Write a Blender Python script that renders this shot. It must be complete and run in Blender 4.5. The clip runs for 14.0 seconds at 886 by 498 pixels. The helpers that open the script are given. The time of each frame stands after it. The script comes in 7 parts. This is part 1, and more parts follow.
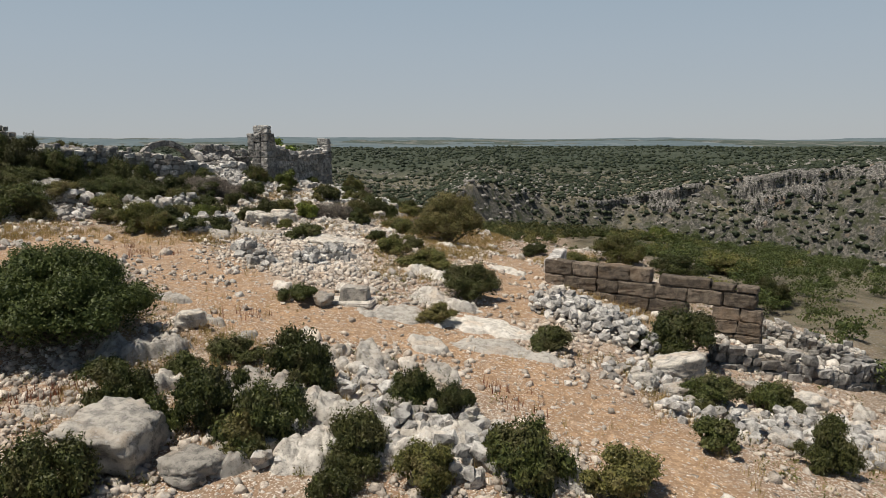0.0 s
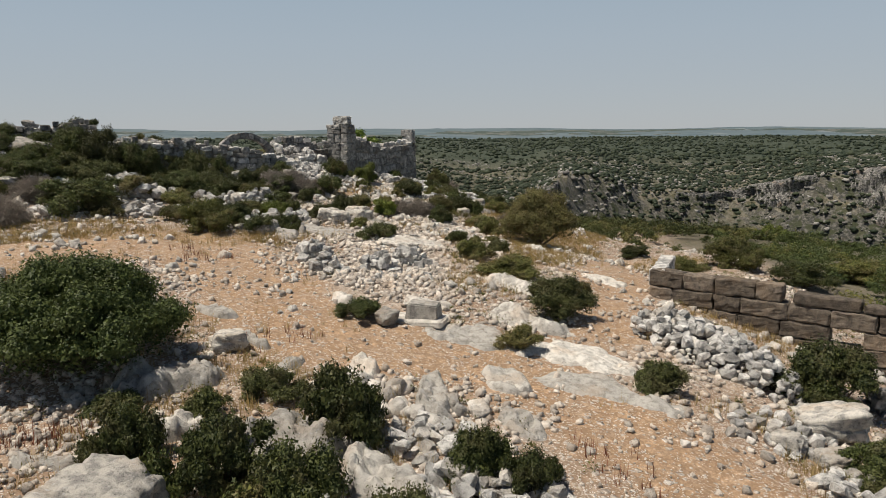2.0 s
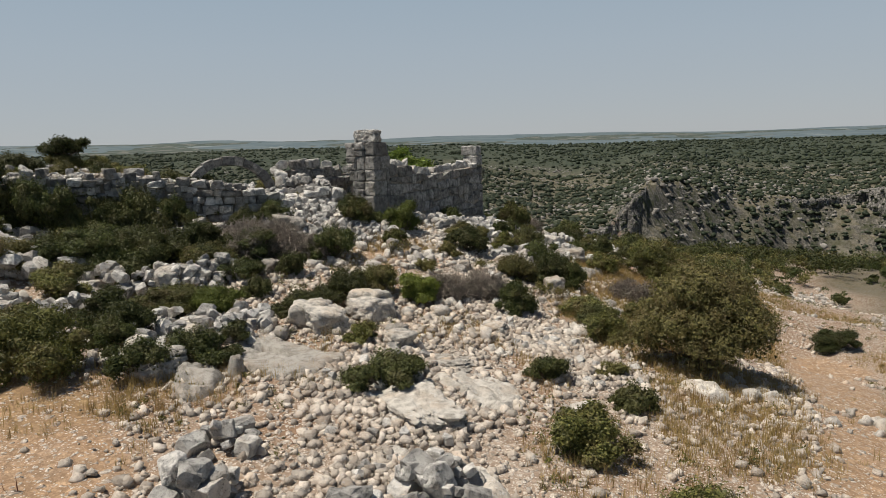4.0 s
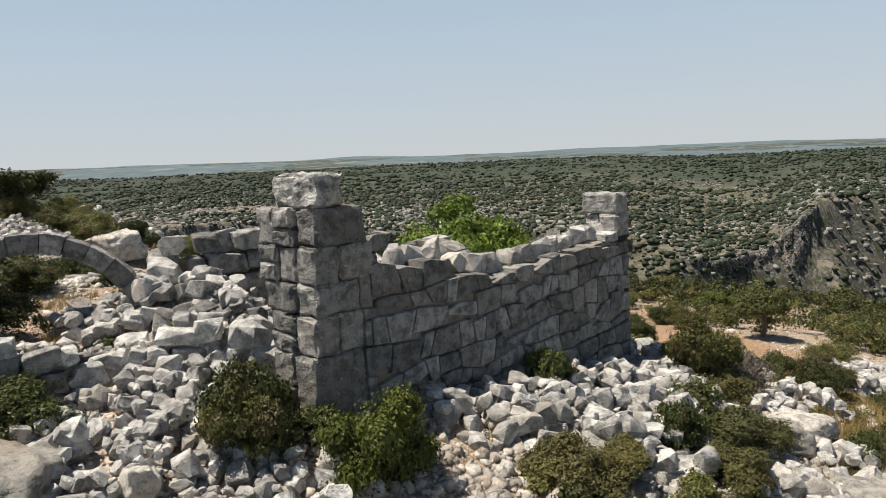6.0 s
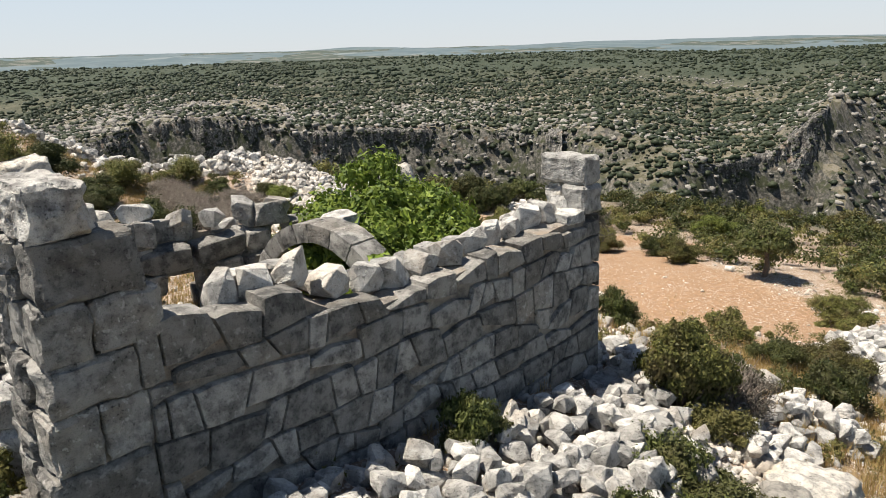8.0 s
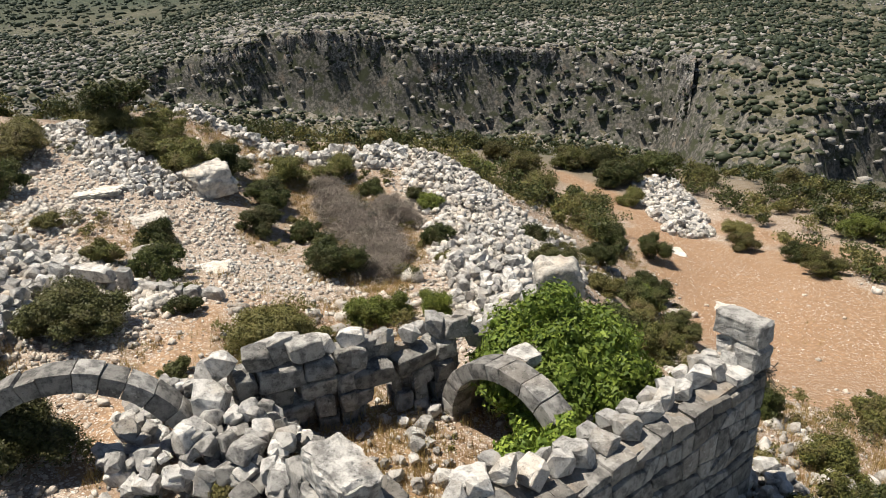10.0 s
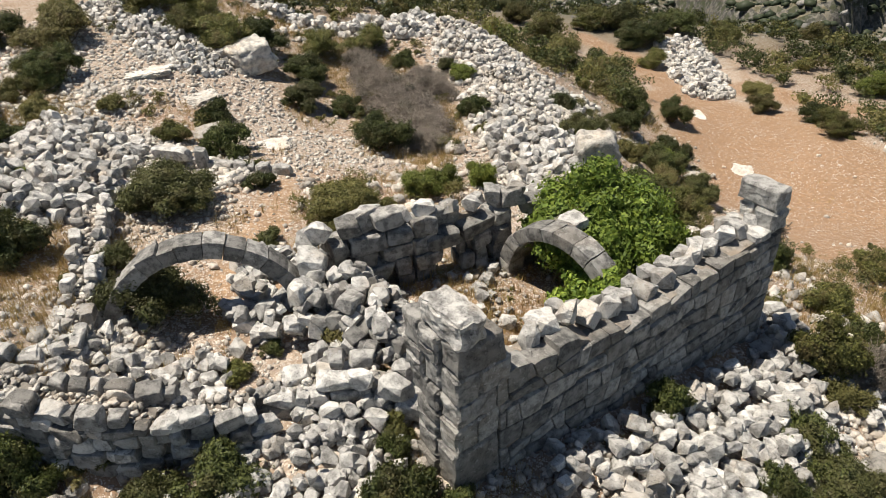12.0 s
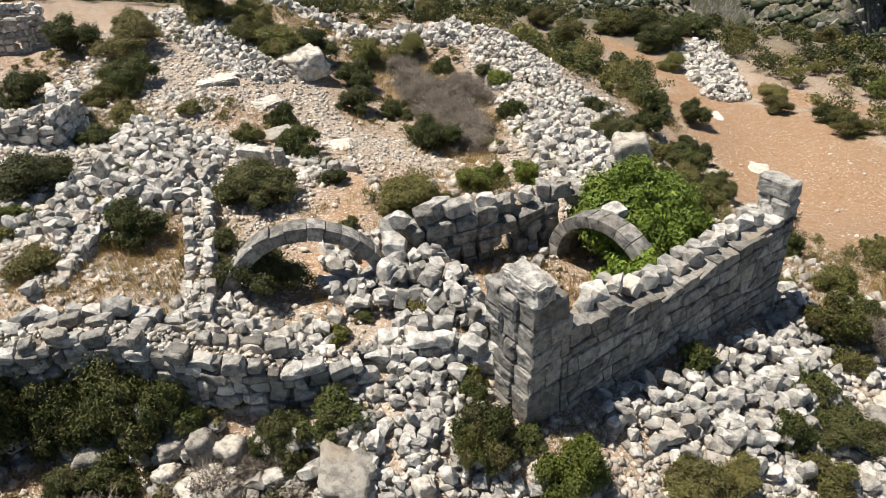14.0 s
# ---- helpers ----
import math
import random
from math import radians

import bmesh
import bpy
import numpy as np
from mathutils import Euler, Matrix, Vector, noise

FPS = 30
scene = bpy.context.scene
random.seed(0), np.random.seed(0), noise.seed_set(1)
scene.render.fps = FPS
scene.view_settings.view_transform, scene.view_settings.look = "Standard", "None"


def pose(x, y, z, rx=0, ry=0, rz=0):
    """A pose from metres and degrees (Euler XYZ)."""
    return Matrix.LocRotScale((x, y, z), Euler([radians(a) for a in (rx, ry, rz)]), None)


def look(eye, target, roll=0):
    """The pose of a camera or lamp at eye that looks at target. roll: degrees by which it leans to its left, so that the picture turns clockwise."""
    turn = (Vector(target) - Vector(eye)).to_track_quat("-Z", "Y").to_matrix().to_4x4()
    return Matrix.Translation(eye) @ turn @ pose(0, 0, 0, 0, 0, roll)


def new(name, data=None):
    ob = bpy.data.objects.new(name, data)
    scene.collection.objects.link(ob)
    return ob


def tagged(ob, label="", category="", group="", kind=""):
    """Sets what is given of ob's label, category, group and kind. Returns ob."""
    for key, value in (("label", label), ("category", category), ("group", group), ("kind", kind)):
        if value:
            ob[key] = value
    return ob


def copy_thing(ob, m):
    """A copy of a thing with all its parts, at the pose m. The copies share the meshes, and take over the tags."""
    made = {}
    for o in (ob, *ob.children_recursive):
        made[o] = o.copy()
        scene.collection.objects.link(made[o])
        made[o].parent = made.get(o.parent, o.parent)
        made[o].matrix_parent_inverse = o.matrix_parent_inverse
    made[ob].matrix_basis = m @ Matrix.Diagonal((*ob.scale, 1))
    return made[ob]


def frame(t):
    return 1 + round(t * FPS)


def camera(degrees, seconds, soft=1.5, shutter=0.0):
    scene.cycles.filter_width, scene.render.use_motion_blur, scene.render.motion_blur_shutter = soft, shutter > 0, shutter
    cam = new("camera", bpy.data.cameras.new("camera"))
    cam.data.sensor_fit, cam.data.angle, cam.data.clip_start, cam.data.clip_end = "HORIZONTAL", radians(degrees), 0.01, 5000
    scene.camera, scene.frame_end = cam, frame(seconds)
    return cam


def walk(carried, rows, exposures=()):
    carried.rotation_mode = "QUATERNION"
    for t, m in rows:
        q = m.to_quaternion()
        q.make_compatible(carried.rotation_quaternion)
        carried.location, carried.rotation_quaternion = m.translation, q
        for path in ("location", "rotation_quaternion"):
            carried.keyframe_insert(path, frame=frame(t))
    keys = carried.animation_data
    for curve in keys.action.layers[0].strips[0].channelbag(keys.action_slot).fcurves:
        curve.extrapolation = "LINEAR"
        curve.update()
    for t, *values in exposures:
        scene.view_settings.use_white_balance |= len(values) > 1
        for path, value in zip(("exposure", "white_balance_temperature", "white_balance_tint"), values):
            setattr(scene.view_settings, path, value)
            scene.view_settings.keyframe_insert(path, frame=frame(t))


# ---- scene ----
cam = camera(65.8, 14.0, 0.6)
PATH = [
    (0, (-0.118, -0.292, 5.194), (-0.116, 1.682, 4.87), -0.3),
    (0.5, (0.032, 0.349, 5.233), (-0.14, 2.313, 4.899), -0.5),
    (1, (0.344, 0.629, 5.151), (0.114, 2.586, 4.813), -0.7),
    (1.5, (0.34, 1.515, 5.104), (0.095, 3.469, 4.757), -0.8),
    (2, (0.096, 3.579, 5.155), (-0.169, 5.53, 4.808), -0.7),
    (2.2, (-0.053, 4.827, 5.211), (-0.353, 6.775, 4.875), -0.6),
    (4.3, (-2.583, 23.898, 5.672), (-3.164, 25.785, 5.353), -2.1),
    (4.5, (-2.939, 26.12, 5.596), (-3.61, 27.978, 5.282), -2.1),
    (5, (-4.152, 31.964, 5.455), (-5.004, 33.75, 5.166), -2.9),
    (5.5, (-5.453, 37.543, 5.756), (-6.321, 39.322, 5.476), -2.5),
    (6, (-6.286, 41.58, 6.255), (-7.154, 43.361, 5.984), -2.7),
    (6.5, (-6.734, 44.33, 6.567), (-7.601, 46.111, 6.295), -2.6),
    (7, (-6.815, 45.831, 6.53), (-7.66, 47.576, 6.041), -2.3),
    (7.5, (-6.752, 46.405, 6.695), (-7.595, 48.129, 6.13), -2.1),
    (8, (-6.694, 46.74, 7.168), (-7.549, 48.458, 6.602), -2.1),
    (8.5, (-6.643, 47.01, 8.677), (-7.56, 48.696, 8.115), -2.0),
    (9, (-7.249, 46.772, 10.418), (-8.271, 48.399, 9.865), -1.6),
    (9.2, (-7.62, 46.502, 10.781), (-8.679, 48.103, 10.219), -1.7),
    (11.3, (-8.129, 45.654, 13.303), (-9.158, 46.944, 12.174), -3.2),
    (11.5, (-8.077, 45.338, 13.322), (-9.099, 46.633, 12.192), -3.3),
    (12, (-7.923, 43.788, 13.438), (-8.928, 45.093, 12.303), -3.3),
    (12.5, (-7.708, 41.771, 14.12), (-8.722, 43.063, 12.979), -3.7),
    (13, (-7.548, 41.027, 14.869), (-8.557, 42.327, 13.732), -3.8),
    (13.5, (-7.487, 40.749, 14.913), (-8.51, 42.039, 13.777), -4.0),
    (14, (-7.422, 40.747, 14.918), (-8.454, 42.03, 13.782), -3.9),
]
EXPOSURES = [(0, 0.0), (2, 0.02), (4.5, -0.02), (5, 0.12), (5.5, 0.38), (6.5, 0.46), (7.5, 0.68), (8.5, 0.74), (9, 0.63), (12, 0.5), (14, 0.56)]
walk(cam, [(t, look(eye, target, roll)) for t, eye, target, roll in PATH], EXPOSURES)

# ---- daylight ----
SUN_AZ, SUN_EL = radians(248), radians(67)  # compass bearing from +y towards +x
world = bpy.data.worlds.new("sky")
scene.world = world
world.use_nodes = True
wn = world.node_tree
sky = wn.nodes.new("ShaderNodeTexSky")
sky.sky_type, sky.sun_disc = "NISHITA", False
sky.sun_elevation, sky.sun_rotation = SUN_EL, SUN_AZ
sky.air_density, sky.dust_density, sky.ozone_density = 0.8, 0.2, 1.4
sky.altitude = 0
# summer haze whitens the sky towards the horizon
place = wn.nodes.new("ShaderNodeTexCoord")
height = wn.nodes.new("ShaderNodeSeparateXYZ")
veil = wn.nodes.new("ShaderNodeMapRange")
veil.interpolation_type = "SMOOTHSTEP"
for i, v in enumerate((0.2, 0.5, 0.85, 0.0)):
    veil.inputs[1 + i].default_value = v
hazy = wn.nodes.new("ShaderNodeMix")
hazy.data_type = "RGBA"
tint = wn.nodes.new("ShaderNodeValToRGB")
tint.color_ramp.elements.new(0.5)
for i, (place_at, colour) in enumerate(((0.0, (0.74, 0.785, 0.825, 1)), (0.12, (0.67, 0.775, 0.87, 1)), (0.36, (0.46, 0.67, 0.86, 1)))):
    tint.color_ramp.elements[i].position = place_at
    tint.color_ramp.elements[i].color = colour
lift = wn.nodes.new("ShaderNodeVectorMath")
lift.operation = "SCALE"
lift.inputs["Scale"].default_value = 12.2
wn.links.new(tint.outputs[0], lift.inputs[0])
wn.links.new(lift.outputs[0], hazy.inputs[7])
wn.links.new(place.outputs["Generated"], height.inputs[0])
wn.links.new(height.outputs[2], veil.inputs[0])
wn.links.new(height.outputs[2], tint.inputs[0])
wn.links.new(veil.outputs[0], hazy.inputs[0])
wn.links.new(sky.outputs[0], hazy.inputs[6])
wn.links.new(hazy.outputs[2], wn.nodes["Background"].inputs[0])
wn.nodes["Background"].inputs[1].default_value = 0.05
sun = new("sun", bpy.data.lights.new("sun", "SUN"))
sun.data.energy, sun.data.angle, sun.data.color = 5.0, radians(0.53), (1.0, 0.92, 0.80)
sun_way = Vector((math.sin(SUN_AZ) * math.cos(SUN_EL), math.cos(SUN_AZ) * math.cos(SUN_EL), math.sin(SUN_EL)))
sun.matrix_basis = look(tuple(sun_way * 300), (0, 0, 0))
# ---- lie of the land ----
RISES_A = [
    (-16, 52, 12, 1.92), (-30, 100, 18, -3.76), (-10, 0, 18, -2.93), (-50, 85, 12, -1.47), (-60, 40, 5, -2.5),
    (-0.4, 109, 28, -3.23), (-27, 75.6, 18, 1.83), (-40, 20, 8, -2.7), (-33, 43, 8, 2.1), (20, 20, 12, -1.66),
    (15, 80, 12, -2.12), (-50, 85, 28, -4.46), (-9.6, 63.2, 8, 0.16),
]
RISES_B = [
    (20, 40, 5, -1.44), (-11.1, 78.6, 5, -0.39), (8, 65, 5, -1.46), (-25, 30, 8, -0.93), (2, 34, 8, 0.54),
    (5, 50, 5, -1.24), (-25.3, 61.3, 8, -1.28), (-40, 45, 5, 0.79), (-20, 10, 12, -1.06), (10, 5, 5, -0.86),
    (-27, 75.6, 28, 2.36), (-15.8, 40, 5, -0.44), (-11.1, 78.6, 8, -1.65), (-44, 66.5, 9, 1.6),
]


# hollows along the foot of the terrace wall and under the rock-cut grave
RISES_C = [(-24.2, 42.2, 1.7, -0.55), (-22.3, 43.3, 1.7, -0.55), (-20.5, 44.0, 1.7, -0.5), (-18.8, 44.6, 1.7, -0.5), (-17.2, 45.5, 1.6, -0.45), (-10.6, 35.9, 1.0, -0.7)]
# the fall of the hilltop towards the clearing and the gorge
RISES_D = [
    (-18, 82, 12, -2.62), (-14, 70, 5, -1.86), (-30, 78, 5, 0.75), (-34, 70, 5, -1.0), (-10, 86, 5, 0.56), (-26, 58, 5, 0.66), (-30, 66, 5, -1.11),
    (-46, 70, 5, 1.53), (-18, 78, 5, -1.2), (-42, 78, 5, -1.46), (-22, 86, 12, -0.8), (-34, 78, 5, 0.95), (-14, 62, 5, 0.24),
]


RISES_E = [
    (-22.0, 46.5, 1.5, 1.0), (-23.8, 46.6, 1.7, 0.75), (-24.6, 44.8, 1.6, 0.9), (-26.6, 46.4, 1.9, 0.55), (-20.4, 46.9, 1.2, 0.45), (-23.2, 48.4, 1.4, 0.35), (-27.6, 49.6, 1.8, 0.35), (-18.8, 47.6, 1.0, 0.3),
]


def sstep(a, b, v):
    u = np.clip((v - a) / (b - a), 0, 1)
    return u * u * (3 - 2 * u)


def wave(x, y, size, seed):
    """Smooth value noise between -1 and 1."""
    x, y = np.asarray(x, float) / size + seed * 17.3, np.asarray(y, float) / size - seed * 9.1
    i, j = np.floor(x), np.floor(y)
    u, v = x - i, y - j
    u, v = u * u * (3 - 2 * u), v * v * (3 - 2 * v)

    def at(a, b):
        n = np.sin(a * 127.1 + b * 311.7 + seed * 74.7) * 43758.5453
        return 2 * (n - np.floor(n)) - 1

    return (at(i, j) * (1 - u) + at(i + 1, j) * u) * (1 - v) + (at(i, j + 1) * (1 - u) + at(i + 1, j + 1) * u) * v


def fractal(x, y, size, seed, octaves=4):
    return sum(wave(x, y, size / 2**k, seed + k) / 2**k for k in range(octaves))


def hill(x, y):
    x, y = np.asarray(x, float), np.asarray(y, float)
    z = 0.69 - 0.1342 * x - 0.0614 * y
    for a, b, s, h in RISES_A + RISES_B + RISES_C + RISES_D + RISES_E:
        z = z + h * np.exp(-((x - a) ** 2 + (y - b) ** 2) / s**2)
    return z


def gorge_line(az):
    """Height of the far rim, its distance, steepness and the foot of the cliff, by bearing from the ruin."""
    top = np.interp(az, [-60, -57, -54, -50, -46, -42, -38, -28, -19, -13, -8, -4, 0, 2.5, 4, 6, 8, 11, 17, 20, 23, 30, 36], [-62, -53, -46, -37, -32, -35, -43, -45, -50, -44, -51, -60, -55, -36, -29, -33, -39, -50, -50, -44, -35, -24, -17])
    rim = np.interp(az, [-80, -60, -40, -18, -12, -5, -1, 3, 6, 10, 20, 40], [600, 530, 480, 470, 430, 385, 420, 435, 500, 560, 600, 580])
    steep = np.interp(az, [-70, -60, -18, -14, -7, -5, 3, 5, 11, 14, 40], [0.4, 1, 1, 0.25, 0.25, 1, 1, 0.3, 0.3, 0.75, 0.75])
    foot = np.interp(az, [-60, -50, -42, -36, -22, -17, -12, -8, -4, 0, 3, 6, 14, 40], [-76, -84, -90, -100, -98, -108, -102, -95, -92, -102, -104, -90, -96, -86])
    return top, rim, steep, foot


def gorge(x, y):
    """The gorge round the hill, its far cliffs and the plateau behind, by bearing and distance from the ruin."""
    dx, dy = x + 10, y - 50
    r, az = np.hypot(dx, dy), np.degrees(np.arctan2(dx, dy))
    top, rim, steep, foot = gorge_line(az)
    rim = rim + fractal(x, y, 70, 3, 4) * 13
    width = 150 - 130 * steep
    floor = foot - 14
    down = np.interp(r, [50, 63, 79, 90, 120, 165, 190], [-5, -9.5, -14.5, -23, -48, -82, -96])
    share = sstep(150, 190, r)
    up = floor + (foot - floor) * sstep(rim - 170, rim - width, r) + (top - foot) * np.clip((r - rim + width) / width, 0, 1)
    step = 8 + 2 * wave(x, y, 60, 9)
    q = up / step
    up = np.where(r < rim, step * (np.floor(q) + sstep(0.35, 0.75, q - np.floor(q))) * 0.7 + up * 0.3, up)
    brow = np.interp(az, [-64, -50, -30, -17, -5, 15, 40], [-10, -17, -11, -15, -24, -24, -24])
    line = np.interp(az, [-64, -50, -33, -20, -6, 8, 15, 25], [34, 26, 10, 0, -8, -18, -14, -26])
    plain = top + (brow - top) * np.clip((r - rim) / (1700 - rim), 0, 1) ** 0.8 + fractal(x, y, 300, 11, 4) * 3.5 * sstep(rim + 40, rim + 300, r)
    plain = plain - 32 * sstep(1750, 2300, r) + (line - brow + 32) * sstep(2300, 4400, r)
    z = np.where(r > rim, plain, down * (1 - share) + up * share)
    back = -8 - 20 * sstep(80, 900, r) + fractal(x, y, 420, 12, 3) * 5 * sstep(100, 700, r)
    ahead = sstep(-105, -80, az) * (1 - sstep(70, 100, az))
    z = back + (z - back) * ahead
    return z + fractal(x, y, 26, 21, 4) * 1.5 * sstep(80, 150, r)


def ground_z(x, y):
    x, y = np.asarray(x, float), np.asarray(y, float)
    r = np.hypot(x + 10, y - 50)
    k = sstep(50, 84, r)
    near = hill(x, y) + fractal(x, y, 5, 31, 3) * 0.12 + fractal(x, y, 0.9, 36, 2) * 0.05
    return near * (1 - k) + gorge(x, y) * k


# ---- materials ----
def material(name, rough=0.9):
    m = bpy.data.materials.new(name)
    m.use_nodes = True
    b = m.node_tree.nodes["Principled BSDF"]
    b.inputs["Roughness"].default_value = rough
    b.inputs["Specular IOR Level"].default_value = 0.25
    return m, m.node_tree, b


def node(t, kind, **inputs):
    n = t.nodes.new("ShaderNode" + kind)
    for k, v in inputs.items():
        k = k.replace("_", " ")
        if isinstance(v, bpy.types.NodeSocket):
            t.links.new(v, n.inputs[k])
        else:
            n.inputs[k].default_value = v
    return n


def mix(t, fac, a, b, blend="MIX"):
    n = t.nodes.new("ShaderNodeMix")
    n.data_type, n.blend_type = "RGBA", blend
    for i, v in ((0, fac), (6, a), (7, b)):
        if isinstance(v, bpy.types.NodeSocket):
            t.links.new(v, n.inputs[i])
        else:
            n.inputs[i].default_value = v if i == 0 else (*v, 1)
    return n.outputs[2]


def ramp(t, fac, lo, hi, a=0.0, b=1.0):
    n = t.nodes.new("ShaderNodeMapRange")
    n.interpolation_type = "SMOOTHSTEP"
    t.links.new(fac, n.inputs[0])
    for i, v in enumerate((lo, hi, a, b)):
        n.inputs[1 + i].default_value = v
    return n.outputs[0]


def math2(t, op, a, b):
    n = t.nodes.new("ShaderNodeMath")
    n.operation = op
    for i, v in enumerate((a, b)):
        if isinstance(v, bpy.types.NodeSocket):
            t.links.new(v, n.inputs[i])
        else:
            n.inputs[i].default_value = v
    return n.outputs[0]


def noise3(t, vec, scale, detail=4.0, rough=0.55):
    n = node(t, "TexNoise", Vector=vec, Scale=scale, Detail=detail, Roughness=rough)
    return n.outputs["Fac"]


def bump(t, bsdf, height, strength, dist):
    n = node(t, "Bump", Height=height, Strength=strength, Distance=dist)
    t.links.new(n.outputs[0], bsdf.inputs["Normal"])


def limestone(name, light, dark, warm, stain=0.5, island=False, pits=1.0):
    """Weathered karst limestone: pale faces, grey lichen, dark runnels and ochre patches."""
    m, t, b = material(name, 0.92)
    place = node(t, "NewGeometry")
    pos = place.outputs["Position"]
    per = place.outputs["Random Per Island"] if island else node(t, "ObjectInfo").outputs["Random"]
    big, mid, fine = noise3(t, pos, 0.9, 3), noise3(t, pos, 4.5, 5, 0.62), noise3(t, pos, 26, 4, 0.65)
    col = mix(t, ramp(t, mid, 0.38, 0.66), light, dark)
    col = mix(t, math2(t, "MULTIPLY", ramp(t, big, 0.5, 0.68), 0.55), col, warm)
    lichen = ramp(t, fine, 0.52, 0.7, 0, stain)
    col = mix(t, math2(t, "MULTIPLY", lichen, ramp(t, mid, 0.42, 0.6)), col, tuple(0.32 * c for c in dark))
    speck = ramp(t, noise3(t, pos, 75, 3, 0.7), 0.54, 0.7, 0, 0.55 * stain)
    col = mix(t, speck, col, tuple(0.42 * c for c in dark))
    bloom = math2(t, "MULTIPLY", ramp(t, noise3(t, pos, 11, 3, 0.6), 0.58, 0.68, 0, 0.55), ramp(t, big, 0.4, 0.6))
    col = mix(t, bloom, col, tuple(min(0.62, 1.5 * c) for c in light))
    tone = node(t, "HueSaturation", Color=col, Value=ramp(t, per, 0, 1, 0.66, 1.22))
    t.links.new(tone.outputs[0], b.inputs["Base Color"])
    vor = node(t, "TexVoronoi", Vector=pos, Scale=15.0)
    h = math2(t, "ADD", math2(t, "MULTIPLY", fine, 0.5), math2(t, "MULTIPLY", mid, 1.1))
    h = math2(t, "ADD", h, math2(t, "MULTIPLY", ramp(t, vor.outputs["Distance"], 0.0, 0.28), 0.35 * pits))
    h = math2(t, "ADD", h, math2(t, "MULTIPLY", noise3(t, pos, 75, 3, 0.7), 0.25))
    bump(t, b, h, 1.0, 0.06)
    return m


M_RUBBLE = limestone("rubble_limestone", (0.62, 0.60, 0.565), (0.31, 0.30, 0.283), (0.47, 0.405, 0.33), 0.95)
M_PEBBLE = limestone("loose_limestone", (0.66, 0.595, 0.52), (0.50, 0.43, 0.36), (0.52, 0.40, 0.295), 0.4, island=True, pits=0.4)
M_STREWN = limestone("strewn_limestone", (0.66, 0.62, 0.565), (0.44, 0.41, 0.365), (0.53, 0.44, 0.345), 0.5, island=True)
M_BLOCK = limestone("dressed_limestone", (0.375, 0.36, 0.335), (0.15, 0.146, 0.139), (0.28, 0.25, 0.212), 0.9)
M_ASHLAR = limestone("brown_ashlar", (0.22, 0.18, 0.14), (0.12, 0.10, 0.082), (0.22, 0.155, 0.10), 0.8)
M_CAP = limestone("weathered_cap_limestone", (0.74, 0.715, 0.67), (0.27, 0.26, 0.245), (0.50, 0.43, 0.35), 1.0)
M_ROCK = limestone("karst_rock", (0.57, 0.53, 0.47), (0.30, 0.285, 0.26), (0.49, 0.385, 0.28), 0.9)
M_CRAG = limestone("crag_limestone", (0.34, 0.325, 0.30), (0.15, 0.145, 0.135), (0.27, 0.225, 0.18), 0.9, island=True)
M_SLAB = limestone("bare_bedrock", (0.63, 0.595, 0.54), (0.41, 0.38, 0.335), (0.54, 0.44, 0.345), 0.75)
M_CORE = limestone("wall_core", (0.33, 0.30, 0.26), (0.20, 0.18, 0.16), (0.36, 0.27, 0.19), 0.5)



def leaves_mat(name, a, b2, c):
    m, t, b = material(name, 0.55)
    geo = node(t, "NewGeometry")
    per, pos = geo.outputs["Random Per Island"], geo.outputs["Position"]
    col = mix(t, ramp(t, per, 0.15, 0.85), a, b2)
    col = mix(t, ramp(t, noise3(t, pos, 1.7, 3), 0.45, 0.7, 0, 0.7), col, c)
    which = node(t, "ObjectInfo").outputs["Random"]
    col = mix(t, ramp(t, math2(t, "FRACT", math2(t, "MULTIPLY", which, 7.3), 0.0), 0.3, 1.0, 0, 0.4), col, c)
    one = node(t, "HueSaturation", Color=col, Value=ramp(t, which, 0, 1, 0.72, 1.25))
    t.links.new(one.outputs[0], b.inputs["Base Color"])
    glow = node(t, "BsdfTranslucent", Color=one.outputs[0])
    both = node(t, "MixShader", Fac=0.22)
    t.links.new(b.outputs[0], both.inputs[1])
    t.links.new(glow.outputs[0], both.inputs[2])
    t.links.new(both.outputs[0], t.nodes["Material Output"].inputs[0])
    return m


M_LEAF = {
    "d": leaves_mat("dark_evergreen_leaves", (0.036, 0.050, 0.014), (0.098, 0.112, 0.032), (0.105, 0.092, 0.040)),
    "m": leaves_mat("mastic_leaves", (0.034, 0.050, 0.014), (0.085, 0.105, 0.030), (0.06, 0.07, 0.022)),
    "o": leaves_mat("olive_green_leaves", (0.070, 0.080, 0.022), (0.170, 0.168, 0.046), (0.165, 0.125, 0.062)),
    "l": leaves_mat("bright_green_leaves", (0.095, 0.125, 0.022), (0.19, 0.215, 0.042), (0.10, 0.11, 0.03)),
    "f": leaves_mat("fig_leaves", (0.10, 0.155, 0.024), (0.23, 0.295, 0.048), (0.085, 0.13, 0.024)),
    "y": leaves_mat("dry_yellow_green_leaves", (0.15, 0.14, 0.045), (0.22, 0.19, 0.07), (0.12, 0.12, 0.04)),
    "b": leaves_mat("withered_leaves", (0.16, 0.135, 0.105), (0.22, 0.195, 0.16), (0.11, 0.10, 0.08)),
}


def plain(name, a, b2, scale, rough=0.9, depth=0.01):
    m, t, b = material(name, rough)
    pos = node(t, "NewGeometry").outputs["Position"]
    n = noise3(t, pos, scale, 5)
    t.links.new(mix(t, ramp(t, n, 0.35, 0.65), a, b2), b.inputs["Base Color"])
    bump(t, b, n, 0.5, depth)
    return m


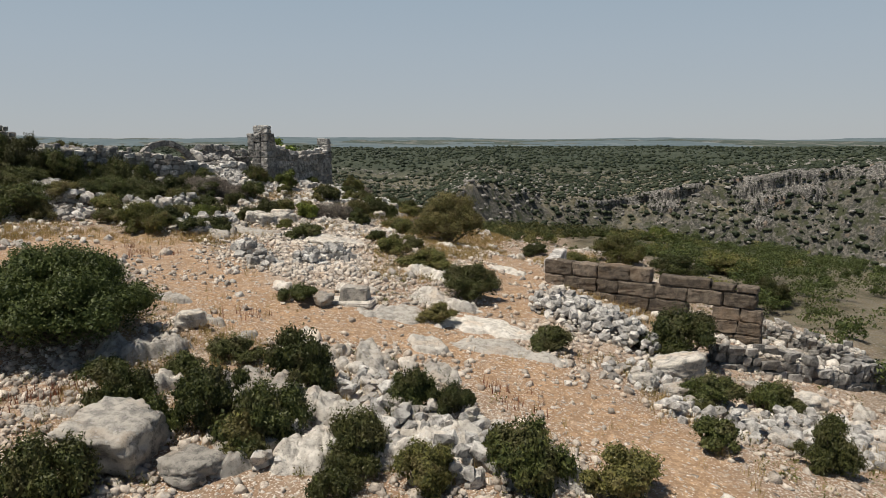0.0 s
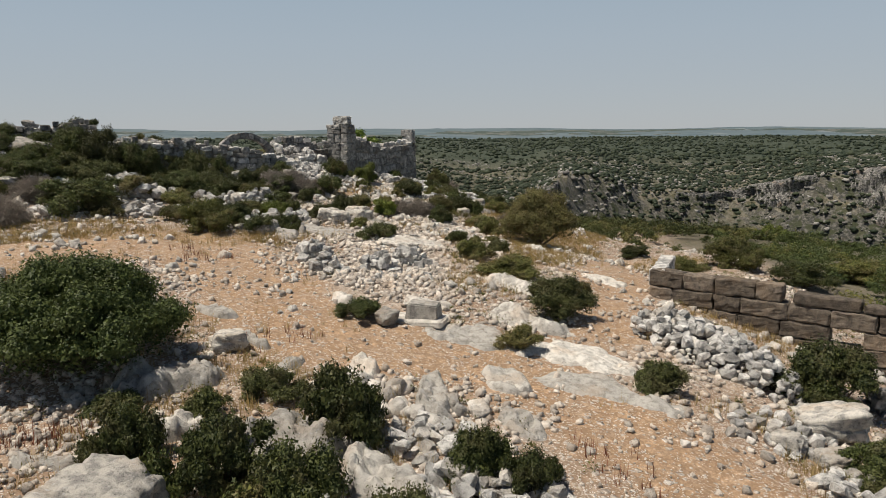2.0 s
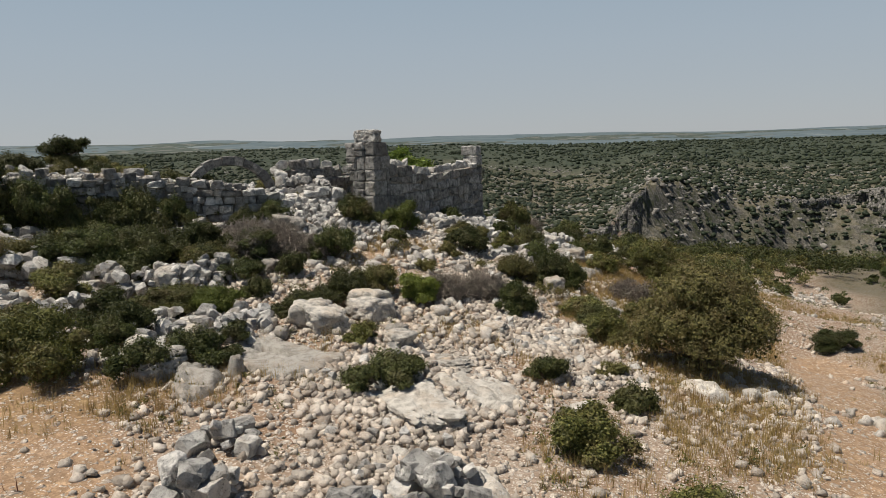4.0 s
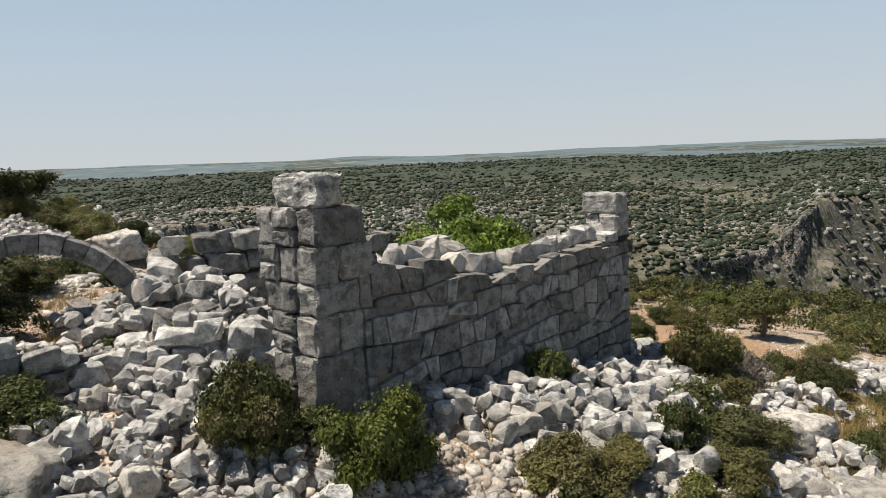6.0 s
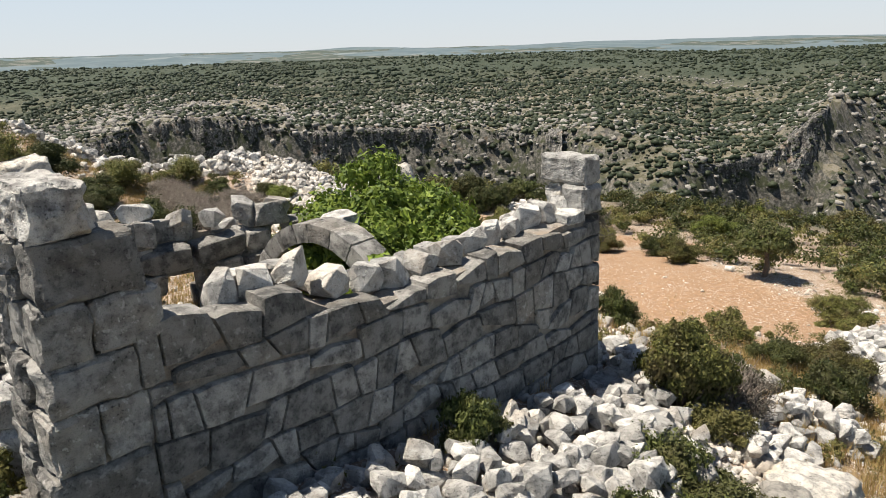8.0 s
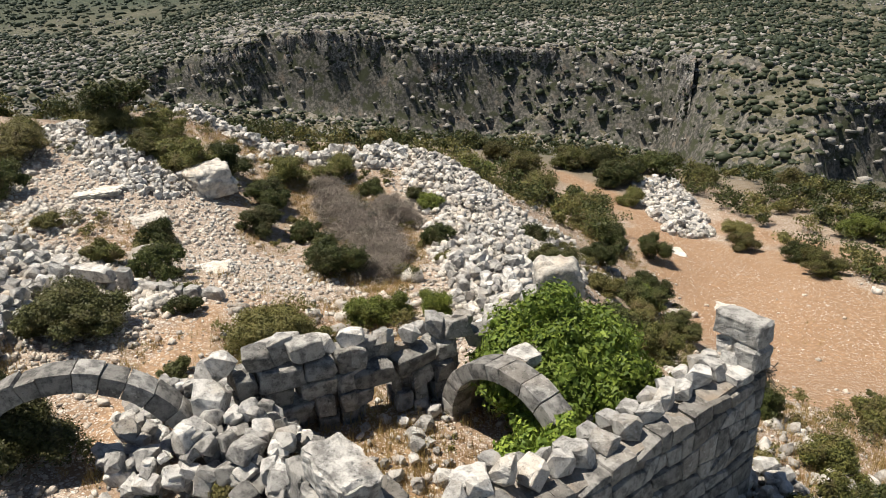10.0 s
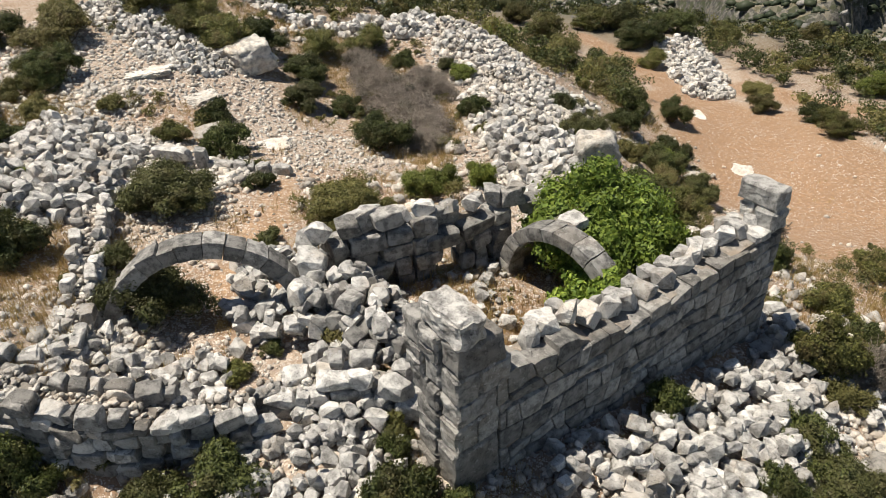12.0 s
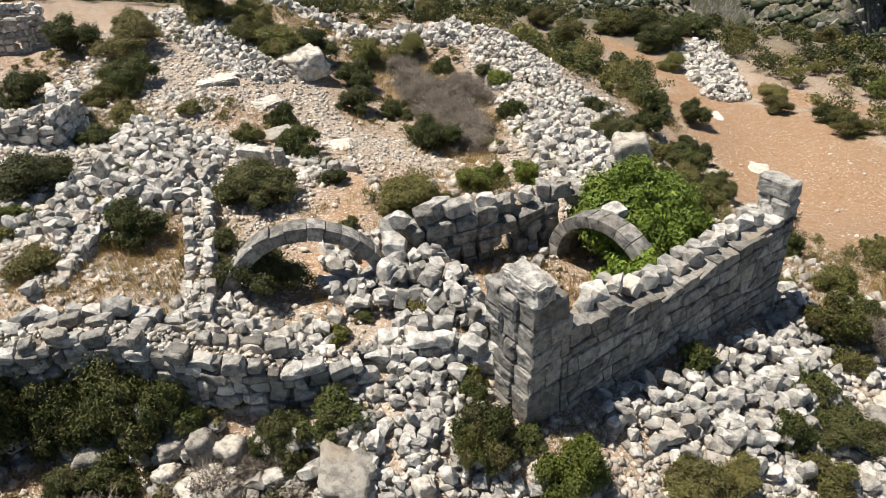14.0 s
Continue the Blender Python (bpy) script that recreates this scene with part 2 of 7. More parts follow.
M_BARK = plain("grey_brown_bark", (0.17, 0.13, 0.10), (0.09, 0.072, 0.058), 18)
M_TWIG = plain("bleached_twigs", (0.36, 0.31, 0.265), (0.22, 0.185, 0.155), 9)
M_GRASS = leaves_mat("dry_grass", (0.40, 0.29, 0.11), (0.55, 0.42, 0.19), (0.33, 0.20, 0.085))
M_THISTLE = plain("red_brown_stalks", (0.24, 0.09, 0.05), (0.16, 0.07, 0.045), 14)
M_FAR = leaves_mat("far_scrub", (0.020, 0.031, 0.017), (0.050, 0.062, 0.034), (0.048, 0.054, 0.034))

# ground: soil, pebbles, tracks, bedrock, scrubland floor and cliff faces
M_GROUND, t, b = material("stony_ground", 0.95)
geo = node(t, "NewGeometry")
pos = geo.outputs["Position"]


def cover(name):
    n = t.nodes.new("ShaderNodeAttribute")
    n.attribute_name = name
    return n.outputs["Fac"]


big, mid, fine = noise3(t, pos, 0.22, 4), noise3(t, pos, 1.6, 5, 0.6), noise3(t, pos, 14, 4, 0.65)
soil = mix(t, ramp(t, big, 0.35, 0.65), (0.40, 0.27, 0.18), (0.50, 0.385, 0.285))
soil = mix(t, ramp(t, mid, 0.42, 0.68, 0, 0.85), soil, (0.51, 0.43, 0.35))
soil = mix(t, math2(t, "MULTIPLY", cover("track"), ramp(t, mid, 0.3, 0.7, 0.95, 0.55)), soil, (0.57, 0.385, 0.235))
soil = mix(t, math2(t, "MULTIPLY", cover("grass"), ramp(t, mid, 0.35, 0.65, 0.5, 0.95)), soil, (0.42, 0.29, 0.15))
soil = mix(t, math2(t, "MULTIPLY", cover("grit"), ramp(t, mid, 0.3, 0.65, 0.95, 0.6)), soil, (0.64, 0.57, 0.49))
soil = mix(t, math2(t, "MULTIPLY", cover("clearing"), ramp(t, mid, 0.3, 0.7, 1.0, 0.75)), soil, mix(t, ramp(t, fine, 0.4, 0.65), (0.35, 0.21, 0.12), (0.46, 0.305, 0.19)))
# stones of three sizes lying in the soil, each of its own tone
warp = node(t, "TexNoise", Vector=pos, Scale=5.0, Detail=3.0)
bent = node(t, "VectorMath")
bent.operation = "MULTIPLY_ADD"
t.links.new(warp.outputs["Color"], bent.inputs[0])
bent.inputs[1].default_value = (0.16, 0.16, 0.16)
t.links.new(pos, bent.inputs[2])
thick = noise3(t, pos, 0.55, 4, 0.6)
strew = math2(t, "MULTIPLY", ramp(t, thick, 0.30, 0.58, 0.45, 1.0), math2(t, "SUBTRACT", 1.0, math2(t, "MULTIPLY", cover("track"), 0.5)))
peb = None
for size, reach, part_of, bare in ((3.6, 0.36, 0.55, 0.85), (8.0, 0.40, 0.72, 0.5), (19.0, 0.42, 0.8, 0.1)):
    cells = node(t, "TexVoronoi", Vector=bent.outputs[0], Scale=size, Randomness=1.0)
    three = node(t, "SeparateColor", Color=cells.outputs["Color"])
    there = ramp(t, math2(t, "SUBTRACT", math2(t, "MULTIPLY", math2(t, "MULTIPLY", strew, part_of), math2(t, "SUBTRACT", 1.0, math2(t, "MULTIPLY", cover("clearing"), bare))), three.outputs[0]), -0.02, 0.02)
    body = math2(t, "MULTIPLY", there, ramp(t, cells.outputs["Distance"], reach * 0.82, reach, 1, 0))
    tone = mix(t, three.outputs[1], (0.46, 0.39, 0.32), (0.74, 0.68, 0.61))
    tone = mix(t, ramp(t, fine, 0.5, 0.7, 0, 0.6), tone, (0.36, 0.315, 0.265))
    # gaps round the stones darkened: shade put into the soil colour
    soil = mix(t, ramp(t, cells.outputs["Distance"], reach * 0.9, reach * 1.5, 0.0, 0.35), soil, (0.17, 0.105, 0.062))
    soil = mix(t, body, soil, tone)
    h1 = math2(t, "MULTIPLY", math2(t, "MULTIPLY", body, ramp(t, cells.outputs["Distance"], 0, reach, 1.0, 0.5)), 6.0 / size)
    peb = h1 if peb is None else math2(t, "MAXIMUM", peb, h1)
far_n, far_m = noise3(t, pos, 0.22, 8, 0.72), noise3(t, pos, 0.012, 5, 0.6)
wild = mix(t, ramp(t, far_n, 0.40, 0.56), (0.06, 0.06, 0.028), (0.20, 0.178, 0.14))
wild = mix(t, ramp(t, mid, 0.45, 0.62, 0, 0.6), wild, (0.21, 0.16, 0.08))
wild = mix(t, math2(t, "MINIMUM", math2(t, "MULTIPLY", peb, 0.8), 0.75), wild, (0.34, 0.31, 0.27))
wild = mix(t, ramp(t, far_m, 0.40, 0.62, 0.3, 0.9), wild, (0.075, 0.073, 0.046))
wild = mix(t, math2(t, "MULTIPLY", cover("bare"), ramp(t, far_n, 0.46, 0.58, 0.0, 0.8)), wild, (0.30, 0.28, 0.25))
# woods canopy, its green shifted bluish to stand in for distance haze
wild = mix(t, cover("hazed_woods"), wild, mix(t, ramp(t, far_n, 0.48, 0.66), (0.032, 0.046, 0.030), (0.080, 0.088, 0.056)))
# far fields in greyed blue-green, haze mixed into their colour
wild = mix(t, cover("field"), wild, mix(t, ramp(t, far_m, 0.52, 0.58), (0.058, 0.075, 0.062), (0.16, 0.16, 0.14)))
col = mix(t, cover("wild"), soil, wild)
# bare cliff faces, streaked from above
stretch = node(t, "Mapping", Vector=pos)
stretch.inputs["Scale"].default_value = (1, 1, 0.16)
streak, blotch = noise3(t, stretch.outputs[0], 0.3, 6, 0.65), noise3(t, pos, 0.13, 6, 0.65)
face = mix(t, ramp(t, noise3(t, pos, 0.5, 7, 0.7), 0.42, 0.62), (0.05, 0.051, 0.042), (0.18, 0.168, 0.148))
face = mix(t, ramp(t, streak, 0.5, 0.64, 0, 0.6), face, (0.055, 0.054, 0.055))
face = mix(t, ramp(t, blotch, 0.56, 0.7, 0, 0.5), face, (0.24, 0.18, 0.13))
face = mix(t, ramp(t, blotch, 0.40, 0.50, 0.9, 0), face, (0.05, 0.056, 0.028))
up = node(t, "SeparateXYZ", Vector=geo.outputs["True Normal"]).outputs[2]
col = mix(t, math2(t, "MULTIPLY", cover("wild"), ramp(t, up, 0.62, 0.8, 1, 0)), col, face)
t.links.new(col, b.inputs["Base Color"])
h = math2(t, "ADD", math2(t, "MULTIPLY", peb, 0.9), math2(t, "MULTIPLY", fine, 0.5))
h = math2(t, "ADD", h, mid)
bump(t, b, h, 0.9, 0.08)

# cliff walls: grey rock with dark streaks running down and warm stains
M_CLIFF, t, b = material("cliff_limestone", 0.95)
pos = node(t, "NewGeometry").outputs["Position"]
down = node(t, "Mapping", Vector=pos)
down.inputs["Scale"].default_value = (1, 1, 0.13)
run, spot, grain = noise3(t, down.outputs[0], 0.42, 6, 0.68), noise3(t, pos, 0.10, 5, 0.6), noise3(t, pos, 0.9, 6, 0.7)
rock = mix(t, ramp(t, grain, 0.4, 0.62), (0.08, 0.078, 0.074), (0.36, 0.34, 0.31))
rock = mix(t, ramp(t, run, 0.44, 0.62, 0, 0.85), rock, (0.045, 0.044, 0.045))
rock = mix(t, ramp(t, spot, 0.56, 0.68, 0, 0.55), rock, (0.33, 0.235, 0.165))
rock = mix(t, ramp(t, noise3(t, pos, 0.35, 5, 0.65), 0.56, 0.63, 0, 0.7), rock, (0.045, 0.052, 0.024))
t.links.new(rock, b.inputs["Base Color"])
bump(t, b, math2(t, "ADD", grain, run), 0.9, 1.2)


def mesh_of(name, verts, faces):
    """A mesh from arrays of places and of triangles or quads."""
    verts, faces = np.asarray(verts, np.float32), np.asarray(faces, np.int32)
    me = bpy.data.meshes.new(name)
    n, k = faces.shape
    me.vertices.add(len(verts))
    me.vertices.foreach_set("co", verts.ravel())
    me.loops.add(n * k)
    me.loops.foreach_set("vertex_index", faces.ravel())
    me.polygons.add(n)
    me.polygons.foreach_set("loop_start", np.arange(0, n * k, k, dtype=np.int32))
    me.update(calc_edges=True)
    return me


def along(x, y, line, half, soft):
    """How far the places x, y lie on a band of that half width along a line of corners: 1 on it, 0 outside."""
    best = np.full(np.shape(x), 1e9)
    for (ax, ay), (bx, by) in zip(line, line[1:]):
        dx, dy = bx - ax, by - ay
        u = np.clip(((x - ax) * dx + (y - ay) * dy) / (dx * dx + dy * dy), 0, 1)
        best = np.minimum(best, np.hypot(x - ax - u * dx, y - ay - u * dy))
    return sstep(half + soft, half - soft, best + 0.35 * wave(x, y, 1.3, 41) + 0.5 * wave(x, y, 3.1, 42))


# bands of bare ochre soil, of pale grit, and of dry grass, by their middle lines
CLEARING = [
    ([(-34, 100.5), (-29, 99), (-25, 95.5), (-21, 91)], 1.6),
    ([(-21, 91), (-17.5, 87), (-14, 82), (-10, 76)], 3.6),
    ([(-16, 90), (-12, 86), (-8, 82), (-6, 76)], 3.4),
    ([(-20, 97), (-15, 97), (-10, 97)], 1.7),
    ([(-9.5, 70.8), (-6.6, 69.6)], 1.7),
]
TRACKS = CLEARING + [
    ([(-20, 24), (-14, 30), (-11, 27.5), (-8, 24), (-5, 22)], 2.6),
    ([(-6, 21.8), (-2, 21.5), (1.5, 19.5), (3.6, 16.5), (5, 12), (6, 3)], 1.7),
    ([(-1, 22), (2.4, 23), (3.2, 32), (4, 40), (6, 50)], 1.3),
    ([(-11, 40), (-10, 43), (-11.5, 46)], 0.7),
    ([(-14.2, 46.8), (-14.7, 47.4), (-16.1, 49.0), (-17.6, 50.3), (-18.6, 51.5), (-19.5, 53)], 0.6),
    ([(-24.8, 57.4), (-23.6, 55.6), (-22.4, 53.8), (-21.4, 52.4)], 0.7),
]
GRITS = [
    ([(-47, 60.6), (-41, 60), (-36.8, 59.6), (-33, 61.4), (-29.8, 60.6), (-26.8, 60.2), (-25, 61)], 2.0),
    ([(-48, 63.6), (-41.6, 63.6), (-38.5, 62.7), (-36, 63.4), (-33.5, 62.8)], 1.7),
    ([(-26.6, 60), (-25.2, 57.2)], 0.9),
    ([(-32.5, 78.4), (-28.5, 75.6), (-25.5, 73), (-22.6, 69.6), (-20.5, 66.5), (-18.3, 63.8), (-16.8, 61.6)], 3.1),
    ([(-32, 78), (-36, 75.4), (-40, 74), (-45, 72)], 1.9),
    ([(-32, 78), (-35.5, 84), (-38.5, 91)], 1.6),
    ([(-39, 50), (-34, 51), (-29.5, 52.5), (-26.4, 52.6)], 2.7),
    ([(-37, 56), (-31.5, 55.4), (-28, 54.4)], 1.6),
    ([(-31, 46.4), (-26.6, 45.6), (-22.6, 46.8), (-20.4, 47.8)], 1.9),
    ([(-27, 104.6), (-24, 101), (-20.6, 95)], 2.3),
    ([(-4.3, 67), (-3.2, 72), (-1.2, 78)], 1.4),
    ([(-7.5, 46), (-5.4, 42), (-3, 39), (-1, 36)], 1.5),
    ([(-7, 37), (-5.5, 31), (-5, 27)], 2.3),
    ([(3.5, 22.5), (5.5, 24.5), (6.8, 25.5)], 1.5),
    ([(-9, 50), (-7.5, 54), (-7, 59)], 2.2),
    ([(-17.6, 50.6), (-15.6, 48.6), (-13.4, 47.4)], 1.5),
]
GRASSES = [
    ([(-21, 28), (-16, 30.5), (-12, 32)], 0.9),
    ([(-26, 45.5), (-23.2, 47.2)], 1.3),
    ([(-21.5, 45.8), (-19.5, 48)], 0.6),
    ([(-33.5, 70.4), (-29, 68.8), (-26, 66.4), (-24.2, 63.6)], 2.0),
    ([(-16.2, 55), (-14, 54.2)], 1.1),
    ([(-5.5, 66), (-4.2, 61), (-2.5, 56), (-1.5, 50), (-2.5, 45)], 2.0),
    ([(-30, 51), (-33, 54), (-38, 55)], 1.4),
    ([(-0.6, 47), (0.4, 41), (0.4, 36)], 1.7),
    ([(-12.4, 46.6), (-10.2, 48.2)], 0.9),
    ([(-26.2, 47.0), (-25.4, 50.2)], 1.2),
    ([(-15.4, 53.2), (-14.6, 55.4)], 0.9),
    ([(2, 50), (3, 58), (2, 66)], 2.2),
]

# ---- ground: one sheet, fine near the ruin, coarse towards the horizon ----
SPOKES = 620
radii, step = [0.0], 0.26
while radii[-1] < 4700:
    radii.append(radii[-1] + step)
    step *= 1.004 if radii[-1] < 55 else 1.0105 if radii[-1] < 640 else 1.07
radii = np.array(radii)
angles = np.linspace(0, 2 * math.pi, SPOKES, endpoint=False)
gr, ga = np.meshgrid(radii, angles, indexing="ij")
gx, gy = -10 + gr * np.sin(ga), 42 + gr * np.cos(ga)
gz = ground_z(gx, gy)
gi, gj = np.meshgrid(np.arange(len(radii) - 1), np.arange(SPOKES), indexing="ij")
gk = (gj + 1) % SPOKES
quads = np.stack([gi * SPOKES + gj, gi * SPOKES + gk, (gi + 1) * SPOKES + gk, (gi + 1) * SPOKES + gj], -1).reshape(-1, 4)
ground = new("ground", mesh_of("ground", np.stack([gx, gy, gz], -1).reshape(-1, 3), quads[:, ::-1]))
ground.data.polygons.foreach_set("use_smooth", np.ones(len(quads), bool))
tagged(ground, "stony ochre hilltop falling to a wooded limestone gorge and plateau", "ground", kind="structure")
ground.data.materials.append(M_GROUND)


def lay(name, values):
    a = ground.data.attributes.new(name, "FLOAT", "POINT")
    a.data.foreach_set("value", np.ascontiguousarray(values, np.float32).ravel())


def bands(some, soft=0.5):
    return lambda x, y: np.max([along(x, y, line, half, soft) for line, half in some], axis=0)


on_track, on_grit, on_grass = bands(TRACKS, 0.6), bands(GRITS, 0.6), bands(GRASSES, 0.6)
lay("track", on_track(gx, gy))
on_clearing = bands(CLEARING, 0.8)
lay("clearing", on_clearing(gx, gy))
lay("grit", on_grit(gx, gy))
lay("grass", on_grass(gx, gy))
r50 = np.hypot(gx + 10, gy - 50)
lay("wild", np.maximum(sstep(46, 70, r50 + 6 * wave(gx, gy, 9, 51)), 0.9 * sstep(13, 19, gx - 0.05 * np.abs(gy - 30) + 3 * wave(gx, gy, 6, 53))) * (1 - bands(CLEARING)(gx, gy)))
lay("hazed_woods", sstep(500, 1100, r50 + 120 * fractal(gx, gy, 160, 52, 3)) * 0.9)
# share of the far fields with their painted haze, growing with distance
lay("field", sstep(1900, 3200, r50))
rim50 = gorge_line(np.degrees(np.arctan2(gx + 10, gy - 50)))[1]
lay("bare", sstep(rim50 - 150, rim50 - 10, r50) * (1 - sstep(rim50 + 60, rim50 + 380, r50)) * (1 - 0.7 * sstep(-22, -8, np.degrees(np.arctan2(gx + 10, gy - 50)))))


# far hills behind the plateau, a backdrop: summer haze painted as colour and glow
M_HAZE, t, b = material("painted_haze", 1.0)
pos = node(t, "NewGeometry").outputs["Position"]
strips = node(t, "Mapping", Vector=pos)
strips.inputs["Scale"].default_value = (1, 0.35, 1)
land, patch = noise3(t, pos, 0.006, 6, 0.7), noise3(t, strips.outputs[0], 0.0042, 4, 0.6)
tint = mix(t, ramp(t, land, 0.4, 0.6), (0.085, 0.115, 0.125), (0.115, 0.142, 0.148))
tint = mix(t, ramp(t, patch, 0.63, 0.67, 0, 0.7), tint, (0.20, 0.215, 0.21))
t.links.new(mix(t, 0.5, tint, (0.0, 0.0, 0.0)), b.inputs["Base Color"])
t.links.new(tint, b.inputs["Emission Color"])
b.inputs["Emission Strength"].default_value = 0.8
hr, ha = np.meshgrid(np.geomspace(1900, 4600, 46), np.radians(np.linspace(-88, 62, 260)), indexing="ij")
hx, hy = -10 + hr * np.sin(ha), 50 + hr * np.cos(ha)
hz = ground_z(hx, hy) + 3 + 9 * fractal(hx, hy, 700, 15, 4) * sstep(2300, 3400, hr) - 8 * (1 - sstep(1900, 2200, hr))
hi = np.arange(46 * 260).reshape(46, 260)
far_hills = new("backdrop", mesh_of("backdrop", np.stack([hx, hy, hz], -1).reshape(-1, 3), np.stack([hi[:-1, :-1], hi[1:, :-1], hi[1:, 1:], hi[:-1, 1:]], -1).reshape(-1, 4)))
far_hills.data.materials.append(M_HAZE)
tagged(far_hills, "far hills and pale fields, summer haze painted as blue-grey colour and glow", "backdrop", kind="structure")


# ---- shapes shared by many things ----
def part(name, mesh, mat, parent, label="", at=None):
    """One mesh object under a thing or a part."""
    if isinstance(mesh, bmesh.types.BMesh):
        me = bpy.data.meshes.new(name)
        mesh.to_mesh(me)
        mesh.free()
        mesh = me
    if mat and not mesh.materials:
        mesh.materials.append(mat)
    ob = new(name, mesh)
    ob.parent = parent
    ob.matrix_basis = at if at is not None else Matrix.Translation(-parent.location)
    return tagged(ob, label)


def thing(name, label, category, at=(0, 0, 0), group="", kind=""):
    ob = new(name)
    ob.empty_display_size = 0.2
    ob.location = at
    return tagged(ob, label, category, group, kind)


def block_stone(rng, jit, chip, worn=0.0):
    """A squarish broken block of unit size: a box with shifted, chipped corners, worn edges."""
    bm = bmesh.new()
    for corner in ((a, b, c) for a in (-0.5, 0.5) for b in (-0.5, 0.5) for c in (-0.5, 0.5)):
        base = np.array(corner) * (1 - jit * rng.random(3))
        for k in rng.permutation(3)[: rng.integers(2, 4)]:
            p = base.copy()
            p[k] -= math.copysign(chip * rng.uniform(0.3, 1.0), p[k])
            bm.verts.new(p)
    out = bmesh.ops.convex_hull(bm, input=bm.verts[:])
    gone = {g for g in out["geom_interior"] + out["geom_unused"] if isinstance(g, bmesh.types.BMVert) and g.is_valid}
    bmesh.ops.delete(bm, geom=list(gone), context="VERTS")
    if worn:
        bmesh.ops.dissolve_limit(bm, angle_limit=0.3, verts=bm.verts[:], edges=bm.edges[:])
        bmesh.ops.bevel(bm, geom=bm.edges[:], offset=worn, segments=1, affect="EDGES", clamp_overlap=True)
        off = Vector(rng.uniform(-50, 50, 3))
        for v in bm.verts:
            v.co += Vector(noise.noise_vector(v.co * 2.6 + off)) * 0.04
    return bm


def broken_stone(rng, cuts=9, rough=0.05, level=3, box=(1, 1, 0.8), round_=0.12):
    """A larger stone: a box-like lump cut by random planes, with worn edges and an uneven skin."""
    bm = bmesh.new()
    bmesh.ops.create_icosphere(bm, subdivisions=level, radius=1)
    planes = [(Vector(a), 0.5) for a in ((1, 0, 0), (-1, 0, 0), (0, 1, 0), (0, -1, 0), (0, 0, 1), (0, 0, -1))]
    planes = [((n + Vector(rng.normal(size=3) * 0.14)).normalized(), k * rng.uniform(0.88, 1.0)) for n, k in planes]
    planes += [(Vector(rng.normal(size=3)).normalized(), rng.uniform(0.52, 0.68)) for _ in range(cuts)]
    off = Vector(rng.uniform(-50, 50, 3))
    for v in bm.verts:
        w = v.co.normalized()
        d = [k / max(w.dot(n), 1e-3) for n, k in planes if w.dot(n) > 0.05]
        near = (sorted(d) + [2.0])[:2]
        r = near[0] - round_ * max(0.0, 1 - (near[1] - near[0]) / 0.16) * near[0] * 0.5
        r *= 1 + rough * noise.fractal(w * 2.2 + off, 1.0, 2.0, 4) + rough * 0.5 * noise.noise(w * 9 + off) + rough * 0.3 * noise.noise(w * 21 + off)
        v.co = Vector((w.x * r * box[0], w.y * r * box[1], w.z * r * box[2]))
    return bm


def karst_stone(rng, level, deep, box=(1, 1, 0.8), cuts=7):
    """A weathered rock: a broken lump split by clefts, eaten by pits and runnels."""
    bm = broken_stone(rng, cuts, 0.12, level, (1, 1, 1), 0.1)
    off = Vector(rng.uniform(-50, 50, 3))
    for v in bm.verts:
        p = v.co * 1.0
        d = noise.voronoi(p * 2.7 + off)[0]
        e = noise.voronoi(p * 6.5 + off)[0]
        cleft, pit = max(0.0, 1 - (d[1] - d[0]) / 0.16), max(0.0, 1 - (e[1] - e[0]) / 0.2)
        p *= 1 - deep * cleft - 0.4 * deep * pit + 0.22 * deep * noise.fractal(p * 8 + off, 0.9, 2.1, 4)
        v.co = Vector((p.x * box[0], p.y * box[1], p.z * box[2]))
    return bm


def to_mesh(bm, name, mat, smooth=False):
    me = bpy.data.meshes.new(name)
    bm.to_mesh(me)
    bm.free()
    me.materials.append(mat)
    if smooth:
        me.polygons.foreach_set("use_smooth", np.ones(len(me.polygons), bool))
    return me


rng = np.random.default_rng(7)
STONES = [to_mesh(block_stone(rng, 0.5, 0.4, 0.016), "stone", M_RUBBLE) for _ in range(18)]
BLOCKS = [to_mesh(block_stone(rng, 0.4, 0.3, 0.022), "block", M_RUBBLE) for _ in range(12)]
GREYS = [to_mesh(block_stone(rng, 0.34, 0.22, 0.04), "grey_block", M_BLOCK) for _ in range(10)]
ROCKS = [to_mesh(karst_stone(rng, 4, 0.12), "rock", M_ROCK, True) for _ in range(7)]
LEDGES = [to_mesh(karst_stone(rng, 5, 0.15), "ledge", M_SLAB, True) for _ in range(4)]
CHIPS = []
for _ in range(18):
    hb = block_stone(rng, 0.5, 0.2)
    bmesh.ops.triangulate(hb, faces=hb.faces[:])
    hb.verts.ensure_lookup_table()
    hb.verts.index_update()
    CHIPS.append((np.array([v.co[:] for v in hb.verts]), np.array([[v.index for v in q.verts] for q in hb.faces])))
    hb.free()
FLAKES = []
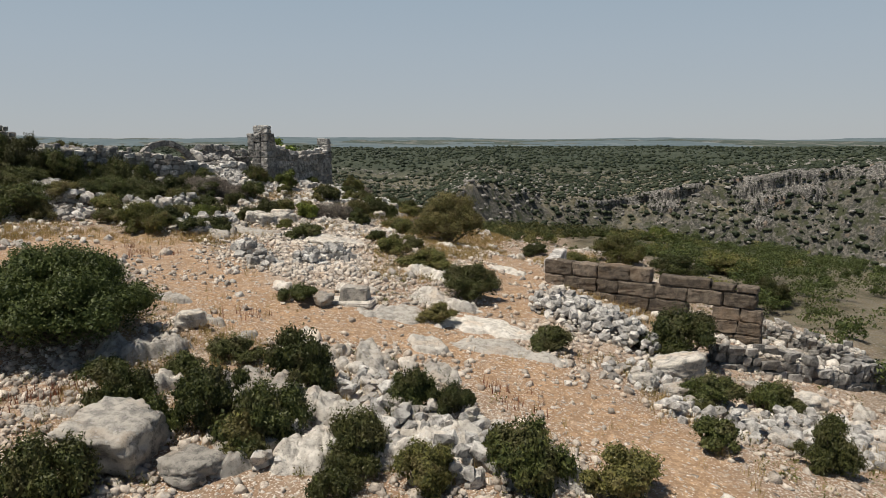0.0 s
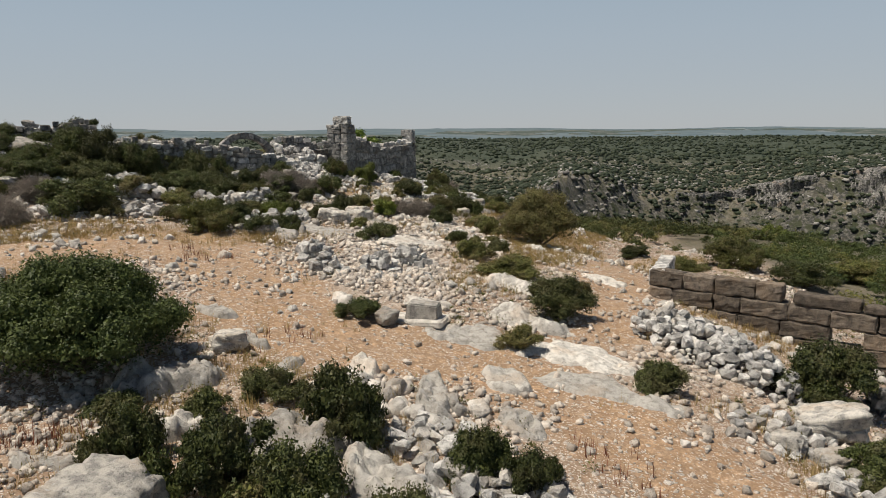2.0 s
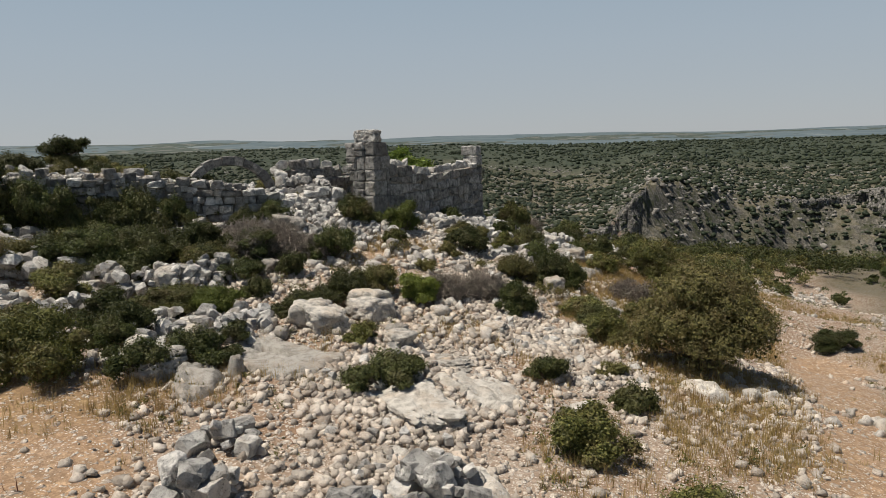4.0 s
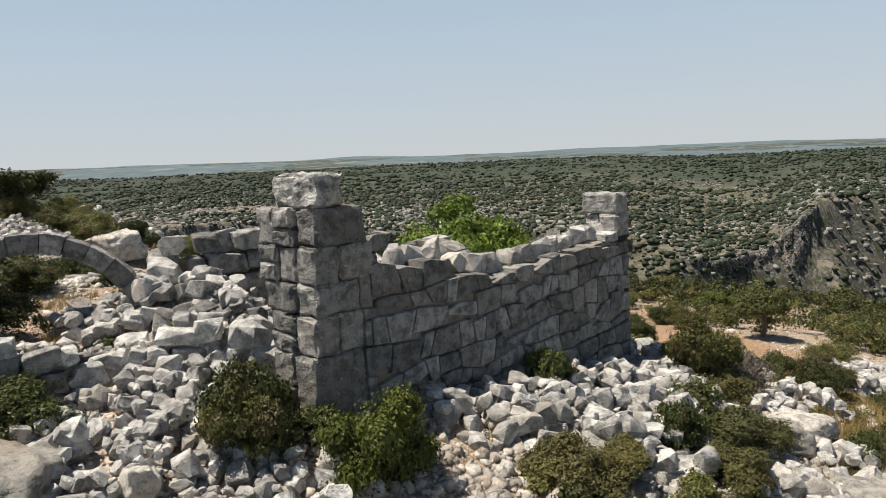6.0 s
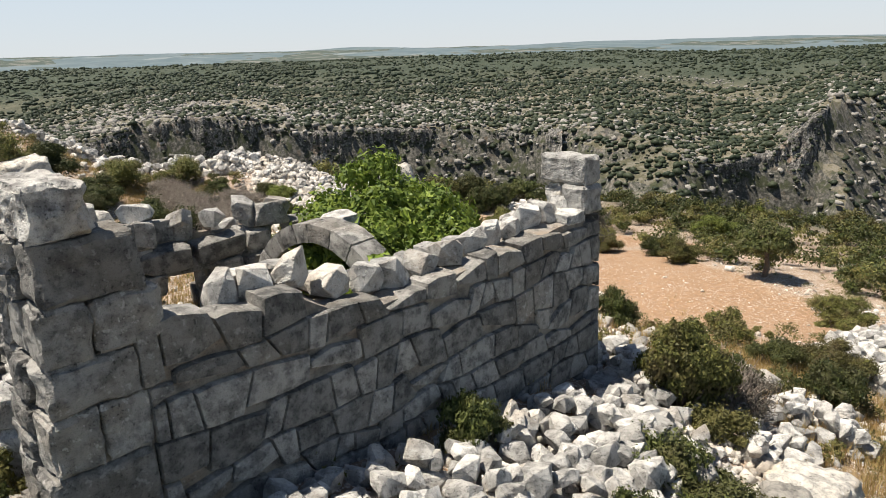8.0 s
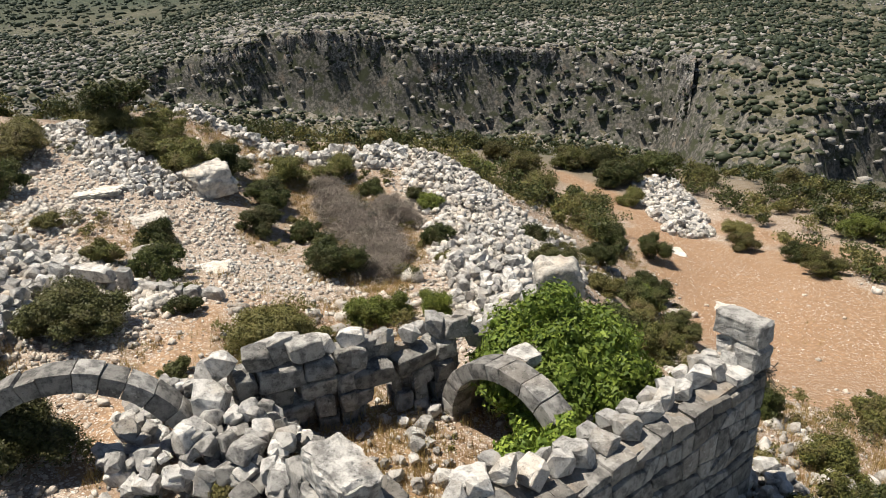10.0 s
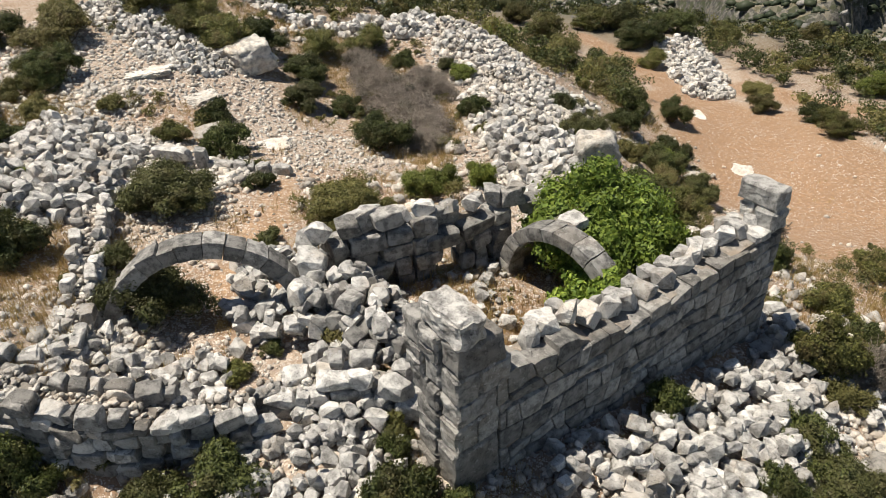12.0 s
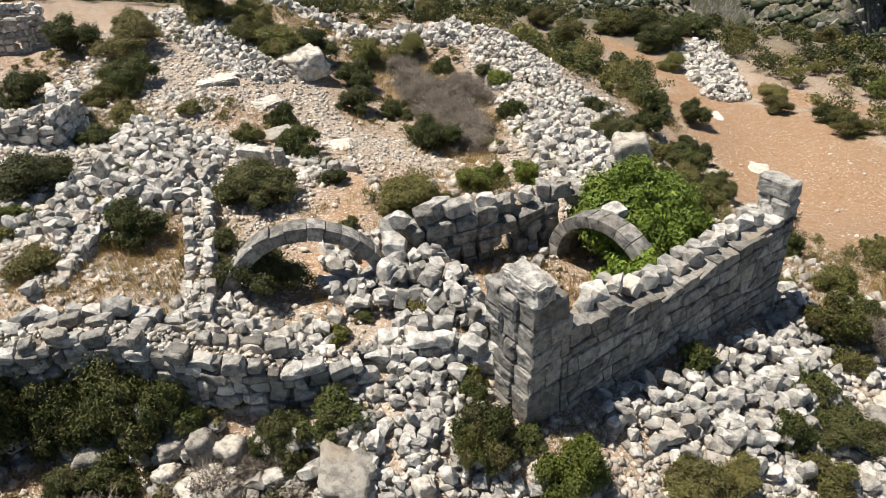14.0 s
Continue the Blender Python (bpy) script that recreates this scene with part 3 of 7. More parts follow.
for _ in range(14):
    hb = bmesh.new()
    for corner in ((a, b, c) for a in (-0.5, 0.5) for b in (-0.5, 0.5) for c in (-0.5, 0.5)):
        hb.verts.new(np.array(corner) * rng.uniform(0.45, 1.0, 3) + rng.uniform(-0.07, 0.07, 3))
    bmesh.ops.convex_hull(hb, input=hb.verts[:])
    bmesh.ops.triangulate(hb, faces=hb.faces[:])
    bmesh.ops.delete(hb, geom=[v for v in hb.verts if not v.link_faces], context="VERTS")
    hb.verts.index_update()
    FLAKES.append((np.array([v.co[:] for v in hb.verts]), np.array([[v.index for v in q.verts] for q in hb.faces])))
    hb.free()


def turns(rng, n, tilt=0.4):
    """n rotation matrices: any bearing, and a lean of about tilt radians."""
    a, b, c = rng.uniform(0, 2 * math.pi, n), rng.normal(0, tilt, n), rng.normal(0, tilt, n)
    ca, sa, cb, sb, cc, sc = np.cos(a), np.sin(a), np.cos(b), np.sin(b), np.cos(c), np.sin(c)
    o = np.zeros(n)
    z = np.stack([np.stack([ca, -sa, o], -1), np.stack([sa, ca, o], -1), np.stack([o, o, o + 1], -1)], 1)
    y = np.stack([np.stack([cb, o, sb], -1), np.stack([o, o + 1, o], -1), np.stack([-sb, o, cb], -1)], 1)
    x = np.stack([np.stack([o + 1, o, o], -1), np.stack([o, cc, -sc], -1), np.stack([o, sc, cc], -1)], 1)
    return z @ y @ x


def scatter(name, rng, places, sizes, mat, flat=0.7, tilt=0.5, shapes=None):
    """Many small stones joined into one mesh."""
    shapes = shapes or CHIPS
    kinds = rng.integers(0, len(shapes), len(places))
    rot = turns(rng, len(places), tilt)
    scl = sizes[:, None] * np.stack([rng.uniform(0.8, 1.35, len(places)), rng.uniform(0.7, 1.1, len(places)), rng.uniform(0.5, 1.0, len(places)) * flat / 0.7], -1)
    vs, fs, base = [], [], 0
    for k, (v, q) in enumerate(shapes):
        at = np.where(kinds == k)[0]
        if not len(at):
            continue
        p = np.einsum("nij,nvj->nvi", rot[at], v[None] * scl[at][:, None]) + places[at][:, None]
        vs.append(p.reshape(-1, 3))
        fs.append((q[None] + (base + np.arange(len(at)) * len(v))[:, None, None]).reshape(-1, 3))
        base += len(at) * len(v)
    me = mesh_of(name, np.concatenate(vs), np.concatenate(fs))
    me.materials.append(mat)
    return me


def set_stone(name, mesh, parent, place, size, rz, rx=0.0, ry=0.0, label=""):
    """One stone of a wall or a heap; size is its length, depth and height."""
    ob = new(name, mesh)
    ob.parent = parent
    ob.matrix_basis = Matrix.LocRotScale(Vector(place) - parent.location, Euler((rx, ry, rz)), Vector(size))
    return tagged(ob, label)


# ---- the tall wall of fitted many-sided blocks ----
def gz_at(x, y):
    return float(ground_z(x, y))


WALL_0, WALL_D, WALL_N = Vector((-12.95, 50.42, 0)), Vector((0.317, 0.948, 0)), Vector((0.948, -0.317, 0))


def on_wall(u, out, z):
    """A place by the distance along the tall wall, out from its face, and height."""
    return WALL_0 + WALL_D * u + WALL_N * (out + 0.022 * (5 - z)) + Vector((0, 0, z))


def wall_top(u):
    x = [0, 1.3, 1.75, 2.05, 2.7, 3.1, 3.5, 4.4, 5.2, 6.2, 7.0, 7.9, 8.5, 9.2, 10.1]
    z = [4.8, 4.6, 4.5, 4.15, 4.36, 4.25, 3.99, 3.8, 3.8, 3.86, 3.87, 3.92, 4.02, 4.0, 3.9]
    return float(np.interp(u, x, z))


def cut(poly, n, k):
    """The part of a convex outline where p . n <= k."""
    out = []
    for i, p in enumerate(poly):
        q = poly[(i + 1) % len(poly)]
        a, b = p[0] * n[0] + p[1] * n[1] - k, q[0] * n[0] + q[1] * n[1] - k
        if a <= 0:
            out.append(p)
        if a * b < 0:
            s = a / (a - b)
            out.append((p[0] + s * (q[0] - p[0]), p[1] + s * (q[1] - p[1])))
    return out


def inset(poly, d):
    out = poly
    for i, p in enumerate(poly):
        q = poly[(i + 1) % len(poly)]
        ex, ez = q[0] - p[0], q[1] - p[1]
        length = math.hypot(ex, ez)
        if length < 1e-5:
            continue
        n = (ez / length, -ex / length)
        out = cut(out, n, p[0] * n[0] + p[1] * n[1] - d)
    return out


def face_block(poly, place, deep, bulge, rng):
    """A wall block from the outline of its face: joint, worn edge, cushioned face, sides and back."""
    rings = []
    for d, out in ((0.005, -deep), (0.005, -0.06), (0.011, -0.022), (0.02, 0.002 + bulge * 0.4), (0.10, 0.008 + bulge * 0.8)):
        ring = inset(poly, d)
        if len(ring) < 3:
            break
        rings.append((ring, out))
    bm = bmesh.new()
    made = []
    for ring, out in rings:
        made.append([bm.verts.new(place(u, out + rng.uniform(-0.006, 0.006) * (out > -0.1), z)) for u, z in ring])
    cu, cz = np.mean(rings[-1][0], axis=0)
    for lo, hi in zip(made, made[1:]):
        # join rings of possibly different counts by walking both
        i = j = 0
        n, m = len(lo), len(hi)
        best = min(range(m), key=lambda q: (hi[q].co - lo[0].co).length)
        while i < n or j < m:
            a, b2 = lo[i % n], hi[(best + j) % m]
            an, bn = lo[(i + 1) % n], hi[(best + j + 1) % m]
            if j >= m or (i < n and (an.co - b2.co).length <= (bn.co - a.co).length):
                tri = (a, an, b2)
                i += 1
            else:
                tri = (a, bn, b2)
                j += 1
            if len({*tri}) == 3:
                try:
                    bm.faces.new(tri)
                except ValueError:
                    pass
    mid = bm.verts.new(place(cu, rings[-1][1] + bulge * 0.4, cz))
    top = made[-1]
    for a, b2 in zip(top, top[1:] + top[:1]):
        bm.faces.new((a, b2, mid))
    bm.faces.new(made[0][::-1])
    bmesh.ops.recalc_face_normals(bm, faces=bm.faces[:])
    return bm


def box_stone(place, u0, u1, w0, w1, z0, z1, rng, worn=0.03, rough=0.012, cells=4):
    """A dressed block with worn edges and an uneven skin; place maps (along, out, up) to the world."""
    bm = bmesh.new()
    bmesh.ops.create_cube(bm, size=2)
    bmesh.ops.subdivide_edges(bm, edges=bm.edges[:], cuts=cells, use_grid_fill=True)
    size = Vector(((u1 - u0) / 2, (w1 - w0) / 2, (z1 - z0) / 2))
    off = Vector(rng.uniform(-40, 40, 3))
    outer = 1 - 2 / (cells + 1)
    for v in bm.verts:
        p = Vector()
        for k in range(3):
            c = abs(v.co[k])
            if abs(c - outer) < 0.01:
                c = max(c, 1 - 1.2 * worn / size[k])
            p[k] = math.copysign(c * size[k], v.co[k])
        near = sorted((size[k] - abs(p[k]), k) for k in range(3))
        soft = worn * (1 + 1.4 * noise.noise(p * 2.3 + off))
        if near[1][0] < 0.002:
            for _, k in near[:2]:
                p[k] -= math.copysign(soft * 0.5, p[k])
        p += Vector(noise.noise_vector(p * 3.1 + off)) * rough * 2 + Vector(noise.noise_vector(p * 9 + off)) * rough
        v.co = place((u0 + u1) / 2 + p.x, (w0 + w1) / 2 + p.y, (z0 + z1) / 2 + p.z)
    bmesh.ops.recalc_face_normals(bm, faces=bm.faces[:])
    return bm


rng = np.random.default_rng(21)
tall_wall = thing("ruin_wall", "tall grey limestone ruin wall of tightly fitted polygonal blocks with a broken top", "ruin wall", (-12.9, 50.5, 1.6))
# outlines of the fitted blocks: wavy courses, leaning joints
LEVELS, z = [], 0.15
while z < 5.0:
    LEVELS.append(z)
    z += rng.uniform(0.36, 0.54)


def level(k, u):
    """Height of the bed joint under course k."""
    knot = lambda i: LEVELS[k] + 0.16 * noise.noise((i * 0.37, k * 5.3, 1.7)) + 0.13 * noise.noise((i * 1.9, k * 3.1, 8.2))
    i = math.floor(u / 0.34)
    f = u / 0.34 - i
    return knot(i) * (1 - f) + knot(i + 1) * f


# quoin stones at the corner of the wall, course by course: base, top and how far they reach
QUOINS = [(0.6, 1.95, 1.05), (1.95, 3.05, 0.95), (3.05, 3.72, 0.97), (3.72, 4.24, 0.92), (4.24, 4.86, 1.29), (4.86, 5.50, 1.13)]


def quoin_reach(z):
    return max([w for a, b, w in QUOINS if a - 0.05 <= z <= b + 0.05] or [0])


for k in range(len(LEVELS) - 1):
    u = 0.78
    lean = 0.0
    while u < 9.98:
        v = u + (rng.uniform(0.28, 0.48) if rng.random() < 0.4 else rng.uniform(0.48, 0.92))
        v = 10.0 if v > 9.7 else v
        lean2 = 0.0 if v == 10.0 else rng.uniform(-0.11, 0.11)
        ul, ur, vl, vr = u - lean, v - lean2, u + lean, v + lean2
        c = (u + v) / 2
        knots = [i * 0.34 for i in range(int(ul / 0.34), int(vr / 0.34) + 2)]
        low = [(q, level(k, q)) for q in knots if ul + 0.08 < q < ur - 0.08]
        high = [(q, level(k + 1, q)) for q in knots if vl + 0.08 < q < vr - 0.08]
        cell = [(ul, level(k, ul)), *low, (ur, level(k, ur)), (vr, level(k + 1, vr)), *high[::-1], (vl, level(k + 1, vl))]
        u, lean = v, lean2
        zc = (level(k, c) + level(k + 1, c)) / 2
        if zc > wall_top(c) - 0.1:
            continue
        for a, b2, w in QUOINS:
            if a < zc < b2:
                cell = cut(cell, (-1, 0), -w)
        if len(cell) < 3 or max(p[0] for p in cell) - min(p[0] for p in cell) < 0.12:
            continue
        part("block", face_block(cell, on_wall, 0.42, rng.uniform(0.0, 0.03), rng), M_BLOCK, tall_wall)
for k, (a, b2, w) in enumerate(QUOINS):
    start = 0.12 - 0.095 * (5.3 - (a + b2) / 2)
    splits = [start, start + rng.uniform(0.5, 0.62), w] if k in (2, 4) else [start, w]
    for q0, q1 in zip(splits, splits[1:]):
        part("quoin", box_stone(on_wall, q0 + 0.006, q1 - 0.006, -0.55, 0.012, a + 0.006, b2 - 0.006, rng, 0.05, 0.02, 9), M_BLOCK, tall_wall)
    # rough stones of the side face, behind the quoin
    back = -0.56
    while back > -1.15:
        deep = rng.uniform(0.35, 0.7)
        for zz0, zz1 in (((a, (a + b2) / 2), ((a + b2) / 2, b2)) if b2 - a > 0.66 or rng.random() < 0.3 else ((a, b2),)):
            part("side_stone", box_stone(on_wall, start - 0.04 + rng.uniform(-0.07, 0.07), start + 0.5, back - deep, back, zz0, zz1 - 0.012, rng, 0.05, 0.025, 5), M_BLOCK, tall_wall)
        back -= deep + 0.01
cap = box_stone(on_wall, 0.10, 0.74, -1.12, 0.03, 5.51, 6.06, rng, 0.09, 0.035, 10)
part("cap_stone", cap, M_CAP, tall_wall, "pitted and lichen-blackened square cap stone")
# rubble core between the faces
core = bmesh.new()
steps = 44
prev = None
for i in range(steps + 1):
    u = 0.25 + (9.9 - 0.25) * i / steps
    top = min(wall_top(u) - 0.10, 4.3) + 0.07 * noise.noise((u * 2.3, 0, 3))
    ring = [core.verts.new(on_wall(u, o, h)) for o, h in ((-0.09, 0.0), (-0.09, top - 0.05), (-0.45, top + 0.03 * noise.noise((u * 3, 1, 7))), (-0.9, top - 0.12), (-1.02, top - 0.5), (-1.05, 0.0))]
    if prev:
        for a, b2, c, d in zip(prev, prev[1:], ring[1:], ring):
            core.faces.new((a, b2, c, d))
    else:
        core.faces.new(ring)
    prev = ring
core.faces.new(prev[::-1])
bmesh.ops.recalc_face_normals(core, faces=core.faces[:])
part("rubble_core", core, M_CORE, tall_wall)
# inner face and the loose stones that lie along the top
for i in range(46):
    u = rng.uniform(1.3, 9.6)
    set_stone("inner_stone", BLOCKS[i % 12], tall_wall, on_wall(u, -1.05, rng.uniform(1.6, wall_top(u) - 0.5)), (rng.uniform(0.4, 0.6), rng.uniform(0.3, 0.45), rng.uniform(0.3, 0.42)), 1.25 + rng.uniform(-0.1, 0.1))
u = 1.95
while u < 9.3:
    size = rng.uniform(0.42, 0.66)
    set_stone("top_stone", STONES[int(u * 7) % 14], tall_wall, on_wall(u + size / 2, rng.uniform(-0.62, -0.5), wall_top(u) + 0.08), (size, rng.uniform(0.4, 0.6), rng.uniform(0.42, 0.62)), 1.25 + rng.uniform(-0.6, 0.6), rng.uniform(-0.3, 0.3), rng.uniform(-0.3, 0.3))
    if rng.random() < 0.75:
        set_stone("top_stone", STONES[int(u * 5) % 14], tall_wall, on_wall(u + size / 2, -0.95, wall_top(u) - 0.02), (size * 0.8, 0.45, 0.36), rng.uniform(0, 3), rng.uniform(-0.3, 0.3), rng.uniform(-0.3, 0.3))
    u += size * 0.98
set_stone("top_stone", BLOCKS[3], tall_wall, on_wall(2.7, -0.8, 4.38), (0.75, 0.5, 0.24), 1.1, 0.1, 0.12)
# the upright remnant at the far end
part("end_block", box_stone(on_wall, 9.46, 10.0, -1.04, 0.02, 4.54, 5.08, rng, 0.05, 0.02, 7), M_RUBBLE, tall_wall)
part("end_block", box_stone(on_wall, 9.38, 10.0, -0.50, 0.05, 3.98, 4.53, rng, 0.06, 0.02, 6), M_RUBBLE, tall_wall)
part("end_block", box_stone(on_wall, 9.5, 9.95, -1.0, -0.56, 4.02, 4.53, rng, 0.1, 0.04, 5), M_RUBBLE, tall_wall)
part("end_block", box_stone(on_wall, 8.95, 9.5, -0.75, 0.02, 3.85, 4.1, rng, 0.05, 0.02, 5), M_RUBBLE, tall_wall)
for k in range(7):
    part("end_stone", box_stone(on_wall, 9.98, 10.05, -1.0, -0.02, 0.4 + 0.5 * k, 0.885 + 0.5 * k, rng, 0.03, 0.012, 4), M_BLOCK, tall_wall)


# ---- stone arches ----
def arch(name, label, foot, way, back, mid, z0, r_in, r_out, a0, a1, count, deep, skip=()):
    """A free-standing round arch of wedge stones. foot: a place on its face; way: along the face; back: depth direction."""
    base = thing(name, label, "arch", (foot.x + way.x * mid, foot.y + way.y * mid, gz_at(foot.x + way.x * mid, foot.y + way.y * mid)))
    cuts = [a0 + (a1 - a0) * (i + (0 if i in (0, count) else rng.uniform(-0.16, 0.16))) / count for i in range(count + 1)]
    for i, (p, q) in enumerate(zip(cuts, cuts[1:])):
        if i in skip:
            continue
        wob, grow = rng.uniform(-0.015, 0.015), rng.uniform(-0.03, 0.03)

        def bent(u, w, h, p=p, q=q, wob=wob, grow=grow):
            ang = p + (q - p) * u
            r = (r_in + wob) + (r_out + grow - r_in) * h
            return foot + way * (mid - r * math.cos(ang)) + back * w + Vector((0, 0, z0 + r * math.sin(ang)))

        bm = bmesh.new()
        bmesh.ops.create_cube(bm, size=1)
        bmesh.ops.subdivide_edges(bm, edges=bm.edges[:], cuts=4, use_grid_fill=True)
        off = Vector(rng.uniform(-40, 40, 3))
        for v in bm.verts:
            x, y, zz = v.co
            e = sorted((0.5 - abs(k) for k in (x, y, zz)))
            s = 0.965 if e[1] < 0.05 else 1.0
            w = bent(0.5 + x * s * 0.985, deep * (0.5 + y * s), 0.5 + zz * s)
            v.co = w + Vector(noise.noise_vector(w * 5 + off)) * 0.016
        bmesh.ops.recalc_face_normals(bm, faces=bm.faces[:])
        part("voussoir", bm, M_BLOCK, base)
    return base


big_arch = arch("stone_arch", "free-standing round arch of grey limestone voussoirs amid rubble", Vector((-21.96, 48.79, 0)), Vector((0.678, 0.735, 0)), Vector((-0.735, 0.678, 0)), 2.36, 2.57, 2.04, 2.45, radians(-6), radians(186), 15, 0.55)
low_arch = arch("vault_arch", "broken grey vault arch half hidden by a fig bush", Vector((-16.38, 56.91, 0)), Vector((0.969, -0.245, 0)), Vector((0.245, 0.969, 0)), 2.4, 2.17, 1.68, 2.06, radians(-4), radians(132), 9, 0.6)
V_FOOT, V_WAY, V_BACK = Vector((-16.38, 56.91, 0)), Vector((0.969, -0.245, 0)), Vector((0.245, 0.969, 0))
barrel = bmesh.new()
prev = None
for k in range(17):
    a = radians(-8 + 96 * k / 16)
    ring = [barrel.verts.new(V_FOOT + V_WAY * (2.4 - r * math.cos(a)) + V_BACK * w + Vector((0, 0, 2.15 + r * math.sin(a)))) for r, w in ((1.72, 0.62), (1.98, 0.62), (1.98, 1.7), (1.72, 1.7))]
    if prev:
        for i in range(4):
            barrel.faces.new((prev[i], prev[(i + 1) % 4], ring[(i + 1) % 4], ring[i]))
    prev = ring
bmesh.ops.recalc_face_normals(barrel, faces=barrel.faces[:])
part("barrel", barrel, M_CORE, low_arch)
end = bmesh.new()
outline = [(2.4 - 1.85 * math.cos(a), 2.15 + 1.85 * math.sin(a)) for a in np.radians(np.linspace(-20, 92, 14))] + [(2.5, 1.4)]
n = len(outline)
rim = [end.verts.new(V_FOOT + V_WAY * q + V_BACK * w + Vector((0, 0, z))) for w in (1.68, 1.9) for q, z in outline]
end.faces.new(rim[:n])
end.faces.new(rim[n:][::-1])
for i in range(n):
    end.faces.new((rim[i], rim[(i + 1) % n], rim[n + (i + 1) % n], rim[n + i]))
bmesh.ops.recalc_face_normals(end, faces=end.faces[:])
part("end_wall", end, M_CORE, low_arch)
for k, (s, w, h, tip) in enumerate(((2.1, 0.95, 4.12, 0.0),)):
    p = V_FOOT + V_WAY * s + V_BACK * w
    set_stone("vault_slab", BLOCKS[k], low_arch, (p.x, p.y, h - 0.05), (0.75, 0.62, 0.3), -0.32, 0.05, tip)


# ---- walls of rough stone ----
def stone_wall(name, label, line, thick, height, size, shapes, rng, group="", bottom=None, gaps=(), skew=0.17, fill=True, category="wall"):
    """Courses of rough stones on both faces of a wall along a line of corners; height(s): its top; gaps: (from, to, upto) openings."""
    x0, y0 = line[0]
    base = thing(name, label, category, (x0, y0, gz_at(x0, y0)), group)
    run = 0.0
    total = sum(math.dist(a, b2) for a, b2 in zip(line, line[1:]))
    count = 0
    for (ax, ay), (bx, by) in zip(line, line[1:]):
        length = math.dist((ax, ay), (bx, by))
        way = Vector(((bx - ax) / length, (by - ay) / length, 0))
        side = Vector((way.y, -way.x, 0))
        turn = math.atan2(way.y, way.x)
        for row in (-1, 1) if thick > 0.5 else (0,):
            z = 0.0
            while z < 4:
                high = size * rng.uniform(0.62, 0.86)
                s, any_left = rng.uniform(-0.2, 0), False
                while s < length:
                    long = size * rng.uniform(0.6, 1.65)
                    c = s + long / 2
                    s += long * 0.97
                    at = Vector((ax, ay, 0)) + way * c + side * row * (thick / 2 - size * 0.33)
                    low = bottom if bottom is not None else gz_at(at.x, at.y) - 0.1
                    top = height(run + c, total)
                    if low + z + high * 0.35 > top + rng.uniform(-0.25, 0.2) * size * 2:
                        continue
                    any_left = True
                    if any(g0 < run + c < g1 and low + z < g2 for g0, g1, g2 in gaps):
                        continue
                    set_stone("stone", shapes[rng.integers(len(shapes))], base, (at.x + rng.uniform(-0.14, 0.14) * size, at.y + rng.uniform(-0.14, 0.14) * size, low + z + high / 2), (long * 1.05, size * rng.uniform(0.75, 1.05), high * rng.uniform(0.95, 1.25)), turn + rng.uniform(-skew, skew) + (math.pi if rng.random() < 0.5 else 0), rng.uniform(-skew, skew), rng.uniform(-skew, skew))
                    count += 1
                if not any_left:
                    break
                z += high
        run += length
    if thick > 0.5:
        middle, run = bmesh.new(), 0.0
        for (ax, ay), (bx, by) in zip(line, line[1:]):
            length = math.dist((ax, ay), (bx, by))
            way = Vector(((bx - ax) / length, (by - ay) / length, 0))
            side = Vector((way.y, -way.x, 0)) * (thick / 2 - size * 0.42)
            count = max(1, round(length / 0.3))
            for i in range(count):
                p, q = length * i / count, length * (i + 1) / count
                c = run + (p + q) / 2
                at = Vector((ax, ay, 0)) + way * (p + q) / 2
                low = bottom if bottom is not None else gz_at(at.x, at.y) - 0.3
                low = max([low] + [g2 + size * 0.3 for g0, g1, g2 in gaps if g0 - 0.15 < c < g1 + 0.15])
                top = height(c, total) - size * 0.4
                if top < low + 0.1:
                    continue
                box = [middle.verts.new(Vector((ax, ay, zz)) + way * w + side * o) for zz in (low, top) for w, o in ((p, -1), (q, -1), (q, 1), (p, 1))]
                for f in ((0, 3, 2, 1), (4, 5, 6, 7), (0, 1, 5, 4), (1, 2, 6, 5), (2, 3, 7, 6), (3, 0, 4, 7)):
                    middle.faces.new([box[k] for k in f])
            run += length
        part("core", middle, M_CORE, base)["kind"] = "stuff"
    if fill and thick > 0.5:
        n = int(total * thick * 60)
        s = rng.uniform(0, total, n)
        pts = []
        for q in s:
            for (ax, ay), (bx, by) in zip(line, line[1:]):
                length = math.dist((ax, ay), (bx, by))
                if q <= length:
                    break
                q -= length
            f = min(q / length, 1)
            wx, wy = (bx - ax) / length, (by - ay) / length
            o = rng.uniform(-0.5, 0.5) * (thick - 0.3)
            pts.append((ax + (bx - ax) * f + wy * o, ay + (by - ay) * f - wx * o))
        pts = np.array(pts)
        tops = np.array([height(v, total) for v in s]) - rng.uniform(0.06, 0.2, n)
        part("rubble_fill", scatter("rubble_fill", rng, np.c_[pts, tops], rng.uniform(0.06, 0.19, n), M_STREWN), None, base, at=Matrix.Translation(-base.location))["kind"] = "stuff"
    return base


def ragged(z, amp, seed, size=1.1):
    return lambda s, total: z + amp * float(wave(s, seed * 3.7, size, seed))


rng = np.random.default_rng(33)
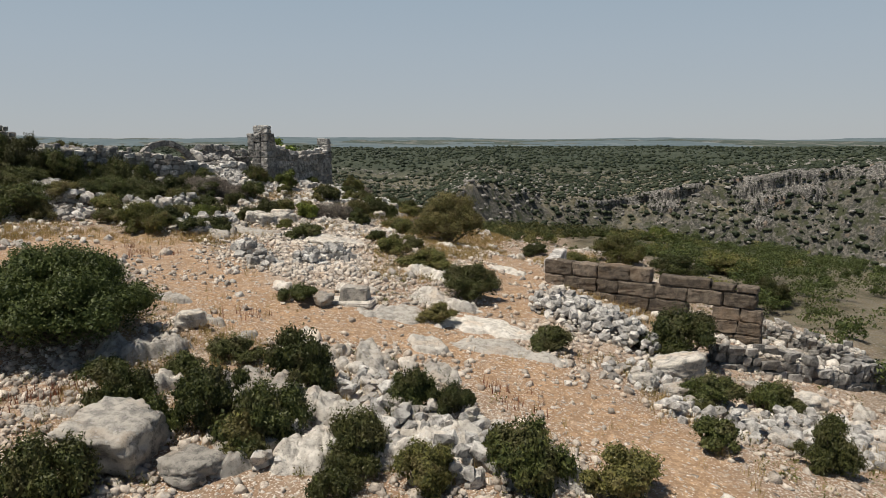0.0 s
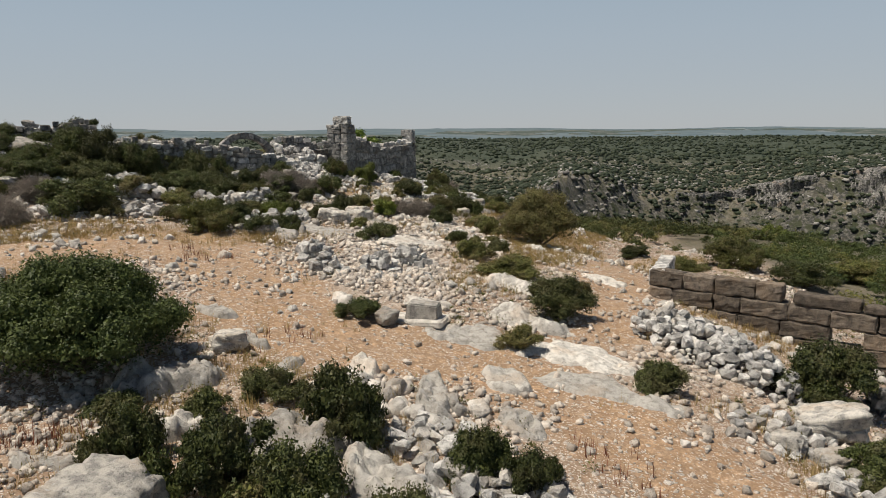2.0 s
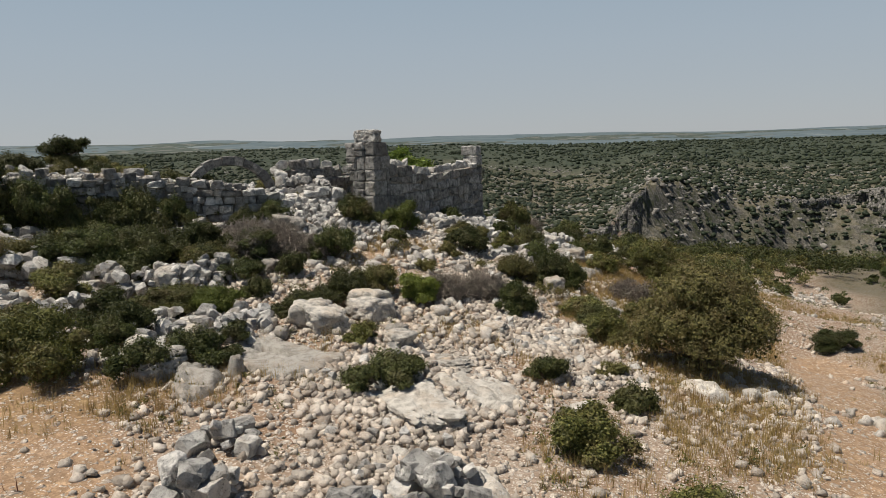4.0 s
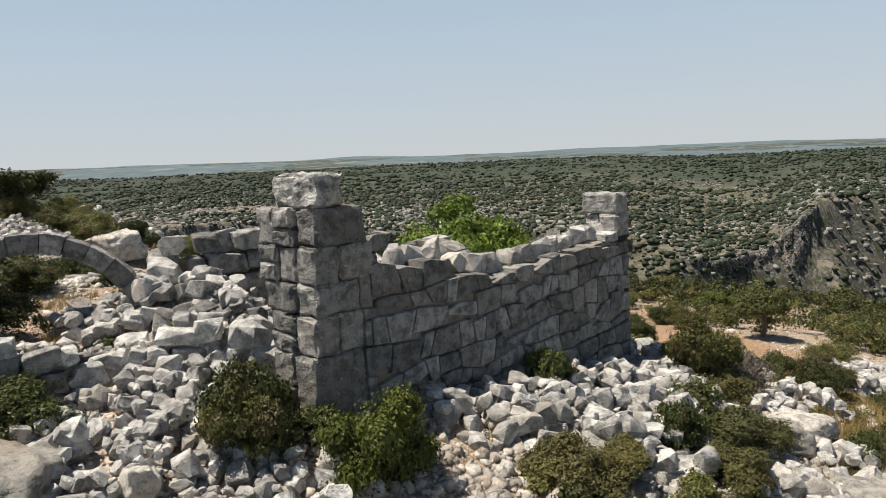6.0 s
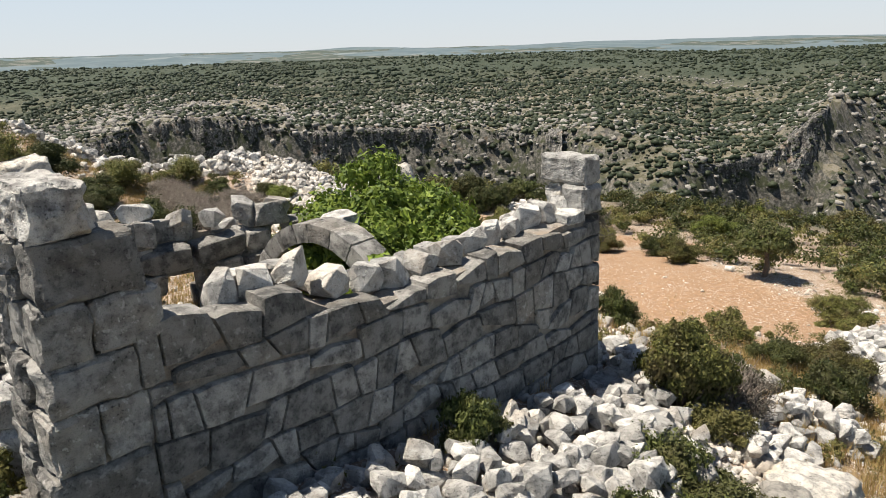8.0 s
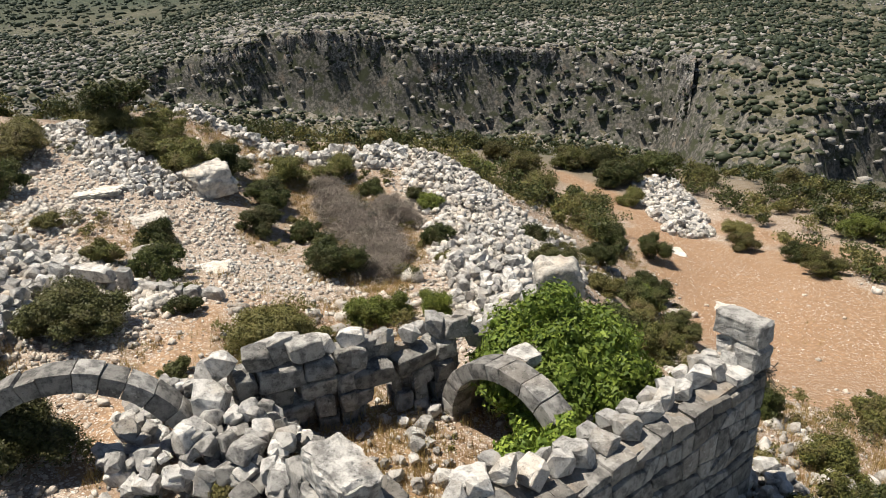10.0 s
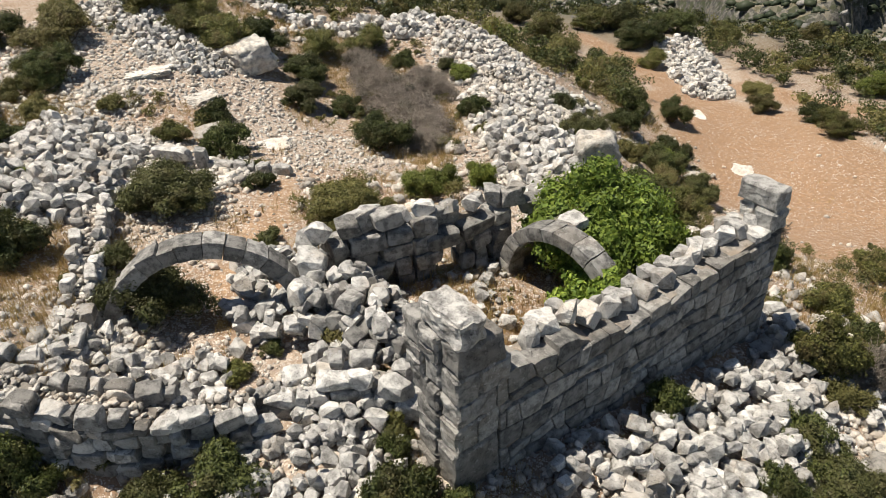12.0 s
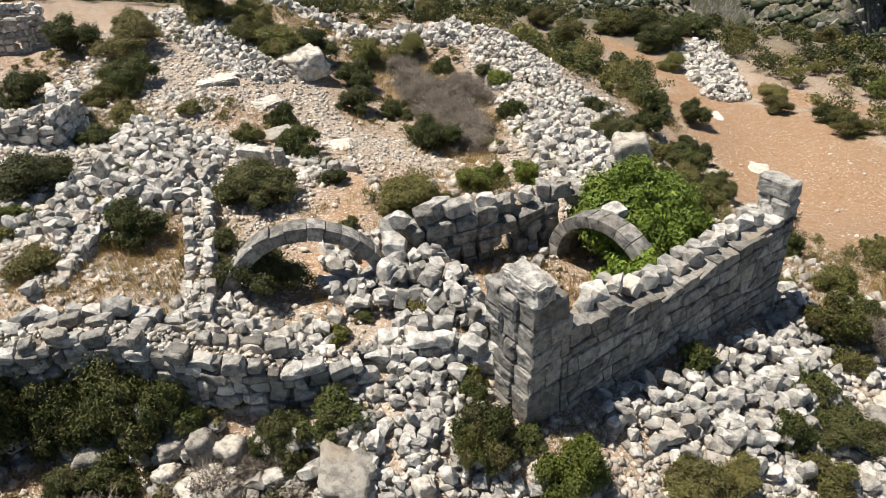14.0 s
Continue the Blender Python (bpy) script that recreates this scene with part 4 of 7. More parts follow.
back_wall = stone_wall("inner_wall", "ragged grey inner wall of large blocks with a doorway and window", [(-18.75, 53.35), (-17.55, 55.4), (-16.55, 57.5), (-15.1, 59.3)], 0.7, lambda s, total: float(np.interp(s, [0, 1, 3, 5, 8], [4.35, 4.45, 4.15, 3.85, 3.7])) + 0.15 * float(wave(s, 2.1, 1.1, 61)), 0.66, GREYS, rng, bottom=1.7, gaps=((2.6, 3.5, 3.05), (4.95, 6.3, 3.3), (1.1, 1.45, 3.5)), fill=False)
for (x, y, zz), size, rz in (((-17.15, 56.2, 3.2), (1.35, 0.6, 0.34), 1.13), ((-15.75, 58.5, 3.55), (1.7, 0.62, 0.52), 0.85), ((-18.5, 54.0, 3.62), (0.95, 0.6, 0.34), 1.05), ((-16.98, 56.35, 2.5), (0.2, 0.3, 1.5), 1.1)):
    set_stone("lintel" if size[2] < 1 else "door_post", GREYS[int(size[0] * 10) % 10], back_wall, (x, y, zz), size, rz)
for x, y, zz, s in ((-18.9, 53.1, 4.5, 0.8), (-18.4, 54.3, 4.45, 0.85), (-17.9, 55.0, 4.3, 0.6), (-17.55, 55.5, 4.35, 0.7), (-17.2, 56.2, 4.1, 0.6), (-16.9, 56.8, 4.05, 0.65), (-16.6, 57.4, 4.1, 0.62), (-16.25, 57.95, 4.05, 0.55), (-18.7, 52.6, 3.9, 0.9), (-19.25, 53.1, 4.2, 0.85), (-17.3, 57.5, 3.6, 0.6), (-16.9, 58.3, 3.6, 0.7)):
    set_stone("top_stone", STONES[int(x * -7) % 14], back_wall, (x, y, zz), (s, s * 0.8, s * 0.7), x * 3, 0.2, 0.15)

FRONT = [(-25.4, 42.6), (-23.1, 44.3), (-22.3, 45.25), (-21.35, 45.95), (-20.25, 46.4), (-19.4, 46.8), (-18.8, 47.2), (-18.0, 47.9), (-17.1, 49.1)]
front_wall = stone_wall("terrace_wall", "low dry-stone terrace wall of coursed grey limestone", FRONT, 1.0, lambda s, total: float(np.interp(s, [0, 2.9, 4.1, 5.3, 6.5, 7.4, 8.1, 9.2, 10.7], [4.7, 4.6, 4.5, 4.4, 4.25, 4.1, 3.9, 3.6, 3.3])) + 0.06 * float(wave(s, 2.6, 1.1, 62)), 0.44, GREYS + BLOCKS[:5], rng, skew=0.1)
row_wall = stone_wall("low_wall", "single row of rounded limestone blocks behind the terrace wall", [(-24.6, 43.9), (-23.8, 44.9), (-23.0, 45.6), (-22.0, 46.4), (-21.0, 47.2)], 0.5, lambda s, total: float(np.interp(s, [0, 4.8], [4.75, 4.05])) + 0.06 * float(wave(s, 5.1, 1.1, 63)), 0.52, STONES + BLOCKS, rng, group="rough low walls", skew=0.1)
cross_wall = stone_wall("low_wall", "low ruined wall of coursed stones running to the arch", [(-26.6, 51.6), (-25.1, 50.5), (-23.6, 49.4), (-22.2, 48.3), (-20.9, 47.3)], 0.8, ragged(3.72, 0.15, 64), 0.38, STONES + BLOCKS, rng, group="rough low walls")
room_wall = stone_wall("low_wall", "thick rubble wall between the collapsed rooms", [(-27.6, 48.7), (-26.0, 46.9), (-24.6, 45.5)], 0.9, ragged(4.55, 0.15, 65), 0.4, STONES + BLOCKS, rng, group="rough low walls")
door_wall = stone_wall("low_wall", "collapsed room wall with an upright door jamb", [(-31.2, 47.6), (-30.6, 49.6), (-29.2, 50.6), (-27.2, 51.0)], 0.95, ragged(4.0, 0.32, 65), 0.45, BLOCKS, rng, group="rough low walls")
set_stone("jamb", BLOCKS[2], door_wall, (-30.3, 50.3, 4.0), (0.5, 0.45, 1.4), 0.3)
set_stone("jamb", BLOCKS[5], door_wall, (-27.3, 55.75, 3.0), (0.4, 0.45, 1.3), 0.6)
set_stone("slab", BLOCKS[6], door_wall, (-28.2, 55.3, 3.25), (1.5, 0.7, 0.55), 0.42)
gate_wall = stone_wall("gate_stub", "tumbled stub of a grey block wall beside the gateway", [(-17.3, 49.6), (-16.0, 50.9), (-15.0, 51.2)], 0.8, ragged(3.3, 0.3, 66), 0.52, STONES + BLOCKS, rng, group="rough low walls")
edge_wall = stone_wall("room_wall", "thick corner of a collapsed dry-stone room", [(-39.5, 46.6), (-37.0, 48.8), (-35.4, 51.0), (-36.4, 52.6), (-38.6, 53.4)], 1.0, ragged(4.9, 0.15, 67), 0.45, BLOCKS, rng, group="rough low walls")
hill_wall = stone_wall("hill_wall", "dark ruined wall on the skyline of the hill", [(-33.2, 40.2), (-30.2, 41.8), (-27.6, 43.6)], 0.8, ragged(5.55, 0.25, 68), 0.5, GREYS, rng)
far_wall = stone_wall("track_wall", "row of rough blocks edging the gritty path", [(-27.8, 55.6), (-26.4, 56.3), (-25.2, 56.9)], 0.5, ragged(3.0, 0.1, 69), 0.5, BLOCKS, rng, group="rough low walls")
for x, y, zz in ((-51.2, 57.0, 3.4),):
    ring = [(x + 1.9 * math.cos(a), y + 1.9 * math.sin(a)) for a in np.linspace(0, 2 * math.pi, 13)]
    stone_wall("round_well", "round dry-stone well house with an open top", ring, 0.5, ragged(5.3, 0.06, 70), 0.45, BLOCKS, rng, fill=False, category="well")

# ---- the brown ashlar wall by the track ----
rng = np.random.default_rng(44)
ashlar = thing("ashlar_wall", "ruined ashlar wall of brown squared blocks with a window gap", "wall", (4.7, 31.5, -2.6))
ASH_D, ASH_N = Vector((0.854, -0.52, 0)), Vector((-0.52, -0.854, 0))
RET_D = Vector((0.30, 0.954, 0))


def on_ashlar(u, out, z):
    return Vector((4.69, 31.5, 0)) + ASH_D * u + ASH_N * out + Vector((0, 0, z))


def on_return(u, out, z):
    return Vector((4.69, 31.5, 0)) + RET_D * u + Vector((-0.954, 0.30, 0)) * out + Vector((0, 0, z))


zs = [-3.5, -2.95, -2.4, -1.82, -1.2, -0.55]
for k, (z0, z1) in enumerate(zip(zs, zs[1:])):
    u = 0.0
    while u < 9.4:
        long = rng.uniform(0.9, 1.7)
        v = min(u + long, 9.5)
        top = z1
        gap = ((u + v) / 2 > 5.0 and k == 4) or (6.0 < (u + v) / 2 < 7.2 and k in (2, 3))
        if not gap and v - u > 0.25:
            part("ashlar", box_stone(on_ashlar, u + 0.008, v - 0.008, -0.6, rng.uniform(-0.015, 0.02), z0 + 0.008, top - 0.008, rng, 0.05, 0.026, 7), M_ASHLAR, ashlar)
        u = v
part("lintel", box_stone(on_ashlar, 5.35, 7.45, -0.6, 0.02, -1.19, -0.78, rng, 0.05, 0.02, 6), M_ASHLAR, ashlar)
for u, v in ((7.5, 8.4), (8.45, 9.3)):
    part("ashlar", box_stone(on_ashlar, u, v, -0.6, 0.0, -1.19, -0.86 - 0.05 * u / 8, rng, 0.06, 0.025, 4), M_ASHLAR, ashlar)
# return side in pale rubble stone, its sunlight put into the colour
for k, (z0, z1) in enumerate(zip(zs, zs[1:])):
    u = 0.0
    while u < 3.2 - 0.08 * k:
        v = u + rng.uniform(0.7, 1.1)
        part("ashlar", box_stone(on_return, max(u, 0.6 * (k % 2)) + 0.008, v - 0.008, -0.6, rng.uniform(-0.01, 0.02), z0 + 0.008, z1 - 0.008, rng, 0.05, 0.02, 4), M_RUBBLE, ashlar)
        u = v
KERB = [(9.7, 23.3), (12.0, 23.6), (14.6, 24.0), (17.6, 25.6)]
BEND = [(13.2, 29.6), (14.6, 28.6), (16.0, 27.6), (17.2, 26.9)]


def over_ground(line, rise):
    """Top of a low wall that follows the ground under its line."""
    way = np.cumsum([0] + [math.dist(a, b2) for a, b2 in zip(line, line[1:])])
    tops = [gz_at(x, y) + rise for x, y in line]
    return lambda s, total: float(np.interp(s, way, tops)) + 0.08 * float(wave(s, rise, 0.9, 71))


kerb_wall = stone_wall("low_wall", "low brown block wall with pale stones along its top", KERB, 0.75, over_ground(KERB, 0.75), 0.45, GREYS, rng, group="walls below the track")
bend_wall = stone_wall("low_wall", "curving low wall of pale rounded stones", BEND, 0.8, over_ground(BEND, 0.9), 0.3, GREYS + STONES[:6], rng, group="walls below the track")


# ---- shrubs: (x, y, width, height) ----
EVERGREEN_A = [
    (9.4, 18.9, 1.2, 1.1), (-22.1, 34.1, 3.9, 2.2), (-14.3, 34.6, 1.3, 1.1), (-26.1, 36.2, 3.5, 1.7), (-16.1, 36.5, 2.1, 1.2),
]
EVERGREEN_B = [
    (-19.4, 39.1, 1.5, 0.8), (-14.8, 42.9, 1.3, 0.8), (-21, 43, 1.4, 0.9), (-24.1, 43.2, 1.2, 0.8), (21.2, 43.3, 2.3, 2.2), (-22.3, 44.3, 1.5, 0.9),
    (16.1, 46.1, 3.5, 1.7), (-16.7, 47.7, 1.7, 1), (-21.7, 50, 2.9, 1.8), (-24.1, 50.3, 1.3, 0.8),
]
EVERGREEN_C = [
    (-18.4, 50.7, 0.6, 0.4), (7.2, 52.6, 2.2, 1.1), (-25.9, 53.4, 3, 1.8), (-21.8, 53.7, 0.9, 0.6),
]
OLIVE_GREEN_A = [
    (-14.5, 32.5, 2.4, 1.6), (-14.9, 38, 2.6, 0.8), (-21.3, 41.2, 2.1, 1), (8.8, 43.9, 2.4, 0.9), (-18.3, 44.6, 0.9, 0.6),
]
OLIVE_GREEN_B = [
    (13.1, 49.5, 3.7, 2.2), (-18.4, 49.7, 0.8, 0.5), (-14.8, 50.7, 0.9, 0.6), (21.5, 51.2, 4.5, 1.2), (-15.8, 51.3, 0.6, 0.7), (-17.4, 51.8, 1.2, 0.8),
]
OLIVE_GREEN_D = [
    (0, 56.7, 3, 2.1),
]
DRY_GREEN = [
    (-25.9, 45.9, 1.7, 1), (-28.5, 46.1, 1.2, 0.7), (-21, 55.9, 2.5, 1.5),
]
WITHERED = [
    (-23.2, 30.7, 2.8, 1.6), (-15.9, 44.2, 3.3, 1.1), (-17.5, 46, 1.5, 0.9), (-1, 49.8, 2, 1.4),
]
THICKET_D = [
    (-23.4, 43.3, 1.6, 1.8), (-22.0, 43.8, 1.6, 1.9), (-20.9, 44.8, 1.8, 2.0), (-20.0, 45.6, 1.4, 1.6), (-20.4, 43.7, 1.4, 0.9), (-17.4, 46.6, 1.3, 1.1),
    (-25.4, 41.4, 2.6, 2.3), (-24.0, 42.4, 2.5, 2.3), (-26.8, 40.6, 2.6, 2.3),
    (-17, 42.6, 2.4, 1.3), (-15.2, 43.2, 2.2, 1.2), (-18.6, 41.6, 2.4, 1.4), (-16.4, 45, 1.6, 1), (-19.8, 40.6, 2.6, 1.4), (-14.6, 41.4, 1.6, 0.8), (-21.6, 45, 2, 1.5),
    (-23.2, 44.2, 2, 1.5), (-24.8, 42.6, 2.2, 1.5), (-26.4, 41.6, 2.4, 1.5), (-24.2, 39.4, 2.2, 1.2), (-24.6, 38, 2.2, 1.2),
    (-27, 37.2, 2.4, 1.3), (-29.6, 38, 2.2, 1.3), (-32, 38, 2.6, 1.5), (-31.6, 40.4, 2.2, 1.3), (-28.8, 40.6, 2.2, 1.3), (-26, 39.9, 2.2, 1.2), (-21, 39.8, 2, 1.1),
    (-18, 40.2, 2, 1), (-22.8, 37.8, 2, 1.1), (-35.8, 38.6, 2.8, 1.6), (-27.6, 38.6, 2.4, 1.4), (-30.4, 39.2, 2.4, 1.4), (-33.6, 39, 2.6, 1.5),
]
THICKET_O = [
    (-16, 41.9, 1.8, 1), (-18.8, 37.6, 2, 1), (-21.4, 38.2, 2.2, 1.1), (-25.4, 37, 2, 1.1), (-23, 36.4, 2, 1),
    (-29, 36.6, 2.4, 1.2), (-31.6, 36.4, 2.4, 1.2), (-26.8, 33.8, 2, 1), (-20.6, 34.4, 1.8, 0.9), (-17.2, 35, 1.6, 0.8), (-35.4, 41.6, 2.4, 1.4), (-29.4, 43.8, 1.8, 1.1),
]
THICKET_B = [
    (-14.4, 44.2, 2, 1), (-18.2, 45, 1.8, 0.9), (-19.2, 42.6, 2, 1), (-25, 35.2, 2.2, 1.1),
]
FLANK_DARK = [
    (-5.2, 63.6, 1.9, 1.3), (-3.2, 60.4, 1.7, 1.2), (-1.6, 63.2, 2.0, 1.3), (-4.4, 58.4, 1.4, 1.0), (-2.2, 57.4, 1.5, 1.0), (-6.2, 65.8, 1.6, 1.1), (-3.0, 65.4, 1.4, 0.9), (-7.2, 62.2, 1.4, 1.0),
]
HILLTOP_DARK = [
    (-37, 67, 2.9, 1.8), (-31.2, 59.2, 1.8, 1.2), (-27.8, 57.2, 2, 1.5), (-34, 66.9, 2.5, 1.5), (-31.6, 64.4, 2.4, 1.5), (-30.3, 65.9, 1.8, 1.2), (-25, 62.2, 2.5, 1.7),
    (-31.5, 71.8, 1.6, 1), (-25.5, 53.3, 2.8, 1.6), (-24.6, 55.9, 1.1, 0.7), (-29.1, 72.6, 1.3, 0.8), (-24.6, 68.4, 1.6, 1.2), (-23, 73.6, 1.9, 1.2), (-20, 70.6, 2.6, 1.7),
    (-23, 84.4, 3.1, 2), (-20.8, 85.6, 2.5, 1.8), (-19, 80.4, 2.4, 1.6), (-17, 69.4, 1.9, 1.3), (-15.6, 74.6, 2.2, 1.4), (-29.6, 102.6, 4.6, 2.8), (-33.2, 105.6, 4.4, 2.8),
    (-13.3, 92.4, 2.2, 1.4), (-28.6, 108.2, 4.2, 2.6), (-41.8, 53.1, 3, 1.9), (-46.5, 58, 3.4, 2.1), (-39.4, 57.4, 3, 1.9), (-31, 48.2, 3.3, 1.9), (-34.8, 52.6, 1.7, 1),
    (-26, 48.8, 2.1, 1.5), (-15.6, 67.4, 2.4, 1.7), (-18, 75.6, 2.6, 1.7), (-21.6, 79.6, 2.4, 1.6),
]
HILLTOP_OLIVE = [
    (-43.3, 59.8, 3.6, 2), (-39.8, 64.4, 3, 1.7), (-37.5, 65, 3.4, 1.9), (-39.5, 56.5, 2.4, 1.5), (-30.4, 56.6, 1.6, 1), (-35.7, 69.8, 2.7, 1.7), (-34.4, 72.2, 2.7, 1.6),
    (-22, 56.4, 1.4, 0.9), (-36.1, 96, 4.4, 2.6), (-31.3, 89, 3.7, 2.3), (-28.3, 91, 2.9, 1.8), (-16.4, 71.5, 2.4, 1.5), (-27, 98.3, 2.5, 1.6), (-35.1, 103.6, 4.4, 2.6),
    (-17, 93, 2.2, 1.4), (-11.7, 90, 3, 1.9), (-24.2, 108.3, 3.6, 2.2), (-45.6, 61.4, 2.7, 1.7), (-41.4, 66.6, 2.7, 1.7), (-5, 66.4, 2.2, 1.4), (-8.2, 63, 1.8, 1.2),
    (-3.4, 79.5, 2.6, 1.6), (-24.6, 85, 3, 1.9), (-14.2, 66.5, 2.2, 1.5),
]
HILLTOP_DRY = [
    (-36.4, 54.8, 1.6, 1), (-34.9, 57, 1.3, 0.8), (-21, 57.2, 1.5, 1), (-22.9, 66.6, 1, 0.6), (-17.6, 94.8, 2.6, 1.6), (-43.5, 64.6, 3.1, 1.7), (-39, 54.9, 1.6, 1),
    (-19, 73.6, 2, 1.2),
]
HILLTOP_BRIGHT = [
    (-27.8, 72, 1.6, 1), (-20.8, 59.4, 1.7, 1.1), (-20.6, 60.6, 1.5, 1), (-38, 91.5, 3.6, 2.2), (-18.4, 77.6, 2.2, 1.5), (-29.4, 46.7, 1.5, 0.9), (-30.8, 51.6, 1, 0.6),
    (-19.8, 61.6, 1.4, 1.1),
]
HILLTOP_WITHERED = [
    (-30.5, 68.6, 3.2, 1.1), (-28.4, 67.6, 3.5, 1.1), (-26.6, 66.6, 3.2, 1.1), (-25.2, 65.2, 3.0, 0.9), (-24, 63.6, 2.5, 0.9), (-27.8, 69.6, 2.8, 0.9), (-32, 69.5, 2.8, 0.9),
    (-29.3, 70.6, 2.5, 0.8), (-26.2, 63.6, 2.2, 0.8), (-33.8, 70.8, 2.5, 0.8),
]
TRACKSIDE_DARK = [
    (-7.5, 14.6, 1.4, 1.5), (-6.4, 13.8, 1.2, 1.1), (-5.3, 14.3, 1.9, 1.7), (-4, 13.7, 2.1, 1.7), (-3.6, 16.3, 2, 1.9), (-6.7, 16.4, 1.1, 0.8), (-5.8, 17.8, 1.5, 0.9),
    (-1, 15.5, 1.4, 1.3), (0.1, 15.2, 1.3, 1.1), (-1.9, 13.1, 1.6, 1.5), (-2.2, 11.8, 1.1, 0.9), (1.5, 12.2, 1.9, 1.8), (6.3, 14.7, 1.2, 0.9), (8.7, 14.4, 1.5, 1.5),
    (7.4, 18, 1.8, 1.2), (10, 19.3, 1.5, 1.2), (3.3, 21.2, 1.7, 1), (-5.2, 23.4, 1.6, 0.8), (-7.5, 11.1, 2, 1.8), (-8.7, 16.2, 1.2, 0.7), (8.3, 23.3, 3.2, 2.2),
    (0.9, 26.5, 2.4, 1.5),
]
TRACKSIDE_OLIVE = [
    (-0.4, 12.1, 1.4, 1.2), (3.4, 12, 1.9, 1.2), (-0.4, 22.8, 1.5, 0.8), (-4.3, 13.1, 1.2, 1), (-0.7, 30.7, 2.8, 0.9), (-2.5, 33.6, 1.8, 1.1), (1.6, 28.4, 1.6, 1),
]
SLOPE_DARK = [
    (-12.0, 34.9, 1.8, 1.1), (-14.7, 35.6, 2.0, 1.2), (-12.6, 33.5, 1.9, 1.1), (-12.0, 36.3, 1.1, 0.7), (-2.5, 43.6, 1.9, 1.1),
    (-12.7, 44.8, 2.1, 1.6), (-13.3, 42.4, 1.2, 1.1), (-13.4, 40.1, 1, 0.9), (-11.4, 39.2, 1.7, 1), (-10.8, 41.1, 1.8, 1.3), (-5.4, 43, 1.7, 1.3), (-7.2, 35, 2, 1.1),
    (-3.8, 37.5, 1.2, 0.8), (-1.7, 36.5, 1.2, 0.9), (-8.4, 49.7, 1.9, 1.4), (-4.8, 48.6, 2, 1.7), (-3.9, 48.7, 1.5, 1.4), (-5.6, 52, 1.9, 1.3), (-7.7, 56.8, 1.7, 1.3),
    (-8, 54.9, 1.4, 1.1), (-6.8, 56.2, 2.2, 1.3), (-10.5, 55.2, 1.1, 1.2), (-13.4, 49.4, 1.6, 1.4), (-14.3, 50.2, 0.9, 0.8), (-12.7, 50.1, 0.9, 0.6), (-10.3, 64.8, 1.5, 1.3),
]
SLOPE_OLIVE = [
    (-10.1, 42.1, 1.9, 1.3), (-14.7, 41.3, 0.6, 0.5), (-13.3, 49.1, 1.4, 1.2), (-8.9, 48.2, 0.9, 0.7), (-11.2, 47.7, 1.2, 0.8), (-7.3, 52, 1.5, 1), (-5.9, 47.5, 1.9, 1.4),
    (-0.8, 59.5, 2, 1.8), (-5.7, 45.1, 1, 0.7), (-3.3, 44.5, 1.9, 0.9), (-6.9, 35.9, 0.6, 0.6), (-2.3, 42.1, 1.7, 1.2), (-8.9, 37.7, 1.1, 0.6), (0.1, 59.4, 3.2, 2.4),
    (-2.8, 54.5, 1.8, 1.2), (-1.2, 46.2, 1.8, 1.2), (-8, 59.5, 2.1, 2), (-9, 51.8, 1.7, 0.9), (-6.7, 54.2, 1.6, 0.9), (-7.7, 68.1, 1.7, 1.2),
]
SLOPE_DRY = [
    (-9.3, 45.8, 0.7, 0.5), (-2.2, 38.5, 1, 0.5), (-8.6, 52.7, 1.3, 0.7), (-7.2, 59, 1.2, 0.9), (-9.5, 51.4, 0.9, 0.5),
]
SLOPE_BRIGHT = [
    (-13.7, 38.2, 1.7, 1.1), (-8.6, 42.1, 1.6, 1.1), (-11.4, 49.9, 1.7, 1.4),
]
SLOPE_WITHERED = [
    (-13.5, 44.5, 1.5, 1.1), (-15.3, 43.2, 2.1, 1.5), (-14.8, 44.5, 2.2, 1.5), (-7.7, 43.1, 1.7, 1.1), (-6.8, 43.8, 1.7, 1.2), (-6.3, 44.3, 1.1, 1.1), (-1.8, 50.2, 1.4, 1.1),
    (-7, 60.4, 1.5, 1.3),
]
SHRUBS = [("d", TRACKSIDE_DARK), ("o", TRACKSIDE_OLIVE), ("d", SLOPE_DARK), ("o", SLOPE_OLIVE), ("y", SLOPE_DRY), ("l", SLOPE_BRIGHT), ("b", SLOPE_WITHERED), ("d", FLANK_DARK), ("d", HILLTOP_DARK), ("o", HILLTOP_OLIVE), ("y", HILLTOP_DRY), ("l", HILLTOP_BRIGHT), ("b", HILLTOP_WITHERED), ("d", THICKET_D), ("o", THICKET_O), ("b", THICKET_B), ("d", EVERGREEN_A), ("d", EVERGREEN_B), ("d", EVERGREEN_C), ("o", OLIVE_GREEN_A), ("o", OLIVE_GREEN_B), ("o", OLIVE_GREEN_D), ("y", DRY_GREEN), ("b", WITHERED)]


def twig(vs, fs, pts, r0, r1, sides=4):
    """Adds a tapered twig along points to lists of vertices and quads."""
    start = len(vs)
    for i, p in enumerate(pts):
        way = (pts[min(i + 1, len(pts) - 1)] - pts[max(i - 1, 0)]).normalized()
        a = way.orthogonal().normalized()
        b2 = way.cross(a)
        r = r0 + (r1 - r0) * i / (len(pts) - 1)
        for k in range(sides):
            t = 2 * math.pi * k / sides
            vs.append(p + a * (r * math.cos(t)) + b2 * (r * math.sin(t)))
    for i in range(len(pts) - 1):
        for k in range(sides):
            q = (k + 1) % sides
            fs.append((start + i * sides + k, start + i * sides + q, start + (i + 1) * sides + q, start + (i + 1) * sides + k))


